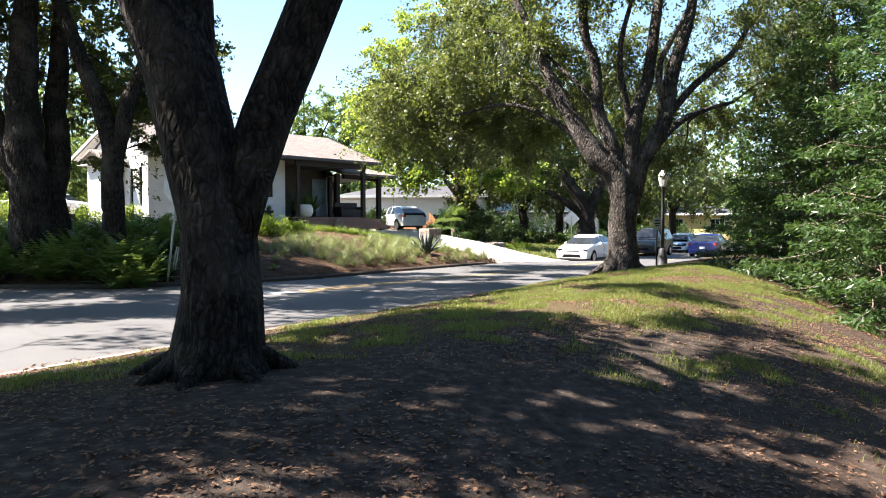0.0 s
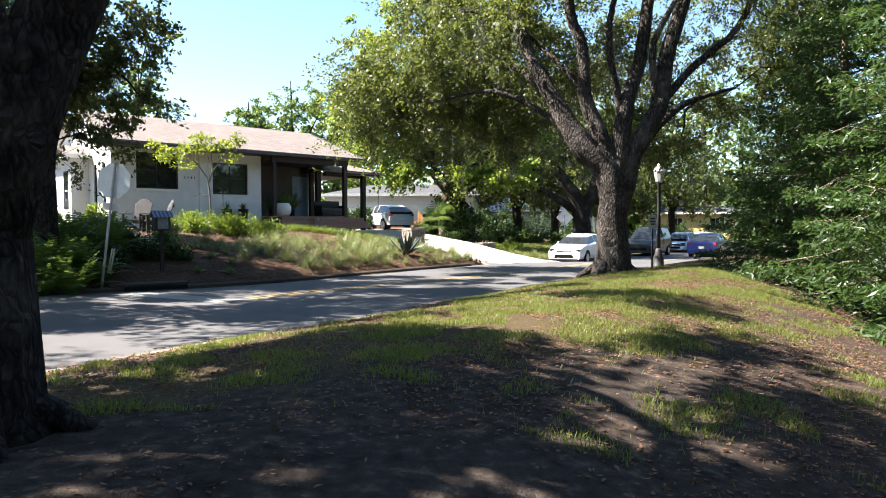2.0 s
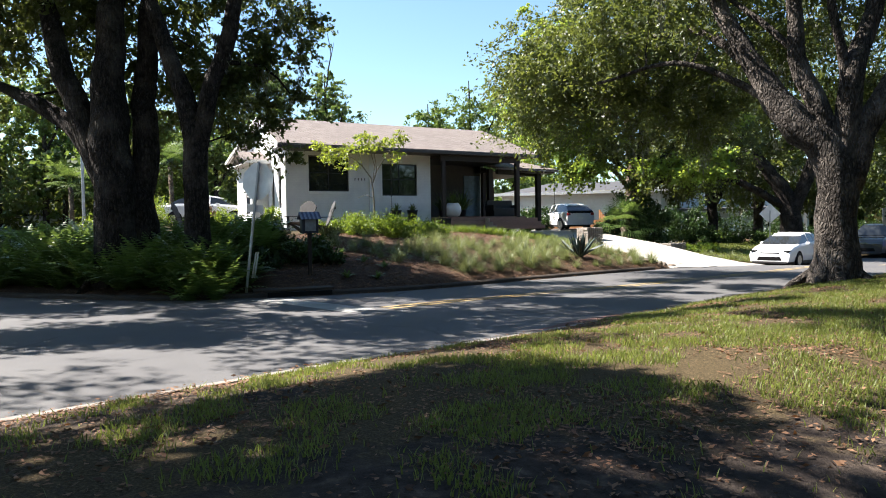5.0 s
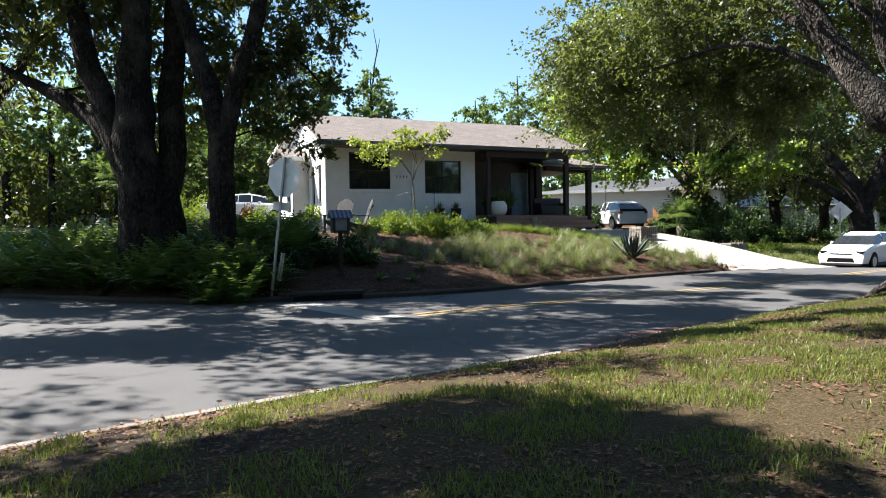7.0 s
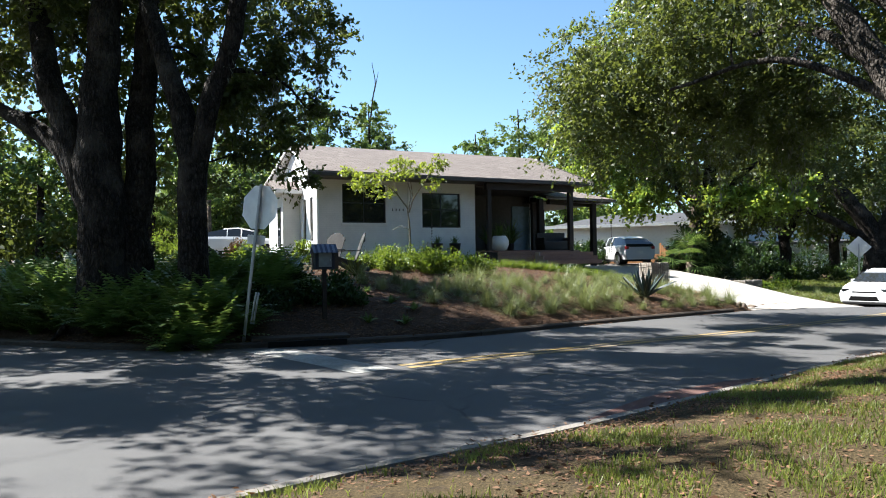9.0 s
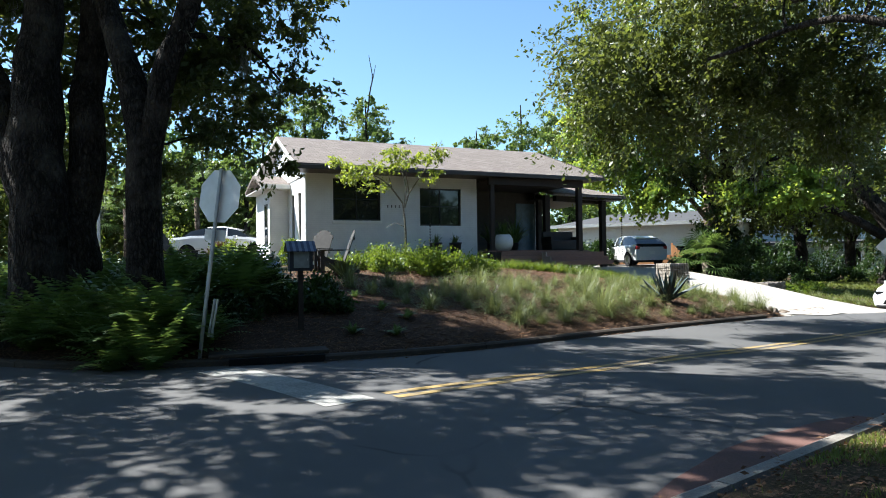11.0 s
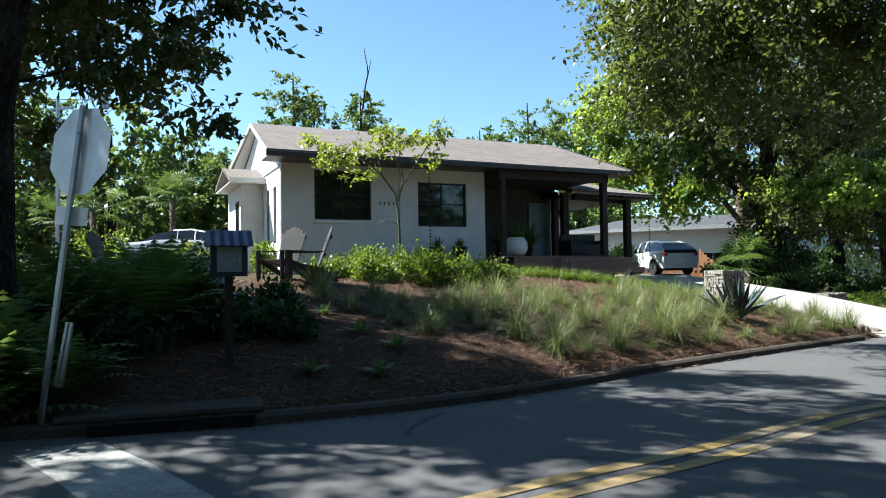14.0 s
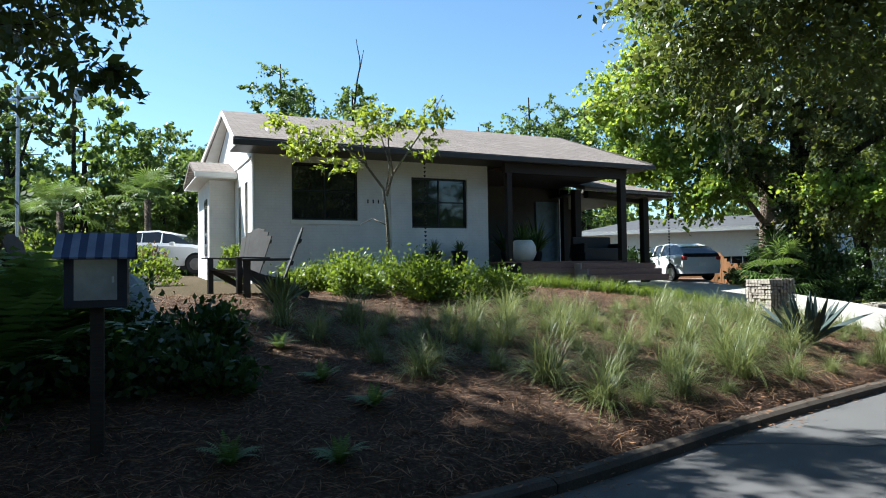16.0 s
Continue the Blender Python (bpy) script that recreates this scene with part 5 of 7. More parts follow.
def adirondack(x, y, rz, z=None):
    """A slatted garden chair with a fan-shaped back."""
    c = thing("garden_chair", pose(x, y, z_on(x, y) if z is None else z, 0, 0, rz), "weathered grey slatted garden chair with a rounded fan back, toned dark for its shade", "chair", "garden chairs")
    for k in range(7):
        fan = (k - 3) * 2.2
        h = 0.84 - 0.016 * (k - 3) ** 2
        mid = h * 0.5
        part("back_slat", MB().box(((k - 3) * 0.062 + math.sin(radians(fan)) * mid, 0.27 + mid * 0.34, 0.3 + mid * 0.94), (0.094, 0.02, h), rx=-20, ry=fan, bevel=0.008), M_CHAIR, c)
    for z, w in ((0.52, 0.5), (0.86, 0.6)):
        part("back_rail", MB().box((0, 0.3 + (z - 0.3) * 0.36, z), (w, 0.03, 0.06), rx=-20), M_CHAIR, c)
    for k in range(6):
        part("seat_slat", MB().box((0, -0.28 + k * 0.1, 0.39 - k * 0.022), (0.52, 0.085, 0.02), rx=-12), M_CHAIR, c)
    for s in (-1, 1):
        part("arm", MB().box((s * 0.34, -0.02, 0.58), (0.13, 0.72, 0.022), bevel=0.006), M_CHAIR, c)
        part("front_leg", MB().box((s * 0.29, -0.3, 0.285), (0.03, 0.11, 0.57)), M_CHAIR, c)
        part("back_leg", MB().box((s * 0.27, 0.18, 0.2), (0.03, 0.95, 0.1), rx=-22), M_CHAIR, c)
    return c


adirondack(-9.35, 25.05, -5)
adirondack(-8.6, 24.75, -55)

adirondack(-13.4, 24.9, 109)


def blade_fan(n, rng, length, width, curve, up=(0.5, 1.0), seg=3, spread=0.08):
    """Arching blades from one root: returns verts, faces."""
    V, F = [], []
    for k in range(n):
        a = rng.uniform(0, 2 * math.pi)
        L = length * rng.uniform(0.6, 1.1)
        el = rng.uniform(*up)
        p = np.array([math.cos(rng.uniform(0, 6.28)) * spread * rng.random(), math.sin(rng.uniform(0, 6.28)) * spread * rng.random(), 0.0])
        d = np.array([math.cos(a) * math.cos(el * 1.45), math.sin(a) * math.cos(el * 1.45), math.sin(el * 1.45)])
        side = np.array([-math.sin(a), math.cos(a), 0])
        b = len(V)
        for i in range(seg + 1):
            t = i / seg
            w = width * (1 - t) ** 0.7 * (0.6 if i == 0 else 1.0)
            V += [p - side * w / 2, p + side * w / 2]
            p = p + d * L / seg
            d = d + np.array([0, 0, -curve / seg])
            d = d / np.linalg.norm(d)
        for i in range(seg):
            F.append((b + 2 * i, b + 2 * i + 1, b + 2 * i + 3, b + 2 * i + 2))
    return np.array(V), np.array(F)


def lanceleaf(mb, a, el, L, w, curve, seg=6, keel=0.25, z0=0.05):
    """One thick pointed leaf with a keel, as of an agave."""
    p = Vector((math.cos(a) * 0.06, math.sin(a) * 0.06, z0))
    d = Vector((math.cos(a) * math.cos(el), math.sin(a) * math.cos(el), math.sin(el)))
    side = Vector((-math.sin(a), math.cos(a), 0))
    vs, fs = [], []
    for i in range(seg + 1):
        t = i / seg
        ww = w * (0.75 + 0.9 * t - 1.65 * t * t) if t < 0.999 else 0.004
        n = d.cross(side)
        vs += [p - side * ww / 2 - n * ww * keel, p + n * ww * 0.12, p + side * ww / 2 - n * ww * keel, p + n * ww * 0.3]
        p = p + d * (L / seg)
        d = (d + Vector((0, 0, curve / seg))).normalized()
    for i in range(seg):
        for j in range(4):
            a0, b0 = i * 4 + j, i * 4 + (j + 1) % 4
            fs.append((a0, b0, b0 + 4, a0 + 4))
    mb.add(vs, fs)


def agave(x, y, scale, seed, label, n=30, mat=None):
    rng = random.Random(seed)
    c = thing("agave", pose(x, y, z_on(x, y) - 0.02, 0, 0, rng.uniform(0, 360)), label, "agave")
    for k in range(n):
        mb = MB()
        t = k / n
        lanceleaf(mb, k * 2.4, 0.5 + 0.98 * t + rng.uniform(-0.12, 0.12), scale * rng.uniform(0.85, 1.1) * (1.0 - 0.15 * t), 0.155 * scale, rng.uniform(-0.4, 0.4) * (1 - t))
        part("leaf", mb, mat or M_AGAVE, c, smooth=False)
    return c


agave(-0.62, 27.7, 0.92, 5, "large blue-grey agave with broad pointed leaves on the mulched bank", 20)
agave(-8.1, 24.35, 0.5, 6, "spiky grey-green yucca beside the garden chairs", 26, M_TUFT)


def planter(x, y, z, seed):
    rng = random.Random(seed)
    c = thing("planter", pose(x, y, z, 0, 0, 20), "tall black tapered pot with a spiky plant against the white wall", "planter", "black planters")
    part("pot", MB().lathe((0, 0, 0), [(0.14, 0), (0.15, 0.02), (0.23, 0.78), (0.245, 0.8), (0.245, 0.84), (0.2, 0.84), (0.19, 0.78)], 16), M_POTBLACK, c, smooth=True)
    v, f = blade_fan(60, rng, 0.45, 0.035, 1.0)
    v[:, 2] += 0.78
    part("plant", raw_mesh("plant", v, f, M_FERN), M_FERN, c)


for u in (3.78, 4.58):
    planter(*h2w(u, -0.45), 1.52, int(u * 10))
ux, uy = h2w(6.75, -0.3)
urn = thing("urn", (ux, uy, 2.04), "round white ceramic urn holding leafy plants on the porch deck", "planter")
part("pot", MB().lathe((0, 0, 0), [(0.2, 0), (0.3, 0.06), (0.385, 0.25), (0.37, 0.45), (0.27, 0.62), (0.25, 0.63), (0.22, 0.6), (0.2, 0.5)], 20), M_URN, urn, smooth=True)
v, f = blade_fan(70, random.Random(3), 0.75, 0.07, 0.9)
v[:, 2] += 0.5
part("plant", raw_mesh("plant", v, f, M_FERN), M_FERN, urn)
for k, (u, n, hh) in enumerate(((7.6, 0.3, 1.0), (8.15, 1.2, 1.25), (6.9, 1.0, 1.1))):
    qx, qy = h2w(u, n)
    pp = thing("potted_plant", (qx, qy, 2.04), "leafy green potted plant on the shaded porch deck", "plant", "porch plants")
    part("pot", MB().lathe((0, 0, 0), [(0.12, 0), (0.17, 0.3), (0.18, 0.32), (0.15, 0.32)], 12), M_POTBLACK, pp, smooth=True)
    v, f = blade_fan(46, random.Random(40 + k), hh, 0.09, 1.1, (0.45, 1.0))
    v[:, 2] += 0.28
    part("plant", raw_mesh("plant", v, f, M_FERN), M_FERN, pp)
sx, sy = h2w(9.95, 0.4)
sofa = thing("outdoor_sofa", pose(sx, sy, 2.04, 0, 0, PHI), "dark wicker sofa on the shaded porch", "sofa")
part("seat", MB().box((0, 0, 0.22), (1.5, 0.75, 0.4), bevel=0.04), M_PLASTIC, sofa)
part("backrest", MB().box((0, 0.33, 0.6), (1.5, 0.14, 0.4), bevel=0.04), M_PLASTIC, sofa)
for s in (-1, 1):
    part("armrest", MB().box((s * 0.72, 0, 0.42), (0.12, 0.75, 0.3), bevel=0.03), M_PLASTIC, sofa)

# ---------------------------------------------------------------- driveway, gabions
def build_drive():
    pts = spline(DRIVE_LINE, 0.5)
    mb, n = MB(), len(pts)
    root = thing("driveway", Matrix(), "pale sunlit concrete driveway rising to the carport", "driveway", kind="structure")
    vs = []
    row = []
    for i, p in enumerate(pts):
        d = (pts[min(i + 1, n - 1)] - pts[max(i - 1, 0)]).normalized()
        nr = Vector((-d.y, d.x))
        w = 1.6 + 0.35 * max(0, 1 - i / 5)
        z = float(drive_z(i * 0.5)) + 0.012
        row.append(((p + nr * w), (p - nr * w), z))
    k = 0
    while k < n - 1:
        e = min(k + 6, n - 1)
        m = MB()
        vs, fs = [], []
        for i in range(k, e + 1):
            a, b, z = row[i]
            zz = z if i < e else z - 0.0
            vs += [(a.x, a.y, zz), (b.x, b.y, zz), (a.x, a.y, zz - 0.12), (b.x, b.y, zz - 0.12)]
        for i in range(e - k):
            q = 4 * i
            fs += [(q, q + 1, q + 5, q + 4), (q, q + 4, q + 6, q + 2), (q + 1, q + 3, q + 7, q + 5)]
        m.add(vs, fs)
        part("slab", m, M_DRIVE, root)
        k = e
    return row


DRIVE_ROW = build_drive()
apron = strip([Vector((2.9, 30.1)), Vector((3.5, 31.2)), Vector((4.5, 32.8)), Vector((4.9, 33.5))], -0.5, 0.9, 0.02, None)
tagged(new("driveway_apron", apron.mesh("driveway_apron", M_DRIVE)), "pale concrete apron where the driveway meets the street", "driveway", kind="structure")


def gabion(x, y, rz, L, W, H, seed, label):
    """A wire basket packed with flat stones."""
    rng = random.Random(seed)
    c = thing("gabion", pose(x, y, z_on(x, y) - 0.03, 0, 0, rz), label, "gabion wall", "gabions")
    z = 0.0
    while z < H - 0.05:
        rh = rng.uniform(0.05, 0.11)
        for side in range(4):
            length = L if side % 2 == 0 else W
            t = -length / 2
            while t < length / 2 - 0.05:
                w = min(rng.uniform(0.12, 0.4), length / 2 - t)
                cx, off = t + w / 2, (W if side % 2 == 0 else L) / 2 - 0.07 + rng.uniform(-0.03, 0.01)
                q = [(cx, -off), (off, cx), (cx, off), (-off, cx)][side]
                sz = (w - 0.015, 0.13, rh - 0.01) if side % 2 == 0 else (0.13, w - 0.015, rh - 0.01)
                part("stone", MB().box((q[0], q[1], z + rh / 2), sz, taper=rng.uniform(0.8, 0.97), rz=rng.uniform(-5, 5), ry=rng.uniform(-3, 3)), M_STONE, c)
                t += w
        z += rh
    rows = int(H / 0.085)
    part("stone_cap", MB().box((0, 0, rows * 0.085 + 0.03), (L * 0.93, W * 0.93, 0.06), bevel=0.015), M_STONE, c)
    k = 0
    for side in range(2):
        for s in (-1, 1):
            m = MB()
            length = L if side == 0 else W
            n = int(length / 0.09)
            for i in range(n + 1):
                q = -length / 2 + i * length / n
                p = (q, s * W / 2) if side == 0 else (s * L / 2, q)
                m.tube([(p[0], p[1], 0), (p[0], p[1], H)], 0.006, 4)
            part("wire_mesh", m, M_RUST, c)


gabion(-0.6, 33.0, 40, 0.75, 0.75, 0.85, 1, "rusty wire gabion pillar packed with pale stones beside the driveway")
gabion(2.9, 39.2, 60, 1.5, 0.6, 0.5, 2, "low wire gabion wall of pale stones across the driveway")

# ---------------------------------------------------------------- street furniture
def octagon(r):
    return [(r * math.cos(math.pi / 8 + k * math.pi / 4), r * math.sin(math.pi / 8 + k * math.pi / 4)) for k in range(8)]


sign = thing("stop_sign", pose(-6.72, 17.12, z_on(-6.72, 17.12) - 0.05, -4.0, 5.5, 0), "leaning octagonal sign with bare metal back on galvanised post", "road sign")
part("post", MB().box((0, 0, 1.45), (0.05, 0.03, 3.0), bevel=0.006), M_GALV, sign, "galvanised channel post")
plate = part("sign_plate", MB().prism(octagon(0.41), -0.0015, 0.0015), M_SIGNBACK, sign, "bare aluminium back of an octagonal sign")
plate.matrix_basis = pose(0, 0.03, 2.55, 90, 0, -8)
face = part("sign_face", MB().prism(octagon(0.405), 0, 0.001), plain("sign_red", (0.5, 0.02, 0.02), 0.4), sign, "red painted sign face")
face.matrix_basis = pose(0.0, 0.036, 2.55, 90, 0, -8)
p2 = part("small_plate", MB().box((0, 0.03, 1.98), (0.36, 0.003, 0.16)), M_SIGNBACK, sign)
part("bolt", MB().lathe((0, -0.02, 2.7), [(0.012, -0.01), (0.012, 0.01)], 6), M_GALV, sign)
for k in range(2):
    part("stake", MB().box((0.11 + 0.05 * k, 0.02, 0.8), (0.03, 0.02, 0.55), ry=4), M_GALV, sign, "short metal stake")

BX, BY = -6.08, 18.88
lib = thing("book_box", pose(BX, BY, z_on(BX, BY), 0, 0, 40), "small dark book box with striped blue roof on a post", "book box")
zb = 1.95 - z_on(BX, BY)
M_NAVY = plain("navy_paint", (0.012, 0.016, 0.03), 0.5)
part("post", MB().box((0, 0, (zb - 0.3) / 2 - 0.1), (0.08, 0.08, zb - 0.1)), M_DARKWOOD, lib)
part("body", MB().box((0, 0.0, zb - 0.22), (0.37, 0.24, 0.36), bevel=0.006), M_NAVY, lib)
# Pale base colour holds part of the sky reflection in the door glass.
door = part("door", MB().box((0.0, -0.126, zb - 0.22), (0.25, 0.012, 0.26)), plain("reflection_tinted_glass", (0.22, 0.24, 0.26), 0.08, spec=0.7, bump=0.0), lib, "glazed door with its reflection tinted pale")
part("latch", MB().box((0.1, -0.136, zb - 0.22), (0.012, 0.014, 0.04)), M_GALV, door)
M_ROOFBLUE, M_ROOFPALE = plain("blue_roof_paint", (0.05, 0.07, 0.14), 0.4), plain("pale_roof_stripe", (0.2, 0.23, 0.33), 0.4)
for k in range(10):
    part("roof_rib", MB().box((-0.212 + k * 0.047, -0.1, zb - 0.0), (0.0465, 0.27, 0.014), rx=38), M_ROOFBLUE if k % 2 else M_ROOFPALE, lib)
    part("roof_rib", MB().box((-0.212 + k * 0.047, 0.105, zb + 0.0), (0.0465, 0.25, 0.014), rx=-38), M_ROOFBLUE if k % 2 else M_ROOFPALE, lib)

lamp = thing("street_lamp", (8.55, 27.5, z_on(8.55, 27.5)), "black cast-metal street lamp with a frosted lantern", "street lamp")
part("base", MB().lathe((0, 0, 0), [(0.24, 0), (0.24, 0.12), (0.2, 0.16), (0.19, 0.45), (0.14, 0.6), (0.12, 0.75), (0.09, 0.8)], 12), M_PLASTIC, lamp, smooth=True)
part("pole", MB().lathe((0, 0, 0.75), [(0.075, 0), (0.065, 1.5), (0.055, 2.35), (0.09, 2.4), (0.06, 2.45)], 12), M_PLASTIC, lamp, smooth=True)
ln = part("lantern", MB().lathe((0, 0, 3.18), [(0.08, 0), (0.13, 0.04), (0.2, 0.4), (0.2, 0.42)], 8), plain("frosted_glass", (0.6, 0.6, 0.56), 0.3, vary=0.05), lamp, "frosted lantern glass")
part("cap", MB().lathe((0, 0, 3.6), [(0.22, 0), (0.17, 0.08), (0.08, 0.2), (0.02, 0.3), (0.005, 0.36)], 12), plain("pale_metal_cap", (0.4, 0.4, 0.38), 0.4, 0.3), ln)

post2 = thing("parking_sign", (8.05, 26.6, z_on(8.05, 26.6)), "small white sign on a thin dark post by the lamp", "road sign")
part("post", MB().box((0, 0, 0.95), (0.05, 0.05, 2.0)), M_PLASTIC, post2)
part("sign_plate", MB().box((0, -0.03, 1.75), (0.3, 0.004, 0.46), bevel=0.0), M_SIGNBACK, post2)
for k, (w, z) in enumerate(((0.16, 1.86), (0.2, 1.76), (0.14, 1.67))):
    part("marking", MB().box((0, -0.034, z), (w, 0.003, 0.05)), M_PLASTIC, post2)

dia = thing("warning_sign", pose(7.5, 41.3, z_on(7.5, 41.3), 0, 0, -20), "diamond-shaped sign seen from its bare metal back", "road sign")
part("post", MB().box((0, 0, 0.98 - z_on(7.5, 41.3) / 2), (0.05, 0.04, 2.3 - z_on(7.5, 41.3))), M_GALV, dia)
dp = part("sign_plate", MB().box((0, 0.03, 1.98 - z_on(7.5, 41.3)), (0.68, 0.004, 0.68), ry=45), M_SIGNBACK, dia)

# ---------------------------------------------------------------- painted lines and the drain
CENTRE = spline([(-3.15, 15.75), (-2.32, 16.85), (-1.27, 18.22), (-0.2, 19.85), (1.1, 21.5), (4.4, 26.6), (9.5, 34.8), (15, 43.5), (23, 55)], 0.5)
for a, b in ((-0.19, -0.055), (0.055, 0.19)):
    tagged(new("centre_line", strip(CENTRE, a, b, 0.006, None).mesh("centre_line", M_YELLOW)), "worn double yellow centre line on the asphalt", "road marking", kind="structure")
tagged(new("stop_line", strip([Vector((-3.37, 15.28)), Vector((-4.3, 15.85)), Vector((-5.3, 16.4)), Vector((-6.15, 16.8))], -0.3, 0.3, 0.006, None).mesh("stop_line", M_WHITEPAINT)),
       "worn white stop line painted across the lane", "road marking", kind="structure")
M_REDPATCH = make_concrete("worn_brick", (0.09, 0.052, 0.045), (0.15, 0.085, 0.072), (0.06, 0.047, 0.044))
edge = [p for p in NEAR_CURB if 12.9 < p.y < 16.2]
bits, rp = MB(), random.Random(4)
for i, p in enumerate(edge):
    d = (edge[min(i + 1, len(edge) - 1)] - edge[max(i - 1, 0)]).normalized()
    q = p + Vector((-d.y, d.x)) * (0.06 + 0.5 * math.sin(math.pi * (i + 0.3) / len(edge)) * rp.uniform(0.7, 1.1))
    p = p + Vector((-d.y, d.x)) * 0.03
    bits.add([(v.x, v.y, rz_at(v.x, v.y) + 0.005) for v in (p, q)], [])
bits.f = [(2 * i, 2 * i + 2, 2 * i + 3, 2 * i + 1) for i in range(len(edge) - 1)]
tagged(new("brick_patch", bits.mesh("brick_patch", M_REDPATCH)), "worn reddish brick patch showing through asphalt beside the kerb", "road patch", kind="structure")
dr = thing("storm_drain", pose(-5.85, 17.62, rz_at(-5.85, 17.6), 0, 0, 36), "concrete storm drain inlet with a dark slot in the kerb", "drain")
part("lid", MB().box((0, 0.32, 0.135), (1.7, 0.78, 0.05), bevel=0.015), M_CURB_DARK, dr)
# Solid block coloured black for the unlit depth of the drain mouth.
part("slot", MB().box((0.1, -0.07, 0.055), (1.35, 0.23, 0.1)), plain("drain_slot_shade", (0.004, 0.004, 0.004), 0.95), dr, "black block standing in for the shaded opening")


# ---------------------------------------------------------------- cars
def car(x, y, z, heading, L, W, H, paint, label, kind="sedan"):
    """A parked car, its nose along local +x. Built from cross-sections."""
    c = thing("car", pose(x, y, z, 0, 0, heading), label, "car")
    if kind == "sedan":
        prof = [(-0.5, 0.62, .62), (-0.485, 0.7, .66), (-0.36, 0.72, .68), (-0.27, 0.72, .9), (-0.13, 0.72, .985), (0.02, 0.71, 1.0), (0.14, 0.69, .93), (0.28, 0.66, .68), (0.4, 0.58, .6), (0.47, 0.5, .5), (0.5, 0.38, .4)]
    elif kind == "hatch":
        prof = [(-0.5, 0.6, .62), (-0.485, 0.68, .74), (-0.38, 0.68, .92), (-0.27, 0.67, .985), (-0.13, 0.66, 1.0), (0.02, 0.65, .99), (0.14, 0.63, .92), (0.28, 0.6, .66), (0.4, 0.55, .58), (0.47, 0.47, .5), (0.5, 0.36, .4)]
    else:
        prof = [(-0.5, 0.62, .66), (-0.495, 0.64, .9), (-0.47, 0.64, .97), (-0.33, 0.64, 1.0), (-0.13, 0.64, 1.0), (0.05, 0.63, .99), (0.13, 0.62, .95), (0.24, 0.62, .66), (0.42, 0.6, .63), (0.485, 0.56, .58), (0.5, 0.42, .45)]
    lo, hi = MB(), MB()
    rows = []
    for t, belt, top in prof:
        xx = t * L
        pinch = 1 - 0.9 * max(0, abs(t) - 0.38) ** 1.3
        hw = W / 2 * pinch
        b = min(belt, top) * H
        rows.append([(xx, -hw * 0.93, 0.17 * H), (xx, -hw, 0.36 * H), (xx, -hw * 0.985, b * 0.9), (xx, -hw * 0.93, b), (xx, hw * 0.93, b), (xx, hw * 0.985, b * 0.9), (xx, hw, 0.36 * H), (xx, hw * 0.93, 0.17 * H)])
    n, k = len(rows), 8
    vs = [p for r in rows for p in r]
    fs = [(i * k + j, i * k + (j + 1) % k, (i + 1) * k + (j + 1) % k, (i + 1) * k + j) for i in range(n - 1) for j in range(k)]
    fs += [tuple(range(k))[::-1], tuple((n - 1) * k + j for j in range(k))]
    lo.add(vs, fs)
    body = part("body", lo, paint, c)
    # glasshouse between belt and roof
    cab = [(t, b, tp) for t, b, tp in prof if tp > b + 0.03]
    i0, i1 = prof.index(cab[0]) - 1, prof.index(cab[-1]) + 1
    rows = []
    for t, belt, top in prof[max(i0, 0):i1 + 1]:
        xx, b = t * L, min(belt, top) * H
        rows.append([(xx, -W / 2 * 0.91, b - 0.01), (xx, -W / 2 * (0.91 - 0.24 * max(0, top - belt) / 0.34), max(top * H - 0.05, b - 0.005)), (xx, W / 2 * (0.91 - 0.24 * max(0, top - belt) / 0.34), max(top * H - 0.05, b - 0.005)), (xx, W / 2 * 0.91, b - 0.01)])
    vs = [p for r in rows for p in r]
    n, k = len(rows), 4
    fs = [(i * k + j, i * k + (j + 1) % k, (i + 1) * k + (j + 1) % k, (i + 1) * k + j) for i in range(n - 1) for j in range(k)] + [tuple(range(k))[::-1], tuple((n - 1) * k + j for j in range(k))]
    part("glasshouse", MB().add(vs, fs), M_CARGLASS, c, "dark tinted windows")
    # roof skin
    rt = [(t, tp) for t, b, tp in prof if tp > 0.9]
    vs = []
    for t, tp in rt:
        vs += [(t * L, -W / 2 * 0.69, tp * H - 0.055), (t * L, -W / 2 * 0.58, tp * H), (t * L, W / 2 * 0.58, tp * H), (t * L, W / 2 * 0.69, tp * H - 0.055)]
    n = len(rt)
    part("roof", MB().add(vs, [(i * 4 + j, i * 4 + j + 1, (i + 1) * 4 + j + 1, (i + 1) * 4 + j) for i in range(n - 1) for j in range(3)] + [(0, 1, 2, 3), tuple((n - 1) * 4 + j for j in (3, 2, 1, 0))]), paint, c)
    for s in (-1, 1):
        for xx in (-0.08 * L, 0.06 * L):
            part("pillar", MB().tube([(xx, s * W / 2 * 0.915, 0.68 * H), (xx - 0.02, s * W / 2 * 0.69, 0.955 * H)], 0.035, 4), paint, c)
        part("mirror", MB().box((0.15 * L, s * (W / 2 + 0.07), 0.68 * H), (0.14, 0.17, 0.12), bevel=0.03), paint, c)
        for xx in (-0.3 * L, 0.31 * L):
            w = part("wheel", MB().tube([(xx, s * (W / 2 - 0.2), 0.31), (xx, s * (W / 2 + 0.005), 0.31)], 0.31, 18), M_RUBBER, c)
            part("rim", MB().tube([(xx, s * (W / 2 - 0.02), 0.31), (xx, s * (W / 2 + 0.012), 0.31)], 0.2, 10), M_RIM, w)
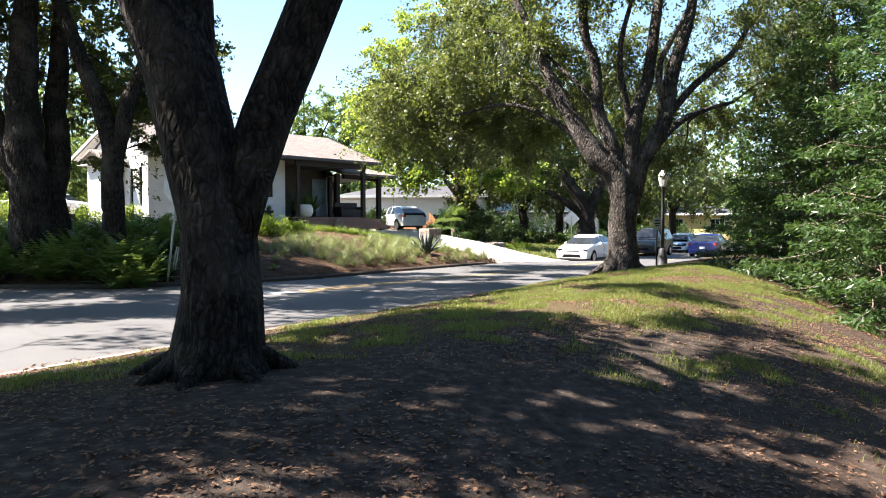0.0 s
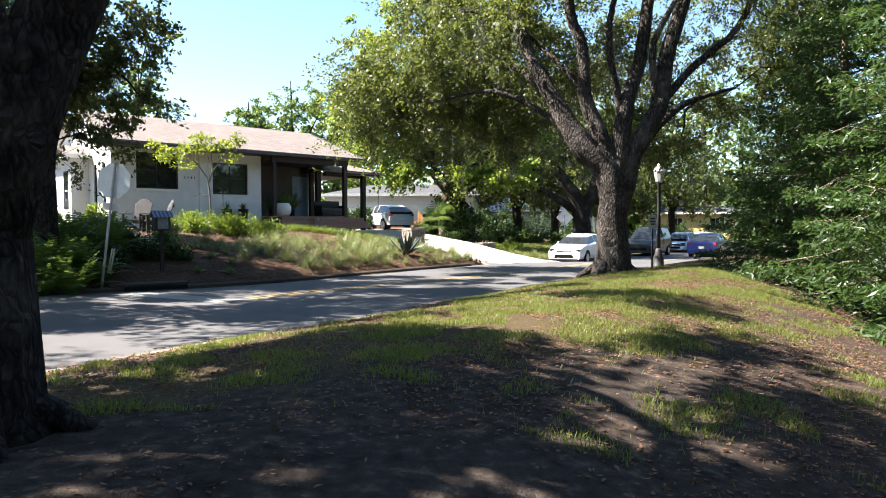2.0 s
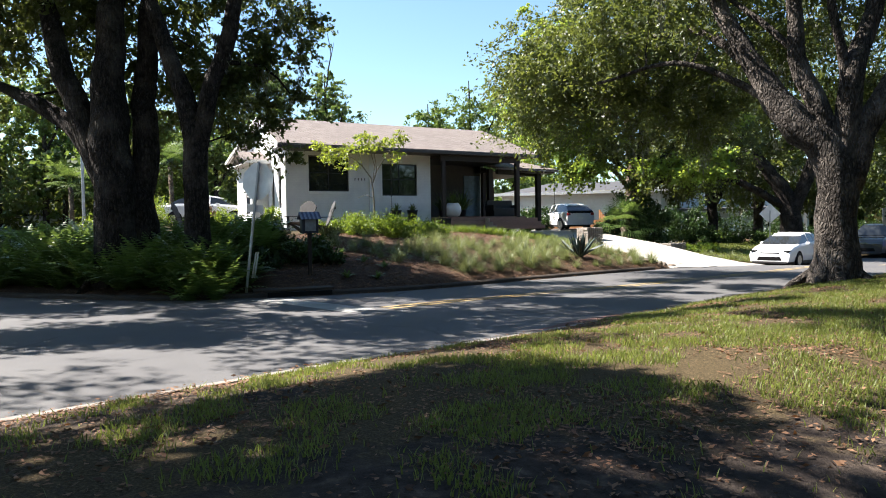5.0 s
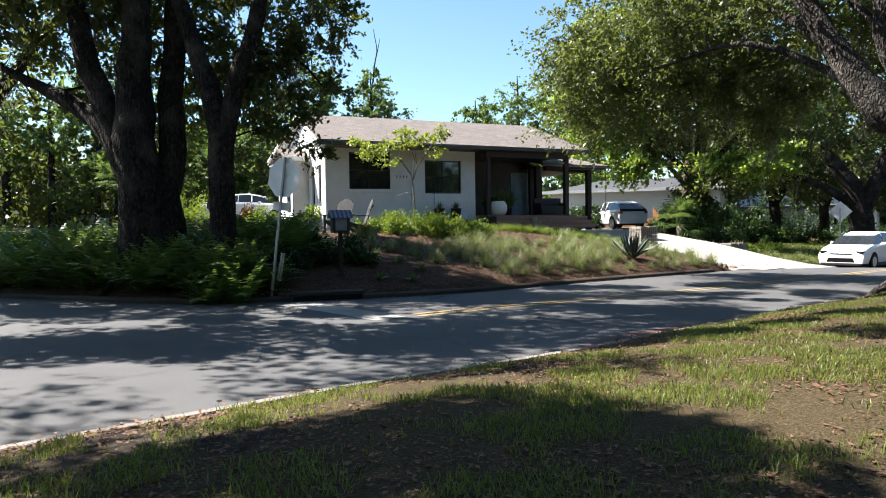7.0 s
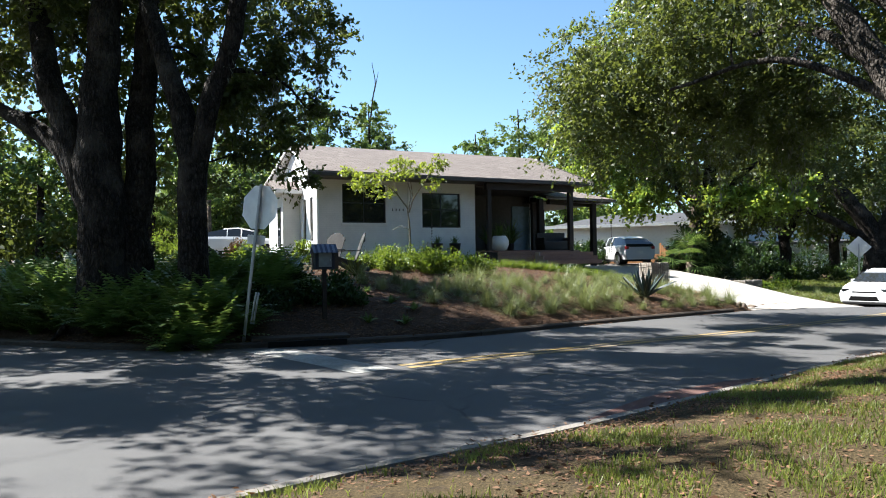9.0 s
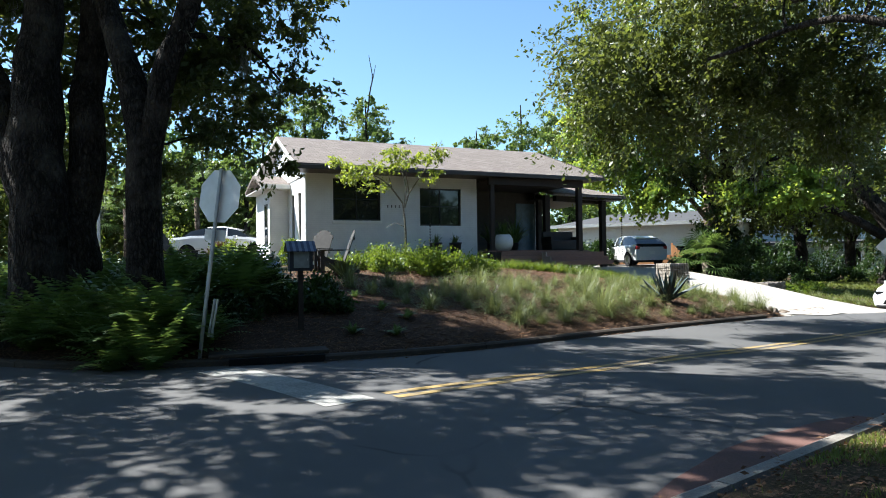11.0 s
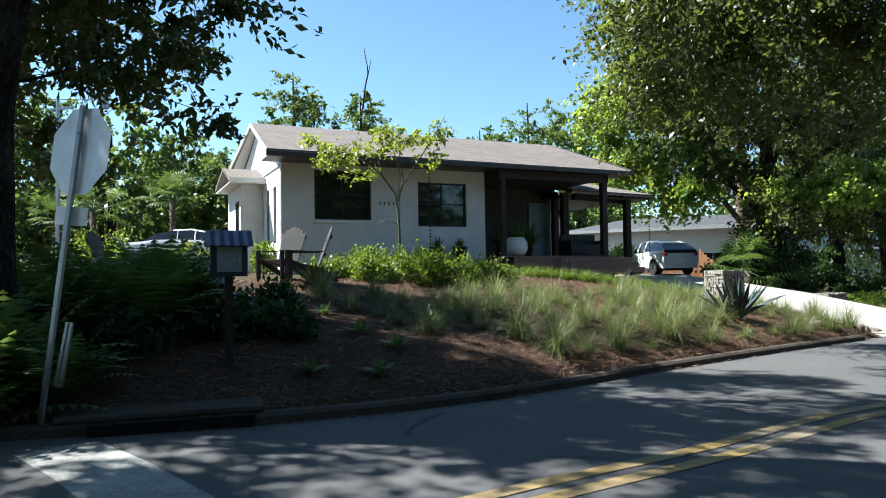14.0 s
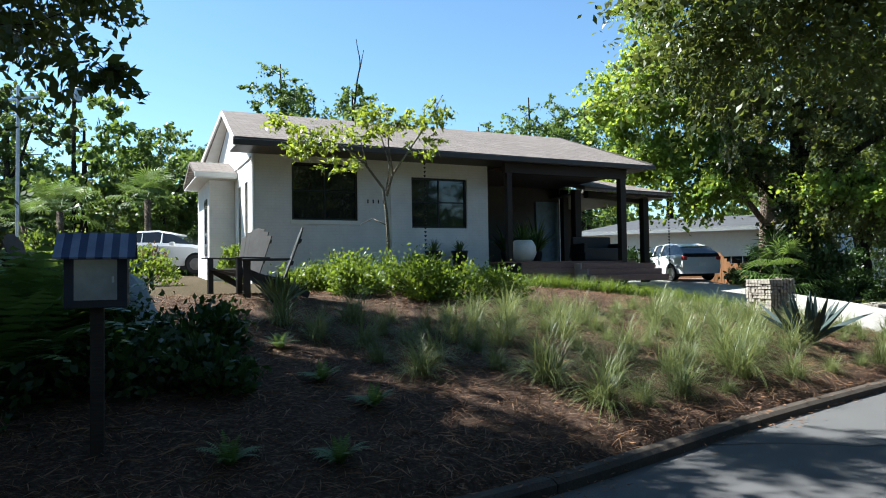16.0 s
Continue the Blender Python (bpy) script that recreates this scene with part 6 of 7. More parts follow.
        part("headlight", MB().box((0.465 * L, s * W * 0.37, 0.47 * H), (0.2, 0.3, 0.1), rz=-s * 26, bevel=0.02), M_CARGLASS, c)
        part("tail_light", MB().box((-0.485 * L, s * W * 0.38, 0.58 * H), (0.14, 0.34, 0.15), rz=s * 18, bevel=0.03), M_TAIL, c)
    part("grille", MB().box((0.487 * L, 0, 0.27 * H), (0.14, W * 0.6, 0.2), taper=0.86, bevel=0.04), M_GRILLE, c, "black lower grille")
    part("upper_grille", MB().box((0.482 * L, 0, 0.425 * H), (0.14, W * 0.46, 0.05), bevel=0.015), M_GRILLE, c)
    part("wiper_cowl", MB().box((0.272 * L, 0, 0.665 * H), (0.1, W * 0.74, 0.03), bevel=0.01), M_GRILLE, c)
    for s in (-1, 1):
        part("fog_lamp_recess", MB().box((0.47 * L, s * W * 0.39, 0.25 * H), (0.14, 0.16, 0.12), rz=-s * 24, bevel=0.03), M_GRILLE, c)
        part("wheel_arch", MB().tube([(-0.3 * L, s * (W / 2 - 0.1), 0.33), (-0.3 * L, s * (W / 2 + 0.001), 0.33)], 0.36, 18), M_GRILLE, c)
        part("wheel_arch", MB().tube([(0.31 * L, s * (W / 2 - 0.1), 0.33), (0.31 * L, s * (W / 2 + 0.001), 0.33)], 0.36, 18), M_GRILLE, c)
        part("door_seam", MB().box((-0.01 * L, s * W / 2 * 0.99, 0.46 * H), (0.012, 0.02, 0.5 * H - 0.06)), M_GRILLE, c)
        part("door_handle", MB().box((-0.05 * L, s * (W / 2 * 0.985 + 0.012), 0.6 * H), (0.2, 0.03, 0.03), bevel=0.01), paint, c)
    part("bumper_lip", MB().box((0.49 * L, 0, 0.155 * H), (0.12, W * 0.82, 0.1), bevel=0.03), M_PLASTIC, c)
    part("sill", MB().box((0, 0, 0.14 * H), (L * 0.8, W * 0.94, 0.12)), M_PLASTIC, c)
    part("rear_bumper", MB().box((-0.485 * L, 0, 0.3 * H), (0.16, W * 0.9, 0.2), bevel=0.05), paint, c)
    part("number_plate", MB().box((-0.503 * L, 0, 0.42 * H), (0.02, 0.32, 0.15)), M_TRIM, c)
    return c


M_GRILLE = plain("matt_black_trim", (0.006, 0.006, 0.006), 0.9, spec=0.1, vary=0.1)
M_TAIL = plain("tail_lamp_red", (0.35, 0.02, 0.02), 0.3)
P_WHITE, P_BLUE, P_DARK = make_paint("white_car_paint", (0.72, 0.73, 0.74)), make_paint("deep_blue_car_paint", (0.012, 0.025, 0.16)), make_paint("black_blue_car_paint", (0.01, 0.012, 0.02))
P_PALE, P_RED, P_SILVER = make_paint("pale_blue_car_paint", (0.3, 0.42, 0.55)), make_paint("red_car_paint", (0.35, 0.02, 0.03)), make_paint("silver_car_paint", (0.5, 0.52, 0.53), metal=0.4)
RD = 57.5
car(7.85, 38.2, rz_at(7.85, 38.2), RD + 180, 4.65, 1.78, 1.46, P_WHITE, "white compact sedan parked facing the camera by the far kerb")
car(17.6, 46.5, rz_at(17.6, 46.5), RD, 4.7, 1.83, 1.45, P_BLUE, "deep blue sedan on the street beyond the lamp post")
car(14.2, 48.2, rz_at(14.2, 48.2), RD + 180, 4.6, 1.9, 1.85, P_DARK, "dark boxy sport utility car parked at the kerb", "suv")
car(18.8, 55.5, rz_at(18.8, 55.5), RD + 180, 4.3, 1.75, 1.5, P_PALE, "pale blue compact car parked at the kerb", "hatch")
car(22.4, 61.0, rz_at(22.4, 61.0), RD + 180, 4.3, 1.75, 1.5, P_PALE, "pale blue hatchback parked farther along the street", "hatch")
car(-2.9, 46.8, 1.312, 122, 4.15, 1.78, 1.5, P_WHITE, "silver-white hatchback parked on the driveway by the carport", "hatch")
cx, cy = h2w(12.0, 5.2)
car(cx, cy, 1.25, 118, 4.6, 1.8, 1.5, P_DARK, "dark car standing under the carport")
car(-19.2, 34.8, z_on(-19.2, 34.8), 20, 4.6, 1.8, 1.45, P_WHITE, "white sedan parked behind the house")
car(-49.2, 52.1, z_on(-49.2, 52.1), 48, 4.6, 1.8, 1.45, P_RED, "red sedan on the far side street")
car(-43.0, 49.0, z_on(-43, 49), 60, 4.6, 1.8, 1.5, P_WHITE, "white car far down the side street")
car(-53.5, 53.3, z_on(-53.5, 53.3), 65, 5.2, 1.9, 1.75, P_PALE, "blue pickup-sized car far down the side street", "suv")

# ---------------------------------------------------------------- neighbours
def simple_house(x, y, rz, W, D, H, wall, roof, label, rise=1.6, wins=(), two=False):
    c = thing("house", pose(x, y, z_on(x, y), 0, 0, rz), label, "house", "neighbouring houses")
    part("wall", MB().box((0, 0, H / 2 - 0.2), (W, D, H + 0.4)), wall, c)
    e = 0.5
    part("roof", MB().add([(-W / 2 - e, -D / 2 - e, H - 0.1), (W / 2 + e, -D / 2 - e, H - 0.1), (W / 2 + e, D / 2 + e, H - 0.1), (-W / 2 - e, D / 2 + e, H - 0.1), (-W / 2 + D * 0.3, 0, H + rise), (W / 2 - D * 0.3, 0, H + rise)],
                          [(0, 1, 5, 4), (1, 2, 5), (2, 3, 4, 5), (3, 0, 4), (3, 2, 1, 0)]), roof, c)
    part("fascia", MB().box((0, -D / 2 - e, H - 0.12), (W + 2 * e, 0.06, 0.2)), M_TRIM, c)
    for (u, z0, w, h) in wins:
        win = part("window", MB().box((u, -D / 2 - 0.02, z0 + h / 2), (w + 0.16, 0.08, h + 0.16)), M_TRIM, c)
        part("pane", MB().box((u, -D / 2 - 0.05, z0 + h / 2), (w, 0.04, h)), M_GLASS, win)
        for k in (-1, 1):
            part("glazing_bar", MB().box((u + k * w / 6, -D / 2 - 0.075, z0 + h / 2), (0.04, 0.02, h)), M_TRIM, win)
    return c


M_FARROOF = plain("grey_far_roof", (0.055, 0.057, 0.063), 0.9, vary=0.2, scale=2)
M_PALEBLUE = plain("pale_blue_siding", (0.5, 0.58, 0.64), 0.6, vary=0.08)
M_CREAM = plain("cream_stucco", (0.7, 0.62, 0.4), 0.7, vary=0.1)
M_YELLOWWALL = plain("yellow_wall", (0.6, 0.47, 0.2), 0.7, vary=0.1)
simple_house(-2.0, 57.5, -8, 11, 8, 3.8, M_TRIM, M_FARROOF, "low white neighbouring house behind the driveway", 0.8, [(-3.0, 1.0, 1.4, 1.3), (0.2, 1.0, 1.2, 1.2), (2.6, 1.0, 1.6, 1.3)])
bh = simple_house(11.0, 86, -8, 15, 9, 6.2, M_PALEBLUE, M_FARROOF, "pale blue two-storey house with a white porch", 2.0, [(-5, 3.9, 1.2, 1.5), (-1.5, 3.9, 1.2, 1.5), (2, 3.9, 1.2, 1.5), (5.5, 3.9, 1.2, 1.5), (-4, 0.9, 1.4, 1.5), (4.5, 0.9, 1.4, 1.5)])
for k in range(6):
    part("porch_column", MB().box((-7 + k * 2.8, -6.6, 1.4), (0.28, 0.28, 2.9)), M_TRIM, bh)
part("porch_roof", MB().box((0, -5.7, 2.95), (15.4, 2.8, 0.25), rx=4), M_FARROOF, bh)
part("porch_floor", MB().box((0, -5.7, 0.1), (15, 2.6, 0.5)), M_TRIM, bh)
for k in range(40):
    part("baluster", MB().box((-7 + k * 0.36, -6.6, 0.75), (0.06, 0.06, 0.8)), M_TRIM, bh)
simple_house(31.0, 86, -25, 12, 8, 2.9, M_YELLOWWALL, M_FARROOF, "yellow bungalow far along the street", 1.5, [(-2, 1.0, 1.4, 1.2), (2.5, 1.0, 1.4, 1.2)])
simple_house(-22, 66, 10, 12, 8, 3.0, M_CREAM, M_FARROOF, "cream house behind the trees", 1.6, [(-2, 1.0, 1.4, 1.2), (2.5, 1.0, 1.4, 1.2)])
simple_house(-62, 62, 40, 14, 9, 3.2, M_TRIM, M_FARROOF, "white house at the end of the side street", 1.8, [(-3, 1.0, 1.6, 1.4), (3, 1.0, 1.6, 1.4)])
simple_house(44, 62, -50, 12, 8, 3.0, M_CREAM, M_FARROOF, "cream house beyond the street's bend", 1.6, [(-2, 1.0, 1.4, 1.2), (2.5, 1.0, 1.4, 1.2)])


def fence(x0, y0, x1, y1, h, label, w=0.14):
    a, b = Vector((x0, y0)), Vector((x1, y1))
    n = int((b - a).length / w)
    c = thing("fence", Matrix(), label, "fence")
    ang = math.degrees(math.atan2(b.y - a.y, b.x - a.x))
    for k in range(n):
        p = a + (b - a) * ((k + 0.5) / n)
        part("board", MB().box((p.x, p.y, z_on(p.x, p.y) + h / 2 - 0.05), (w * 0.93, 0.025, h), rz=ang), M_FENCE, c)


fence(-8.5, 55.0, -0.6, 51.4, 1.7, "cedar board fence behind the driveway")
fence(-1.0, 49.6, 0.4, 48.6, 1.8, "dark cedar screen beside the sycamore")

for x, y, h, nm in ((-29.2, 37.7, 9.0, "street pole"), (-35.2, 46.3, 13.5, "utility pole")):
    c = thing("utility_pole", (x, y, z_on(x, y)), "tall weathered wooden pole beside the side street" if h > 10 else "slim grey metal light pole", nm)
    part("pole", MB().lathe((0, 0, -0.3), [(0.15 if h > 10 else 0.09, 0), (0.1 if h > 10 else 0.07, h)], 8), M_BARK if h > 10 else M_GALV, c)
    part("crossarm", MB().box((0.3, 0, h - 0.9), (1.6, 0.1, 0.1)), M_BARK if h > 10 else M_GALV, c)
    if h > 10:
        part("transformer", MB().lathe((0.3, 0, h - 3.2), [(0.05, 0), (0.22, 0.05), (0.22, 0.8), (0.1, 0.9)], 10), M_GALV, c)
for k in range(2):
    tagged(new("overhead_wire", MB().tube(spline([(-35.2, 46.3, 12.4 - k * 1.8), (-48, 34, 11.2 - k * 1.8), (-70, 18, 12.4 - k * 1.8)], 3.0), 0.02, 4).mesh("overhead_wire", M_PLASTIC)), "black overhead wire strung from the wooden pole", "wire")

# ---------------------------------------------------------------- small plants
def frond_mesh(seed, n_fronds, length):
    rng = random.Random(seed)
    V, F = [], []
    for k in range(n_fronds):
        a = k * 2.4 + rng.uniform(-0.3, 0.3)
        el = rng.uniform(0.8, 1.4)
        L = length * rng.uniform(0.75, 1.15)
        p = Vector((math.cos(a) * 0.04, math.sin(a) * 0.04, 0.0))
        d = Vector((math.cos(a) * math.cos(el), math.sin(a) * math.cos(el), math.sin(el)))
        side = Vector((-math.sin(a), math.cos(a), 0))
        seg = 15
        for i in range(seg):
            t = (i + 1) / seg
            w = L * 0.17 * math.sin(math.pi * min(1, t * 0.92 + 0.1)) ** 0.8
            q = p + d * (L / seg)
            for s in (-1, 1):
                b = len(V)
                tip = p + side * s * w + d * (w * 0.35) - Vector((0, 0, w * 0.15))
                V += [p, p + d * (L / seg) * 0.85, tip]
                F.append((b, b + 1, b + 2))
            p = q
            d = (d + Vector((0, 0, -1.5 / seg))).normalized()
    return np.array([tuple(v) for v in V]), np.array(F)


FERNS = [raw_mesh("frond_rosette", *frond_mesh(40 + k, 26, 0.72 + 0.1 * k), M_FERN) for k in range(3)]
rng = random.Random(77)


def put(name, mesh_name, me, x, y, rz, s, label, category, group, dz=0.0):
    c = thing(name, pose(x, y, z_on(x, y) + dz, 0, 0, rz), label, category, group)
    o = new(mesh_name, me)
    o.parent = c
    o.scale = (s, s, s)
    return c


def far_curb_point(x):
    i = int(np.argmin(np.abs(FC[:, 0] - x)))
    return FC[i]


spots = []
tries = 0
while len(spots) < 300 and tries < 9000:
    tries += 1
    x = rng.uniform(-17.5, -5.6)
    y = 15.6 + rng.random() ** 0.9 * 5.3
    d = float(signed(FC, np.array([[x, y]]), 1)[0])
    if d < 0.5 or min([9] + [math.hypot(x - a, y - b) for a, b in spots]) < 0.28 or math.hypot(x + 8.35, y - 17.9) < 0.4 or math.hypot(x + 10.3, y - 17.7) < 0.62 or math.hypot(x + 6.72, y - 17.12) < 0.55 or math.hypot(x + 6.28, y - 19.12) < 0.75:
        continue
    if x > -8.0 and y > 17.7 and rng.random() < 0.65:
        continue
    if x > -7.7 and y > 17.5 or x > -6.4:
        continue
    if y > 18.8 and x > -9.0 and rng.random() < 0.4:
        continue
    spots.append((x, y))
for x, y in spots + [(-7.2, 16.75), (-7.5, 16.95), (-6.95, 17.55), (-7.6, 16.5)]:
    put("fern", "frond_rosette", FERNS[rng.randrange(3)], x, y, rng.uniform(0, 360), rng.uniform(0.95, 1.6), "arching green sword fern in the shaded bed", "fern", "ferns")
for x, y in ((-5.3, 19.2), (-4.9, 20.6), (-5.6, 21.0), (-4.7, 19.6), (-6.6, 21.9)):
    put("fern", "frond_rosette", FERNS[0], x, y, rng.uniform(0, 360), 0.35, "small fern seedling in the mulch", "fern", "ferns")

TUFTS = []
for k in range(4):
    v, f = blade_fan(230, random.Random(60 + k), 0.6 + 0.06 * k, 0.0105, 1.9, (0.35, 1.0), 4, 0.13)
    TUFTS.append(raw_mesh("tuft", v, f, M_TUFT))
spots = []
tries = 0
while len(spots) < 118 and tries < 9000:
    tries += 1
    s, d = rng.uniform(0.8, 11.6), rng.uniform(0.8, 4.9)
    x = -3.6 + ROAD_DIR.x * s - ROAD_DIR.y * d
    y = 19.7 + ROAD_DIR.y * s + ROAD_DIR.x * d
    if min([9] + [math.hypot(x - a, y - b) for a, b in spots]) < 0.52 or math.hypot(x + 0.55, y - 28) < 0.9:
        continue
    if d < 1.4 and rng.random() < 0.6 or s < 2.2 and d < 2.2 or s > 10.3 and d > 3.4 or d > 5.0 and rng.random() < 0.6 or d > 4.2 and s < 5 and rng.random() < 0.4:
        continue
    spots.append((x, y))
for x, y in spots:
    put("grass_tuft", "tuft", TUFTS[rng.randrange(4)], x, y, rng.uniform(0, 360), rng.uniform(0.5, 1.25), "fine-bladed grey-green ornamental grass on the mulched bank", "ornamental grass", "ornamental grasses", -0.02)


def shrub(x, y, w, h, seed, mat, label, leaf=0.07, n=2600, name="shrub"):
    r = np.random.RandomState(seed)
    c = thing(name, (x, y, z_on(x, y)), label, "shrub", "shrubs")
    cl = int(26 * max(1, w))
    d = r.normal(size=(cl, 3))
    d /= np.linalg.norm(d, axis=1)[:, None]
    d[:, 2] = np.abs(d[:, 2])
    cent = d * (0.55 + 0.45 * r.rand(cl))[:, None] * np.array([w, w, h * 0.85]) + np.array([0, 0, h * 0.08])
    idx = r.randint(0, cl, n)
    pts = cent[idx] + r.normal(size=(n, 3)) * 0.15 * min(1.0, w)
    pts[:, 2] = np.maximum(pts[:, 2], 0.02)
    part("foliage", leaf_mesh("foliage", pts, leaf, mat, r, 0.55, -0.4, cent[idx] / np.linalg.norm(cent[idx], axis=1)[:, None]), mat, c)
    st = MB()
    for k in range(9):
        st.tube([(0, 0, -0.05), tuple(cent[k] * 0.5), tuple(cent[k])], [0.014, 0.01, 0.005], 4, cap=False)
    part("stem_work", st, M_BARK, c)
    return c


for k, (x, y, w, h) in enumerate(((-9.0, 26.6, 0.55, 0.5), (-8.4, 26.9, 0.75, 0.66), (-7.6, 27.3, 0.7, 0.62), (-7.0, 27.2, 0.8, 0.76), (-6.3, 27.5, 0.75, 0.66), (-5.7, 27.9, 0.65, 0.6), (-7.9, 26.3, 0.5, 0.55), (-6.6, 26.9, 0.5, 0.5))):
    shrub(x, y, w, h, 300 + k, M_SHRUB, "bushy yellow-green shrub in front of the white house")
# strap-leaved edging along the top of the bank
ev, ef, base = [], [], 0
for k in range(110):
    t = k / 109
    x, y = -5.9 + t * 5.0 + rng.uniform(-0.16, 0.16), 31.0 + t * 3.0 + rng.uniform(-0.16, 0.16)
    v, f = blade_fan(34, random.Random(900 + k), 0.42, 0.014, 0.9, (0.5, 1.0), 3, 0.12)
    ev.append(v + np.array([x, y, z_on(x, y)]))
    ef.append(f + base)
    base += len(v)
tagged(new("grass_edging", raw_mesh("grass_edging", np.concatenate(ev), np.concatenate(ef), M_SHRUB)), "dense strap-leaved green edging along the lawn", "edging plants", kind="stuff")

def boulder(x, y, w, h, seed, mat, label, name="boulder", group=""):
    """A rounded stone with an uneven skin."""
    rb = random.Random(seed)
    bm = bmesh.new()
    bmesh.ops.create_icosphere(bm, subdivisions=2, radius=1.0)
    ph = [rb.uniform(0, 6.28) for _ in range(3)]
    for q in bm.verts:
        k = 1 + 0.12 * math.sin(3.1 * q.co.x + ph[0]) + 0.1 * math.sin(2.7 * q.co.y + ph[1]) + 0.08 * math.sin(4.3 * q.co.z + ph[2])
        q.co = Vector((q.co.x * w * k, q.co.y * w * 0.8 * k, max(-0.25, q.co.z) * h * k))
    me = bpy.data.meshes.new(name)
    bm.to_mesh(me)
    bm.free()
    me.materials.append(mat)
    ob = new(name, me)
    ob.matrix_basis = pose(x, y, z_on(x, y) + 0.2 * h, 0, 0, rb.uniform(0, 360))
    return tagged(ob, label, "rock", group)


M_BLUESTONE = make_concrete("blue_grey_stone", (0.26, 0.29, 0.32), (0.38, 0.42, 0.45), (0.18, 0.2, 0.22))
M_ROCK = make_concrete("brown_rock", (0.12, 0.1, 0.08), (0.24, 0.2, 0.165), (0.08, 0.065, 0.05))
boulder(-8.45, 21.7, 0.36, 0.5, 3, M_BLUESTONE, "pale blue-grey rounded boulder in the shaded garden bed")
rr = random.Random(12)
for k in range(15):
    t = k / 14
    boulder(1.0 + 1.5 * t + rr.uniform(-0.12, 0.12), 29.1 + 1.9 * t + rr.uniform(-0.15, 0.15), rr.uniform(0.09, 0.19), rr.uniform(0.07, 0.14), 20 + k, M_ROCK, "small brown edging rock at the driveway's foot", "edging_rock", "edging rocks")
ev, ef, base = [], [], 0
for k in range(70):
    t = k / 69
    x, y = 2.0 - t * 1.9 + rr.uniform(-0.18, 0.18), 30.9 + t * 3.2 + rr.uniform(-0.15, 0.15)
    v, f = blade_fan(30, random.Random(1300 + k), 0.24, 0.014, 1.3, (0.4, 1.0), 3, 0.12)
    ev.append(v + np.array([x, y, z_on(x, y)]))
    ef.append(f + base)
    base += len(v)
tagged(new("drive_edging", raw_mesh("drive_edging", np.concatenate(ev), np.concatenate(ef), M_FERN)), "low dark green strap-leaved border beside the driveway", "edging plants", kind="stuff")
for k in range(12):
    x, y = 3.6 + k * 0.28 + rr.uniform(-0.2, 0.2), 37.2 + (k % 4) * 0.55 + rr.uniform(-0.2, 0.2)
    put("grass_tuft", "tuft", TUFTS[k % 4], x, y, rr.uniform(0, 360), rr.uniform(0.55, 0.95), "dry yellowish grass clump beside the driveway", "ornamental grass", "dry grasses", -0.02)

tree("small_tree", "slender pale-stemmed young tree with sparse bright leaves before the house", at(-7.75, 27.5),
     [[(0, 0, -0.1, 0.036), (0.03, 0, 0.7, 0.034), (0.0, 0, 1.5, 0.031), (-0.06, 0, 1.95, 0.026), (-0.3, -0.3, 2.4, 0.018), (-0.7, -0.8, 2.75, 0.013), (-1.2, -1.5, 2.9, 0.007)],
      [(0.0, 0, 1.8, 0.026), (0.15, 0, 2.2, 0.022), (0.45, 0.1, 2.6, 0.018), (0.8, 0.2, 3.1, 0.013), (1.05, 0.3, 3.65, 0.007)],
      [(0.0, 0, 1.9, 0.02), (0.02, 0.1, 2.4, 0.016), (-0.15, 0.1, 2.9, 0.012), (-0.3, 0.1, 3.4, 0.007)],
      [(0.15, 0, 2.2, 0.016), (0.2, -0.3, 2.7, 0.012), (0.25, -0.4, 3.3, 0.007)],
      [(-0.35, -0.1, 2.4, 0.014), (-0.6, 0.2, 2.9, 0.01), (-1.0, 0.3, 3.15, 0.006)],
      [(0, 0, 1.25, 0.012), (-0.3, 0, 1.4, 0.009), (-0.6, 0, 1.3, 0.006)]],
     [(-0.95, -1.1, 2.75, 0.55, 0.5, 0.28, 26), (-1.2, -1.6, 2.95, 0.3, 0.3, 0.15, 8), (-0.7, 0.1, 3.1, 0.55, 0.4, 0.22, 16), (-0.3, 0.1, 3.45, 0.4, 0.35, 0.2, 12), (0.35, -0.2, 3.2, 0.45, 0.4, 0.25, 14), (0.85, 0.2, 3.3, 0.4, 0.35, 0.3, 16), (0.7, 0.1, 2.75, 0.4, 0.3, 0.18, 8), (-0.6, -0.6, 2.35, 0.45, 0.3, 0.15, 8)],
     M_YOUNG, M_PALEBARK, 31, leaf=0.1, per=30, spread=0.13, aspect=0.4, droop=0.15, twig=0.005, flare=0, sides=7)

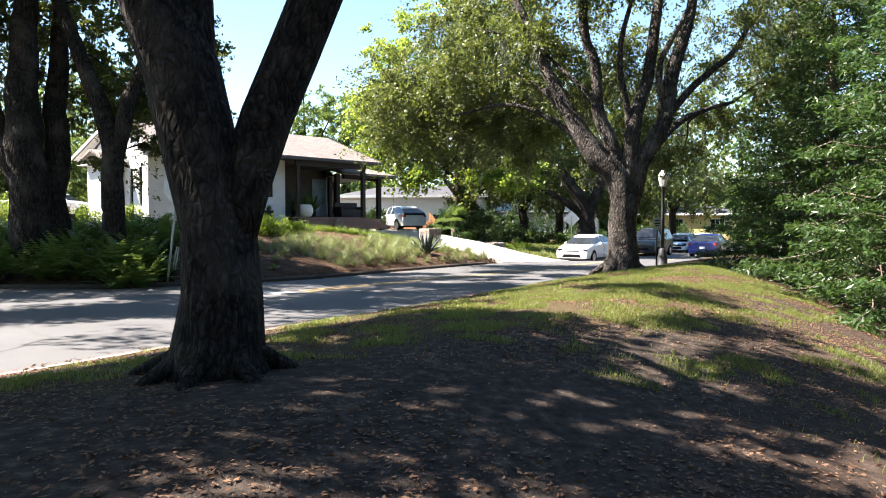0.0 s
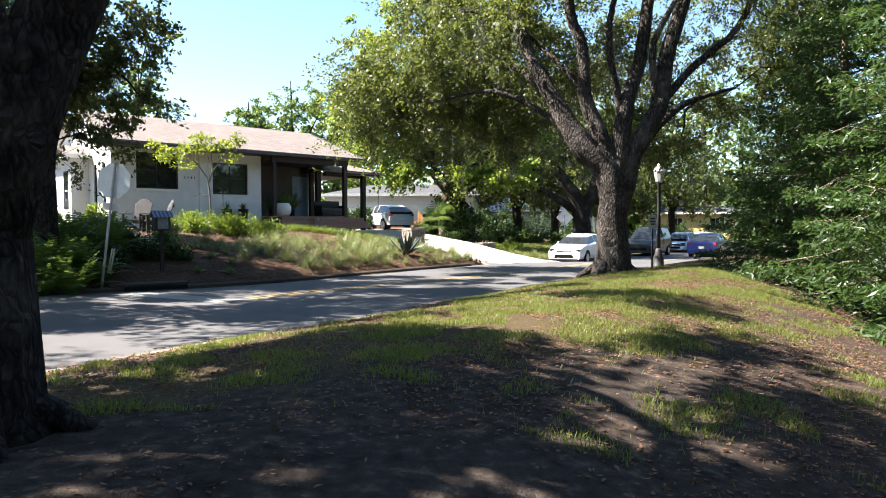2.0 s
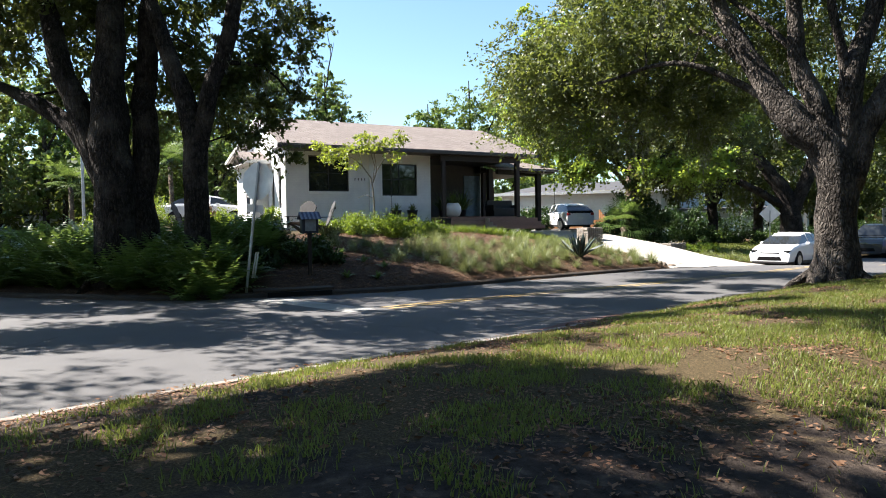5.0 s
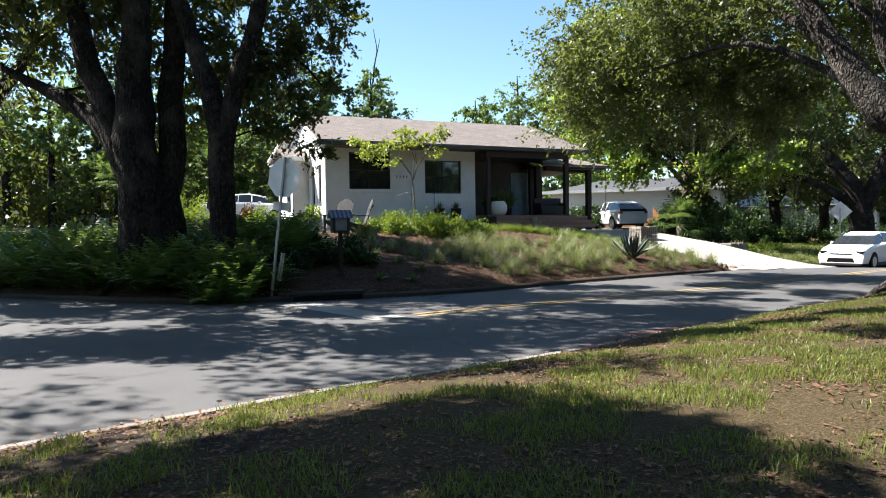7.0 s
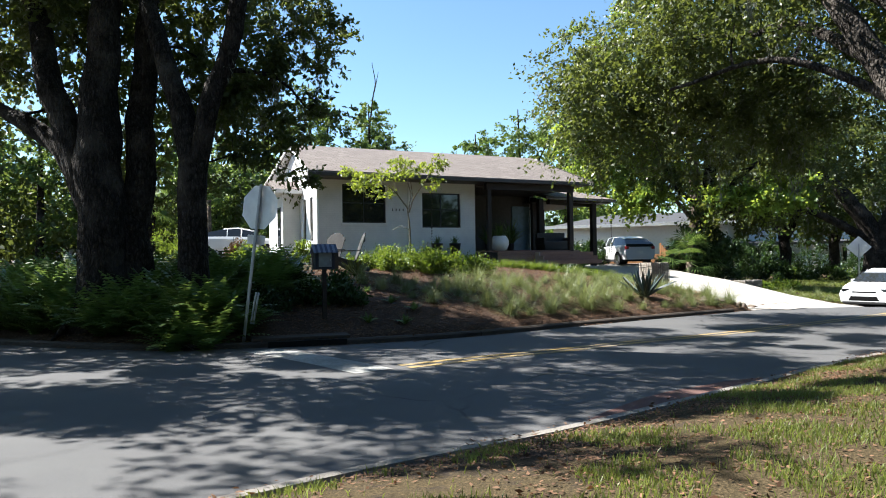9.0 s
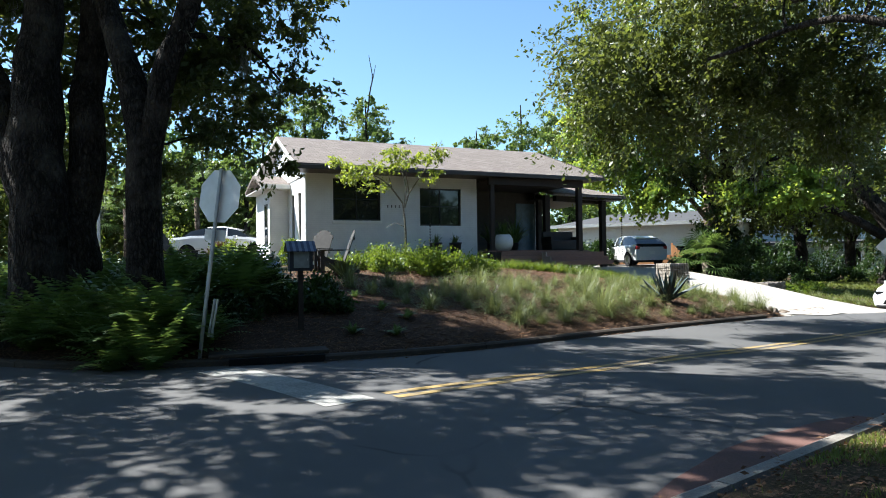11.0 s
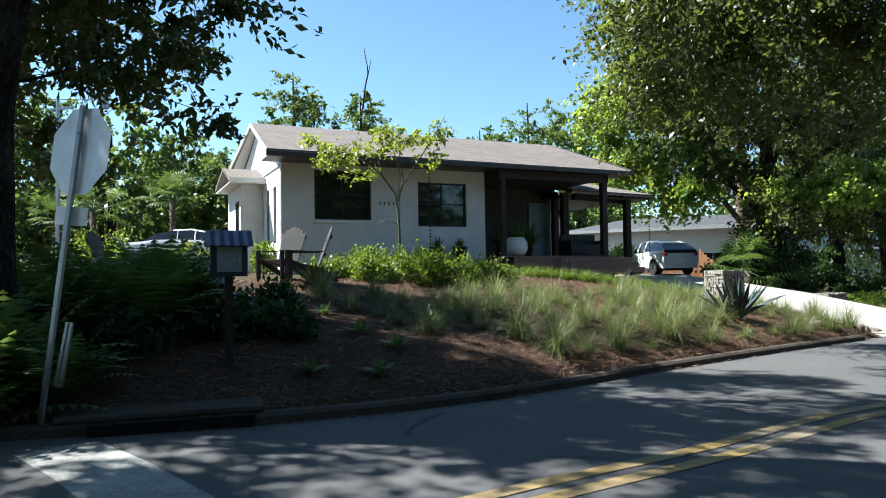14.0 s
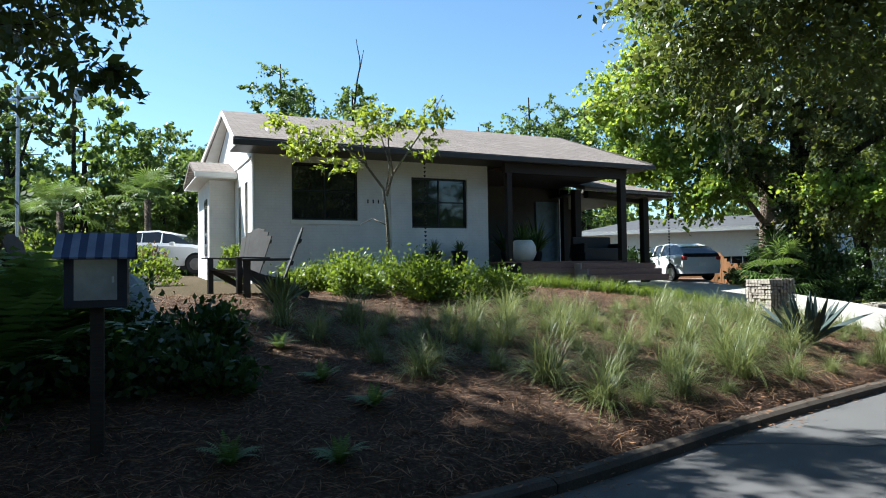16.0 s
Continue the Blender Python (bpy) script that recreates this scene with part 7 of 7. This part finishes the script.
# feathery cypresses on the slope
def cypress(x, y, h, r, seed):
    rg = np.random.RandomState(seed)
    c = thing("cypress_tree", at(x, y), "feathery dark green cypress with drooping sprays on the slope", "tree", "cypresses")
    wood, pts, outs = MB(), [], []
    wood.tube([(0, 0, -0.4), (0.05, 0, h * 0.3), (0, 0.05, h * 0.7), (0, 0, h)], [0.2, 0.16, 0.09, 0.02], 9)
    nb = int(h * 13)
    for k in range(nb):
        z = h * (0.06 + 0.92 * (k / nb))
        a = k * 2.4 + rg.rand()
        L = r * (1.05 - 0.75 * (k / nb)) * (0.65 + 0.5 * rg.rand())
        e = np.array([math.cos(a) * L, math.sin(a) * L, z - 0.1 * L + 0.25 * rg.rand()])
        s = np.array([0, 0, z])
        P, R = wavy(s, e, 0.035, 0.006, rg, 5, 0.08, 0.06)
        wood.tube([Vector(p) for p in P], R, 4, cap=False)
        m = int(165 * L)
        t = 0.25 + 0.78 * rg.rand(m) ** 0.8
        q = s + (e - s) * t[:, None]
        across = np.array([-math.sin(a), math.cos(a), 0])
        w = 0.38 * (1.15 - t) * L * 0.5 + 0.06
        off = rg.normal(size=m) * w
        q = q + across * off[:, None] + rg.normal(size=(m, 3)) * 0.07
        q[:, 2] -= np.abs(off) * 0.25
        pts.append(q)
        outs.append(np.tile((e - s) / np.linalg.norm(e - s), (m, 1)) + across * np.sign(off)[:, None] * 0.9)
    part("trunk", wood, M_BARK2, c, smooth=True)
    part("crown", leaf_mesh("crown", np.concatenate(pts), 0.15, M_CYP, rg, 0.26, 0.3, np.concatenate(outs) * 0.9), M_CYP, c)


for k, (x, y, h, r) in enumerate(((9.6, 14.4, 9.5, 3.0), (10.4, 19.0, 9.0, 2.7), (11.6, 23.8, 9.5, 2.6), (13.5, 17.0, 11, 3.2), (12.2, 12.0, 11, 3.0), (14.8, 28.5, 10, 2.8), (18.0, 22.0, 12, 3.4), (9.0, 8.0, 9.0, 2.6))):
    cypress(x, y, h, r, 500 + k)


# ---------------------------------------------------------------- lawn blades and fallen leaves
def scatter(n, seed, box, test):
    r = np.random.RandomState(seed)
    xy = np.column_stack([r.uniform(box[0], box[1], n), r.uniform(box[2], box[3], n)])
    z, g, s, dn, df = land(xy)
    k = test(xy, dn, df, g, s, r)
    return xy[k], z[k], r


def blades(name, xy, z, r, h, w, mat, label, cat, lean=0.5):
    n = len(xy)
    a = r.uniform(0, 6.283, n)
    hh = h * r.uniform(0.5, 1.25, n)
    ln = lean * r.uniform(0.2, 1.0, n) * hh
    b = r.uniform(0, 6.283, n)
    base = np.column_stack([xy, z - 0.01])
    sd = np.column_stack([np.cos(a), np.sin(a), np.zeros(n)]) * (w / 2)
    mid = base + np.column_stack([np.cos(b) * ln * 0.4, np.sin(b) * ln * 0.4, hh * 0.6])
    tip = base + np.column_stack([np.cos(b) * ln, np.sin(b) * ln, hh])
    v = np.stack([base - sd, base + sd, mid + sd * 0.8, base - sd, mid + sd * 0.8, mid - sd * 0.8, mid - sd * 0.8, mid + sd * 0.8, tip], 1).reshape(-1, 3)
    tagged(new(name, raw_mesh(name, v, np.arange(len(v)).reshape(-1, 3), mat)), label, cat, kind="stuff")


def clumpy(xy, seed, s):
    return lumps(xy, s, seed)


xy, z, r = scatter(430000, 1, (-5, 8, 3.5, 21), lambda p, dn, df, g, s, r: (dn > 0.25) & (dn < 8) & (r.rand(len(p)) < np.clip((g - 0.2) * 1.6 + 3.0 * clumpy(p, 15, 3.4) + 1.6 * clumpy(p, 19, 8.0), 0.015, 1)) & (((p[:, 0] + 0.3) / 3.2) ** 2 + ((p[:, 1] - 4.0) / 2.0) ** 2 > 1))
blades("lawn_grass", xy, z, r, 0.06, 0.008, M_GRASS, "patchy sunlit lawn grass of short green blades", "grass", 0.8)
xy, z, r = scatter(40000, 2, (-9, 0, 27, 36), lambda p, dn, df, g, s, r: (df > 7.6) & (s < 0.6))
blades("yard_grass", xy, z, r, 0.08, 0.012, M_GRASS, "short green lawn in front of the porch", "grass", 0.7)
xy, z, r = scatter(42000, 5, (3.0, 18, 37, 64), lambda p, dn, df, g, s, r: (df > 0.7) & (s < 0.5) & (p[:, 0] + 0.55 * p[:, 1] > 23.6))
blades("far_lawn_grass", xy, z, r, 0.11, 0.035, M_GRASS, "bright green lawn beyond the driveway with bands of shade", "grass", 0.8)
M_STRAW = leafy("pine_straw", (0.05, 0.028, 0.016), (0.24, 0.135, 0.072), (0.2, 0.1, 0.04), 0.1, 0.8)
M_LITTER = leafy("fallen_leaf", (0.05, 0.028, 0.018), (0.2, 0.11, 0.06), (0.2, 0.09, 0.03), 0.15, 0.8)
xy, z, r = scatter(200000, 3, (-6, 9, 1.5, 20), lambda p, dn, df, g, s, r: (dn > 0.0) & (dn < 9) & (r.rand(len(p)) < 0.35 + 0.9 * clumpy(p, 16, 2.0) + 0.5 * (dn < 0.9)))
P = np.column_stack([xy, z + 0.012])
tagged(new("leaf_litter", leaf_mesh("leaf_litter", P, 0.038, M_LITTER, r, 0.45, 0.0, None, 0.5, 0.9, 0.12)), "dry brown fallen leaves scattered over the earth", "leaf litter", kind="stuff")
xy, z, r = scatter(60000, 6, (-6, 9, 4, 24), lambda p, dn, df, g, s, r: (dn > -0.35) & (dn < 0.3) & (r.rand(len(p)) < 0.55 + 1.3 * clumpy(p, 23, 2.6) - 0.6 * (dn < -0.1)))
dn = signed(NC, xy, -1)
P = np.column_stack([xy, road_z(xy[:, 1]) + np.where(dn < 0, 0.022, np.where(dn < 0.15, 0.085, 0.12))])
tagged(new("kerb_litter", leaf_mesh("kerb_litter", P, 0.045, M_LITTER, r, 0.4, 0.0, None, 0.5, 0.9, 0.12)), "dry brown leaves gathered along the near kerb", "leaf litter", kind="stuff")
xy, z, r = scatter(50000, 7, (-10, 4, 16, 32), lambda p, dn, df, g, s, r: (df > -0.3) & (df < 0.3) & (r.rand(len(p)) < 0.5 + 1.3 * clumpy(p, 24, 2.2) - 0.5 * (df < -0.1)))
df = signed(FC, xy, 1)
P = np.column_stack([xy, road_z(xy[:, 1]) + np.where(df < 0, 0.022, np.where(df < 0.15, 0.115, 0.13))])
tagged(new("gutter_litter", leaf_mesh("gutter_litter", P, 0.06, M_STRAW, r, 0.22, 0.0, None, 0.5, 0.9, 0.12)), "brown needles and leaves lying along the far kerb", "leaf litter", kind="stuff")
xy, z, r = scatter(120000, 4, (-11, 4, 16, 34), lambda p, dn, df, g, s, r: (df > 0.12) & (df < 7.5) & (s > 0.3))
P = np.column_stack([xy, z + 0.015])
tagged(new("pine_straw", leaf_mesh("pine_straw", P, 0.16, M_STRAW, r, 0.05, 0.0, None, 0.5, 0.9, 0.15)), "loose rust-brown pine straw mulch on the bank", "mulch", kind="stuff")

# ---------------------------------------------------------------- palms, dark shrubs and far woods
def fan_palm(x, y, h, r, seed, n=26):
    rg = random.Random(seed)
    c = thing("palm", at(x, y), "fan-leaved palm with arching green fronds", "palm", "palms")
    if h > 0.8:
        part("trunk", MB().tube([(0, 0, -0.2), (0.05, 0, h * 0.5), (0, 0, h)], [0.17, 0.15, 0.16], 9), M_BARK2, c, smooth=True)
    for k in range(n):
        a, el = k * 2.4, rg.uniform(-0.3, 1.35)
        L = r * rg.uniform(0.7, 1.05)
        d = Vector((math.cos(a) * math.cos(el), math.sin(a) * math.cos(el), math.sin(el)))
        hub = Vector((0, 0, h)) + d * L * 0.55
        side = Vector((-math.sin(a), math.cos(a), 0))
        up = d.cross(side)
        mb = MB().tube([(0, 0, h), tuple(hub)], [0.018, 0.01], 4, cap=False)
        m = 15
        for i in range(m):
            b = (i - (m - 1) / 2) / m * 3.4
            w = d * math.cos(b) + side * math.sin(b)
            q = w.cross(up).normalized() * 0.028
            tip = hub + w * L * 0.5 - Vector((0, 0, 0.14 * L))
            mid = hub + w * L * 0.25
            mb.add([hub, mid - q, tip, mid + q], [(0, 1, 2, 3)])
        part("frond", mb, M_FERN, c)


fan_palm(0.6, 42.0, 1.0, 1.9, 1)
fan_palm(-31.0, 41.5, 3.6, 2.2, 3)
fan_palm(-28.0, 44.0, 4.4, 2.2, 4)
fan_palm(-34.5, 42.5, 3.0, 2.2, 5)
shrub(-17.8, 32.6, 0.55, 1.1, 790, leafy("dry_brown_leaf", (0.05, 0.03, 0.018), (0.14, 0.085, 0.05), (0.16, 0.09, 0.04), 0.2), "dry brown shrub beside the parked white car", 0.1, 1400)
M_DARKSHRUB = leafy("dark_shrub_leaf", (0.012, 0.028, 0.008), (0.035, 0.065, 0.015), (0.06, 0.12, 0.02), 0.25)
for k, (x, y, w, h) in enumerate(((1.0, 42.8, 1.3, 3.6), (2.1, 43.0, 1.1, 3.0), (0.2, 44.2, 1.2, 2.4), (6.0, 57.0, 1.6, 1.4), (9.0, 60.0, 1.6, 1.2), (-4.5, 47.0, 1.2, 1.4), (-6.0, 50.0, 1.5, 2.6), (26.0, 78.0, 2.0, 2.2), (31.5, 79.0, 2.0, 2.0), (22.5, 76.0, 2.0, 2.0), (13.0, 62.0, 2.0, 1.6), (16.0, 60.0, 1.6, 1.4), (4.4, 52.0, 1.3, 3.4), (3.2, 50.0, 1.2, 2.6), (7.2, 66.0, 1.8, 3.6), (10.0, 70.0, 2.0, 4.2), (14.0, 72.0, 1.8, 3.6))):
    shrub(x, y, w, h, 700 + k, M_DARKSHRUB, "dense dark green shrub beneath the sycamore", 0.16, 2600)
# Bed shrubs reuse the dark leaf colour, which puts the deep shade into them.
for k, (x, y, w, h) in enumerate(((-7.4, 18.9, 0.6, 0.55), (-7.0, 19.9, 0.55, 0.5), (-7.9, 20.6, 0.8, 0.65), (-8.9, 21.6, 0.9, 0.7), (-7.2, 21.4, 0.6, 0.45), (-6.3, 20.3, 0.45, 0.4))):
    shrub(x, y, w, h, 770 + k, M_DARKSHRUB, "low groundcover shrub in a dark leaf colour standing in for deep shade", 0.09, 1500)
for k, (x, y, w, h) in enumerate(((-19.3, 30.6, 1.1, 1.5), (-14.4, 28.6, 0.8, 0.9), (-16.0, 24.0, 1.0, 1.0), (-13.6, 31.0, 0.5, 1.2), (4.6, 41.5, 0.6, 0.5), (3.6, 40.2, 0.5, 0.4), (10.8, 62.5, 1.0, 0.8), (8.0, 64.0, 1.0, 0.8))):
    shrub(x, y, w, h, 740 + k, M_SHRUB, "loose bright green garden shrub", 0.1, 1500)


def woods(name, seed, n, place, label, mat, size=0.7):
    r = np.random.RandomState(seed)
    cl = n // 70
    cen = np.array([place(r) for _ in range(cl)])
    idx = r.randint(0, cl, n)
    pts = cen[idx] + r.normal(size=(n, 3)) * np.array([1.1, 1.1, 0.8])
    pts[:, 2] = np.maximum(pts[:, 2], 0.05)
    tagged(new(name, leaf_mesh(name, pts, size, mat, r, 0.7, 0.1)), label, "woods", kind="stuff")


woods("far_woods", 81, 60000, lambda r: (lambda t: (-75 + t * 150, 96 - 26 * abs(t - 0.45) + r.uniform(-6, 10), r.uniform(0, 7.5) * (0.6 + 0.4 * r.rand())))(r.rand()), "continuous green woodland behind the neighbouring houses", M_FARLEAF, 0.8)
woods("side_woods", 82, 64000, lambda r: (lambda t: (-72 + t * 50 + r.uniform(-4, 4), 24 + t * 34 + r.uniform(0, 14), r.uniform(0.5, 9) * (0.5 + 0.5 * r.rand())))(r.rand()), "dark woodland along the side street", M_OAK, 0.38)
woods("slope_woods", 83, 36000, lambda r: (lambda t: (26 + 16 * t + r.uniform(-3, 8), -12 + t * 80 + r.uniform(-4, 4), r.uniform(-2, 9)))(r.rand()), "dense trees beyond the grassy slope", M_CYP, 0.55)
# Foliage ring behind the camera, added this tall to hold back skylight.
woods("back_woods", 84, 52000, lambda r: (lambda a, q: (q * math.cos(a), -4 + q * math.sin(a), r.uniform(0, 19)))(r.uniform(3.3, 6.2), r.uniform(25, 30)), "unseen tall trees added behind the start of the path to block skylight", M_OAK, 0.8)
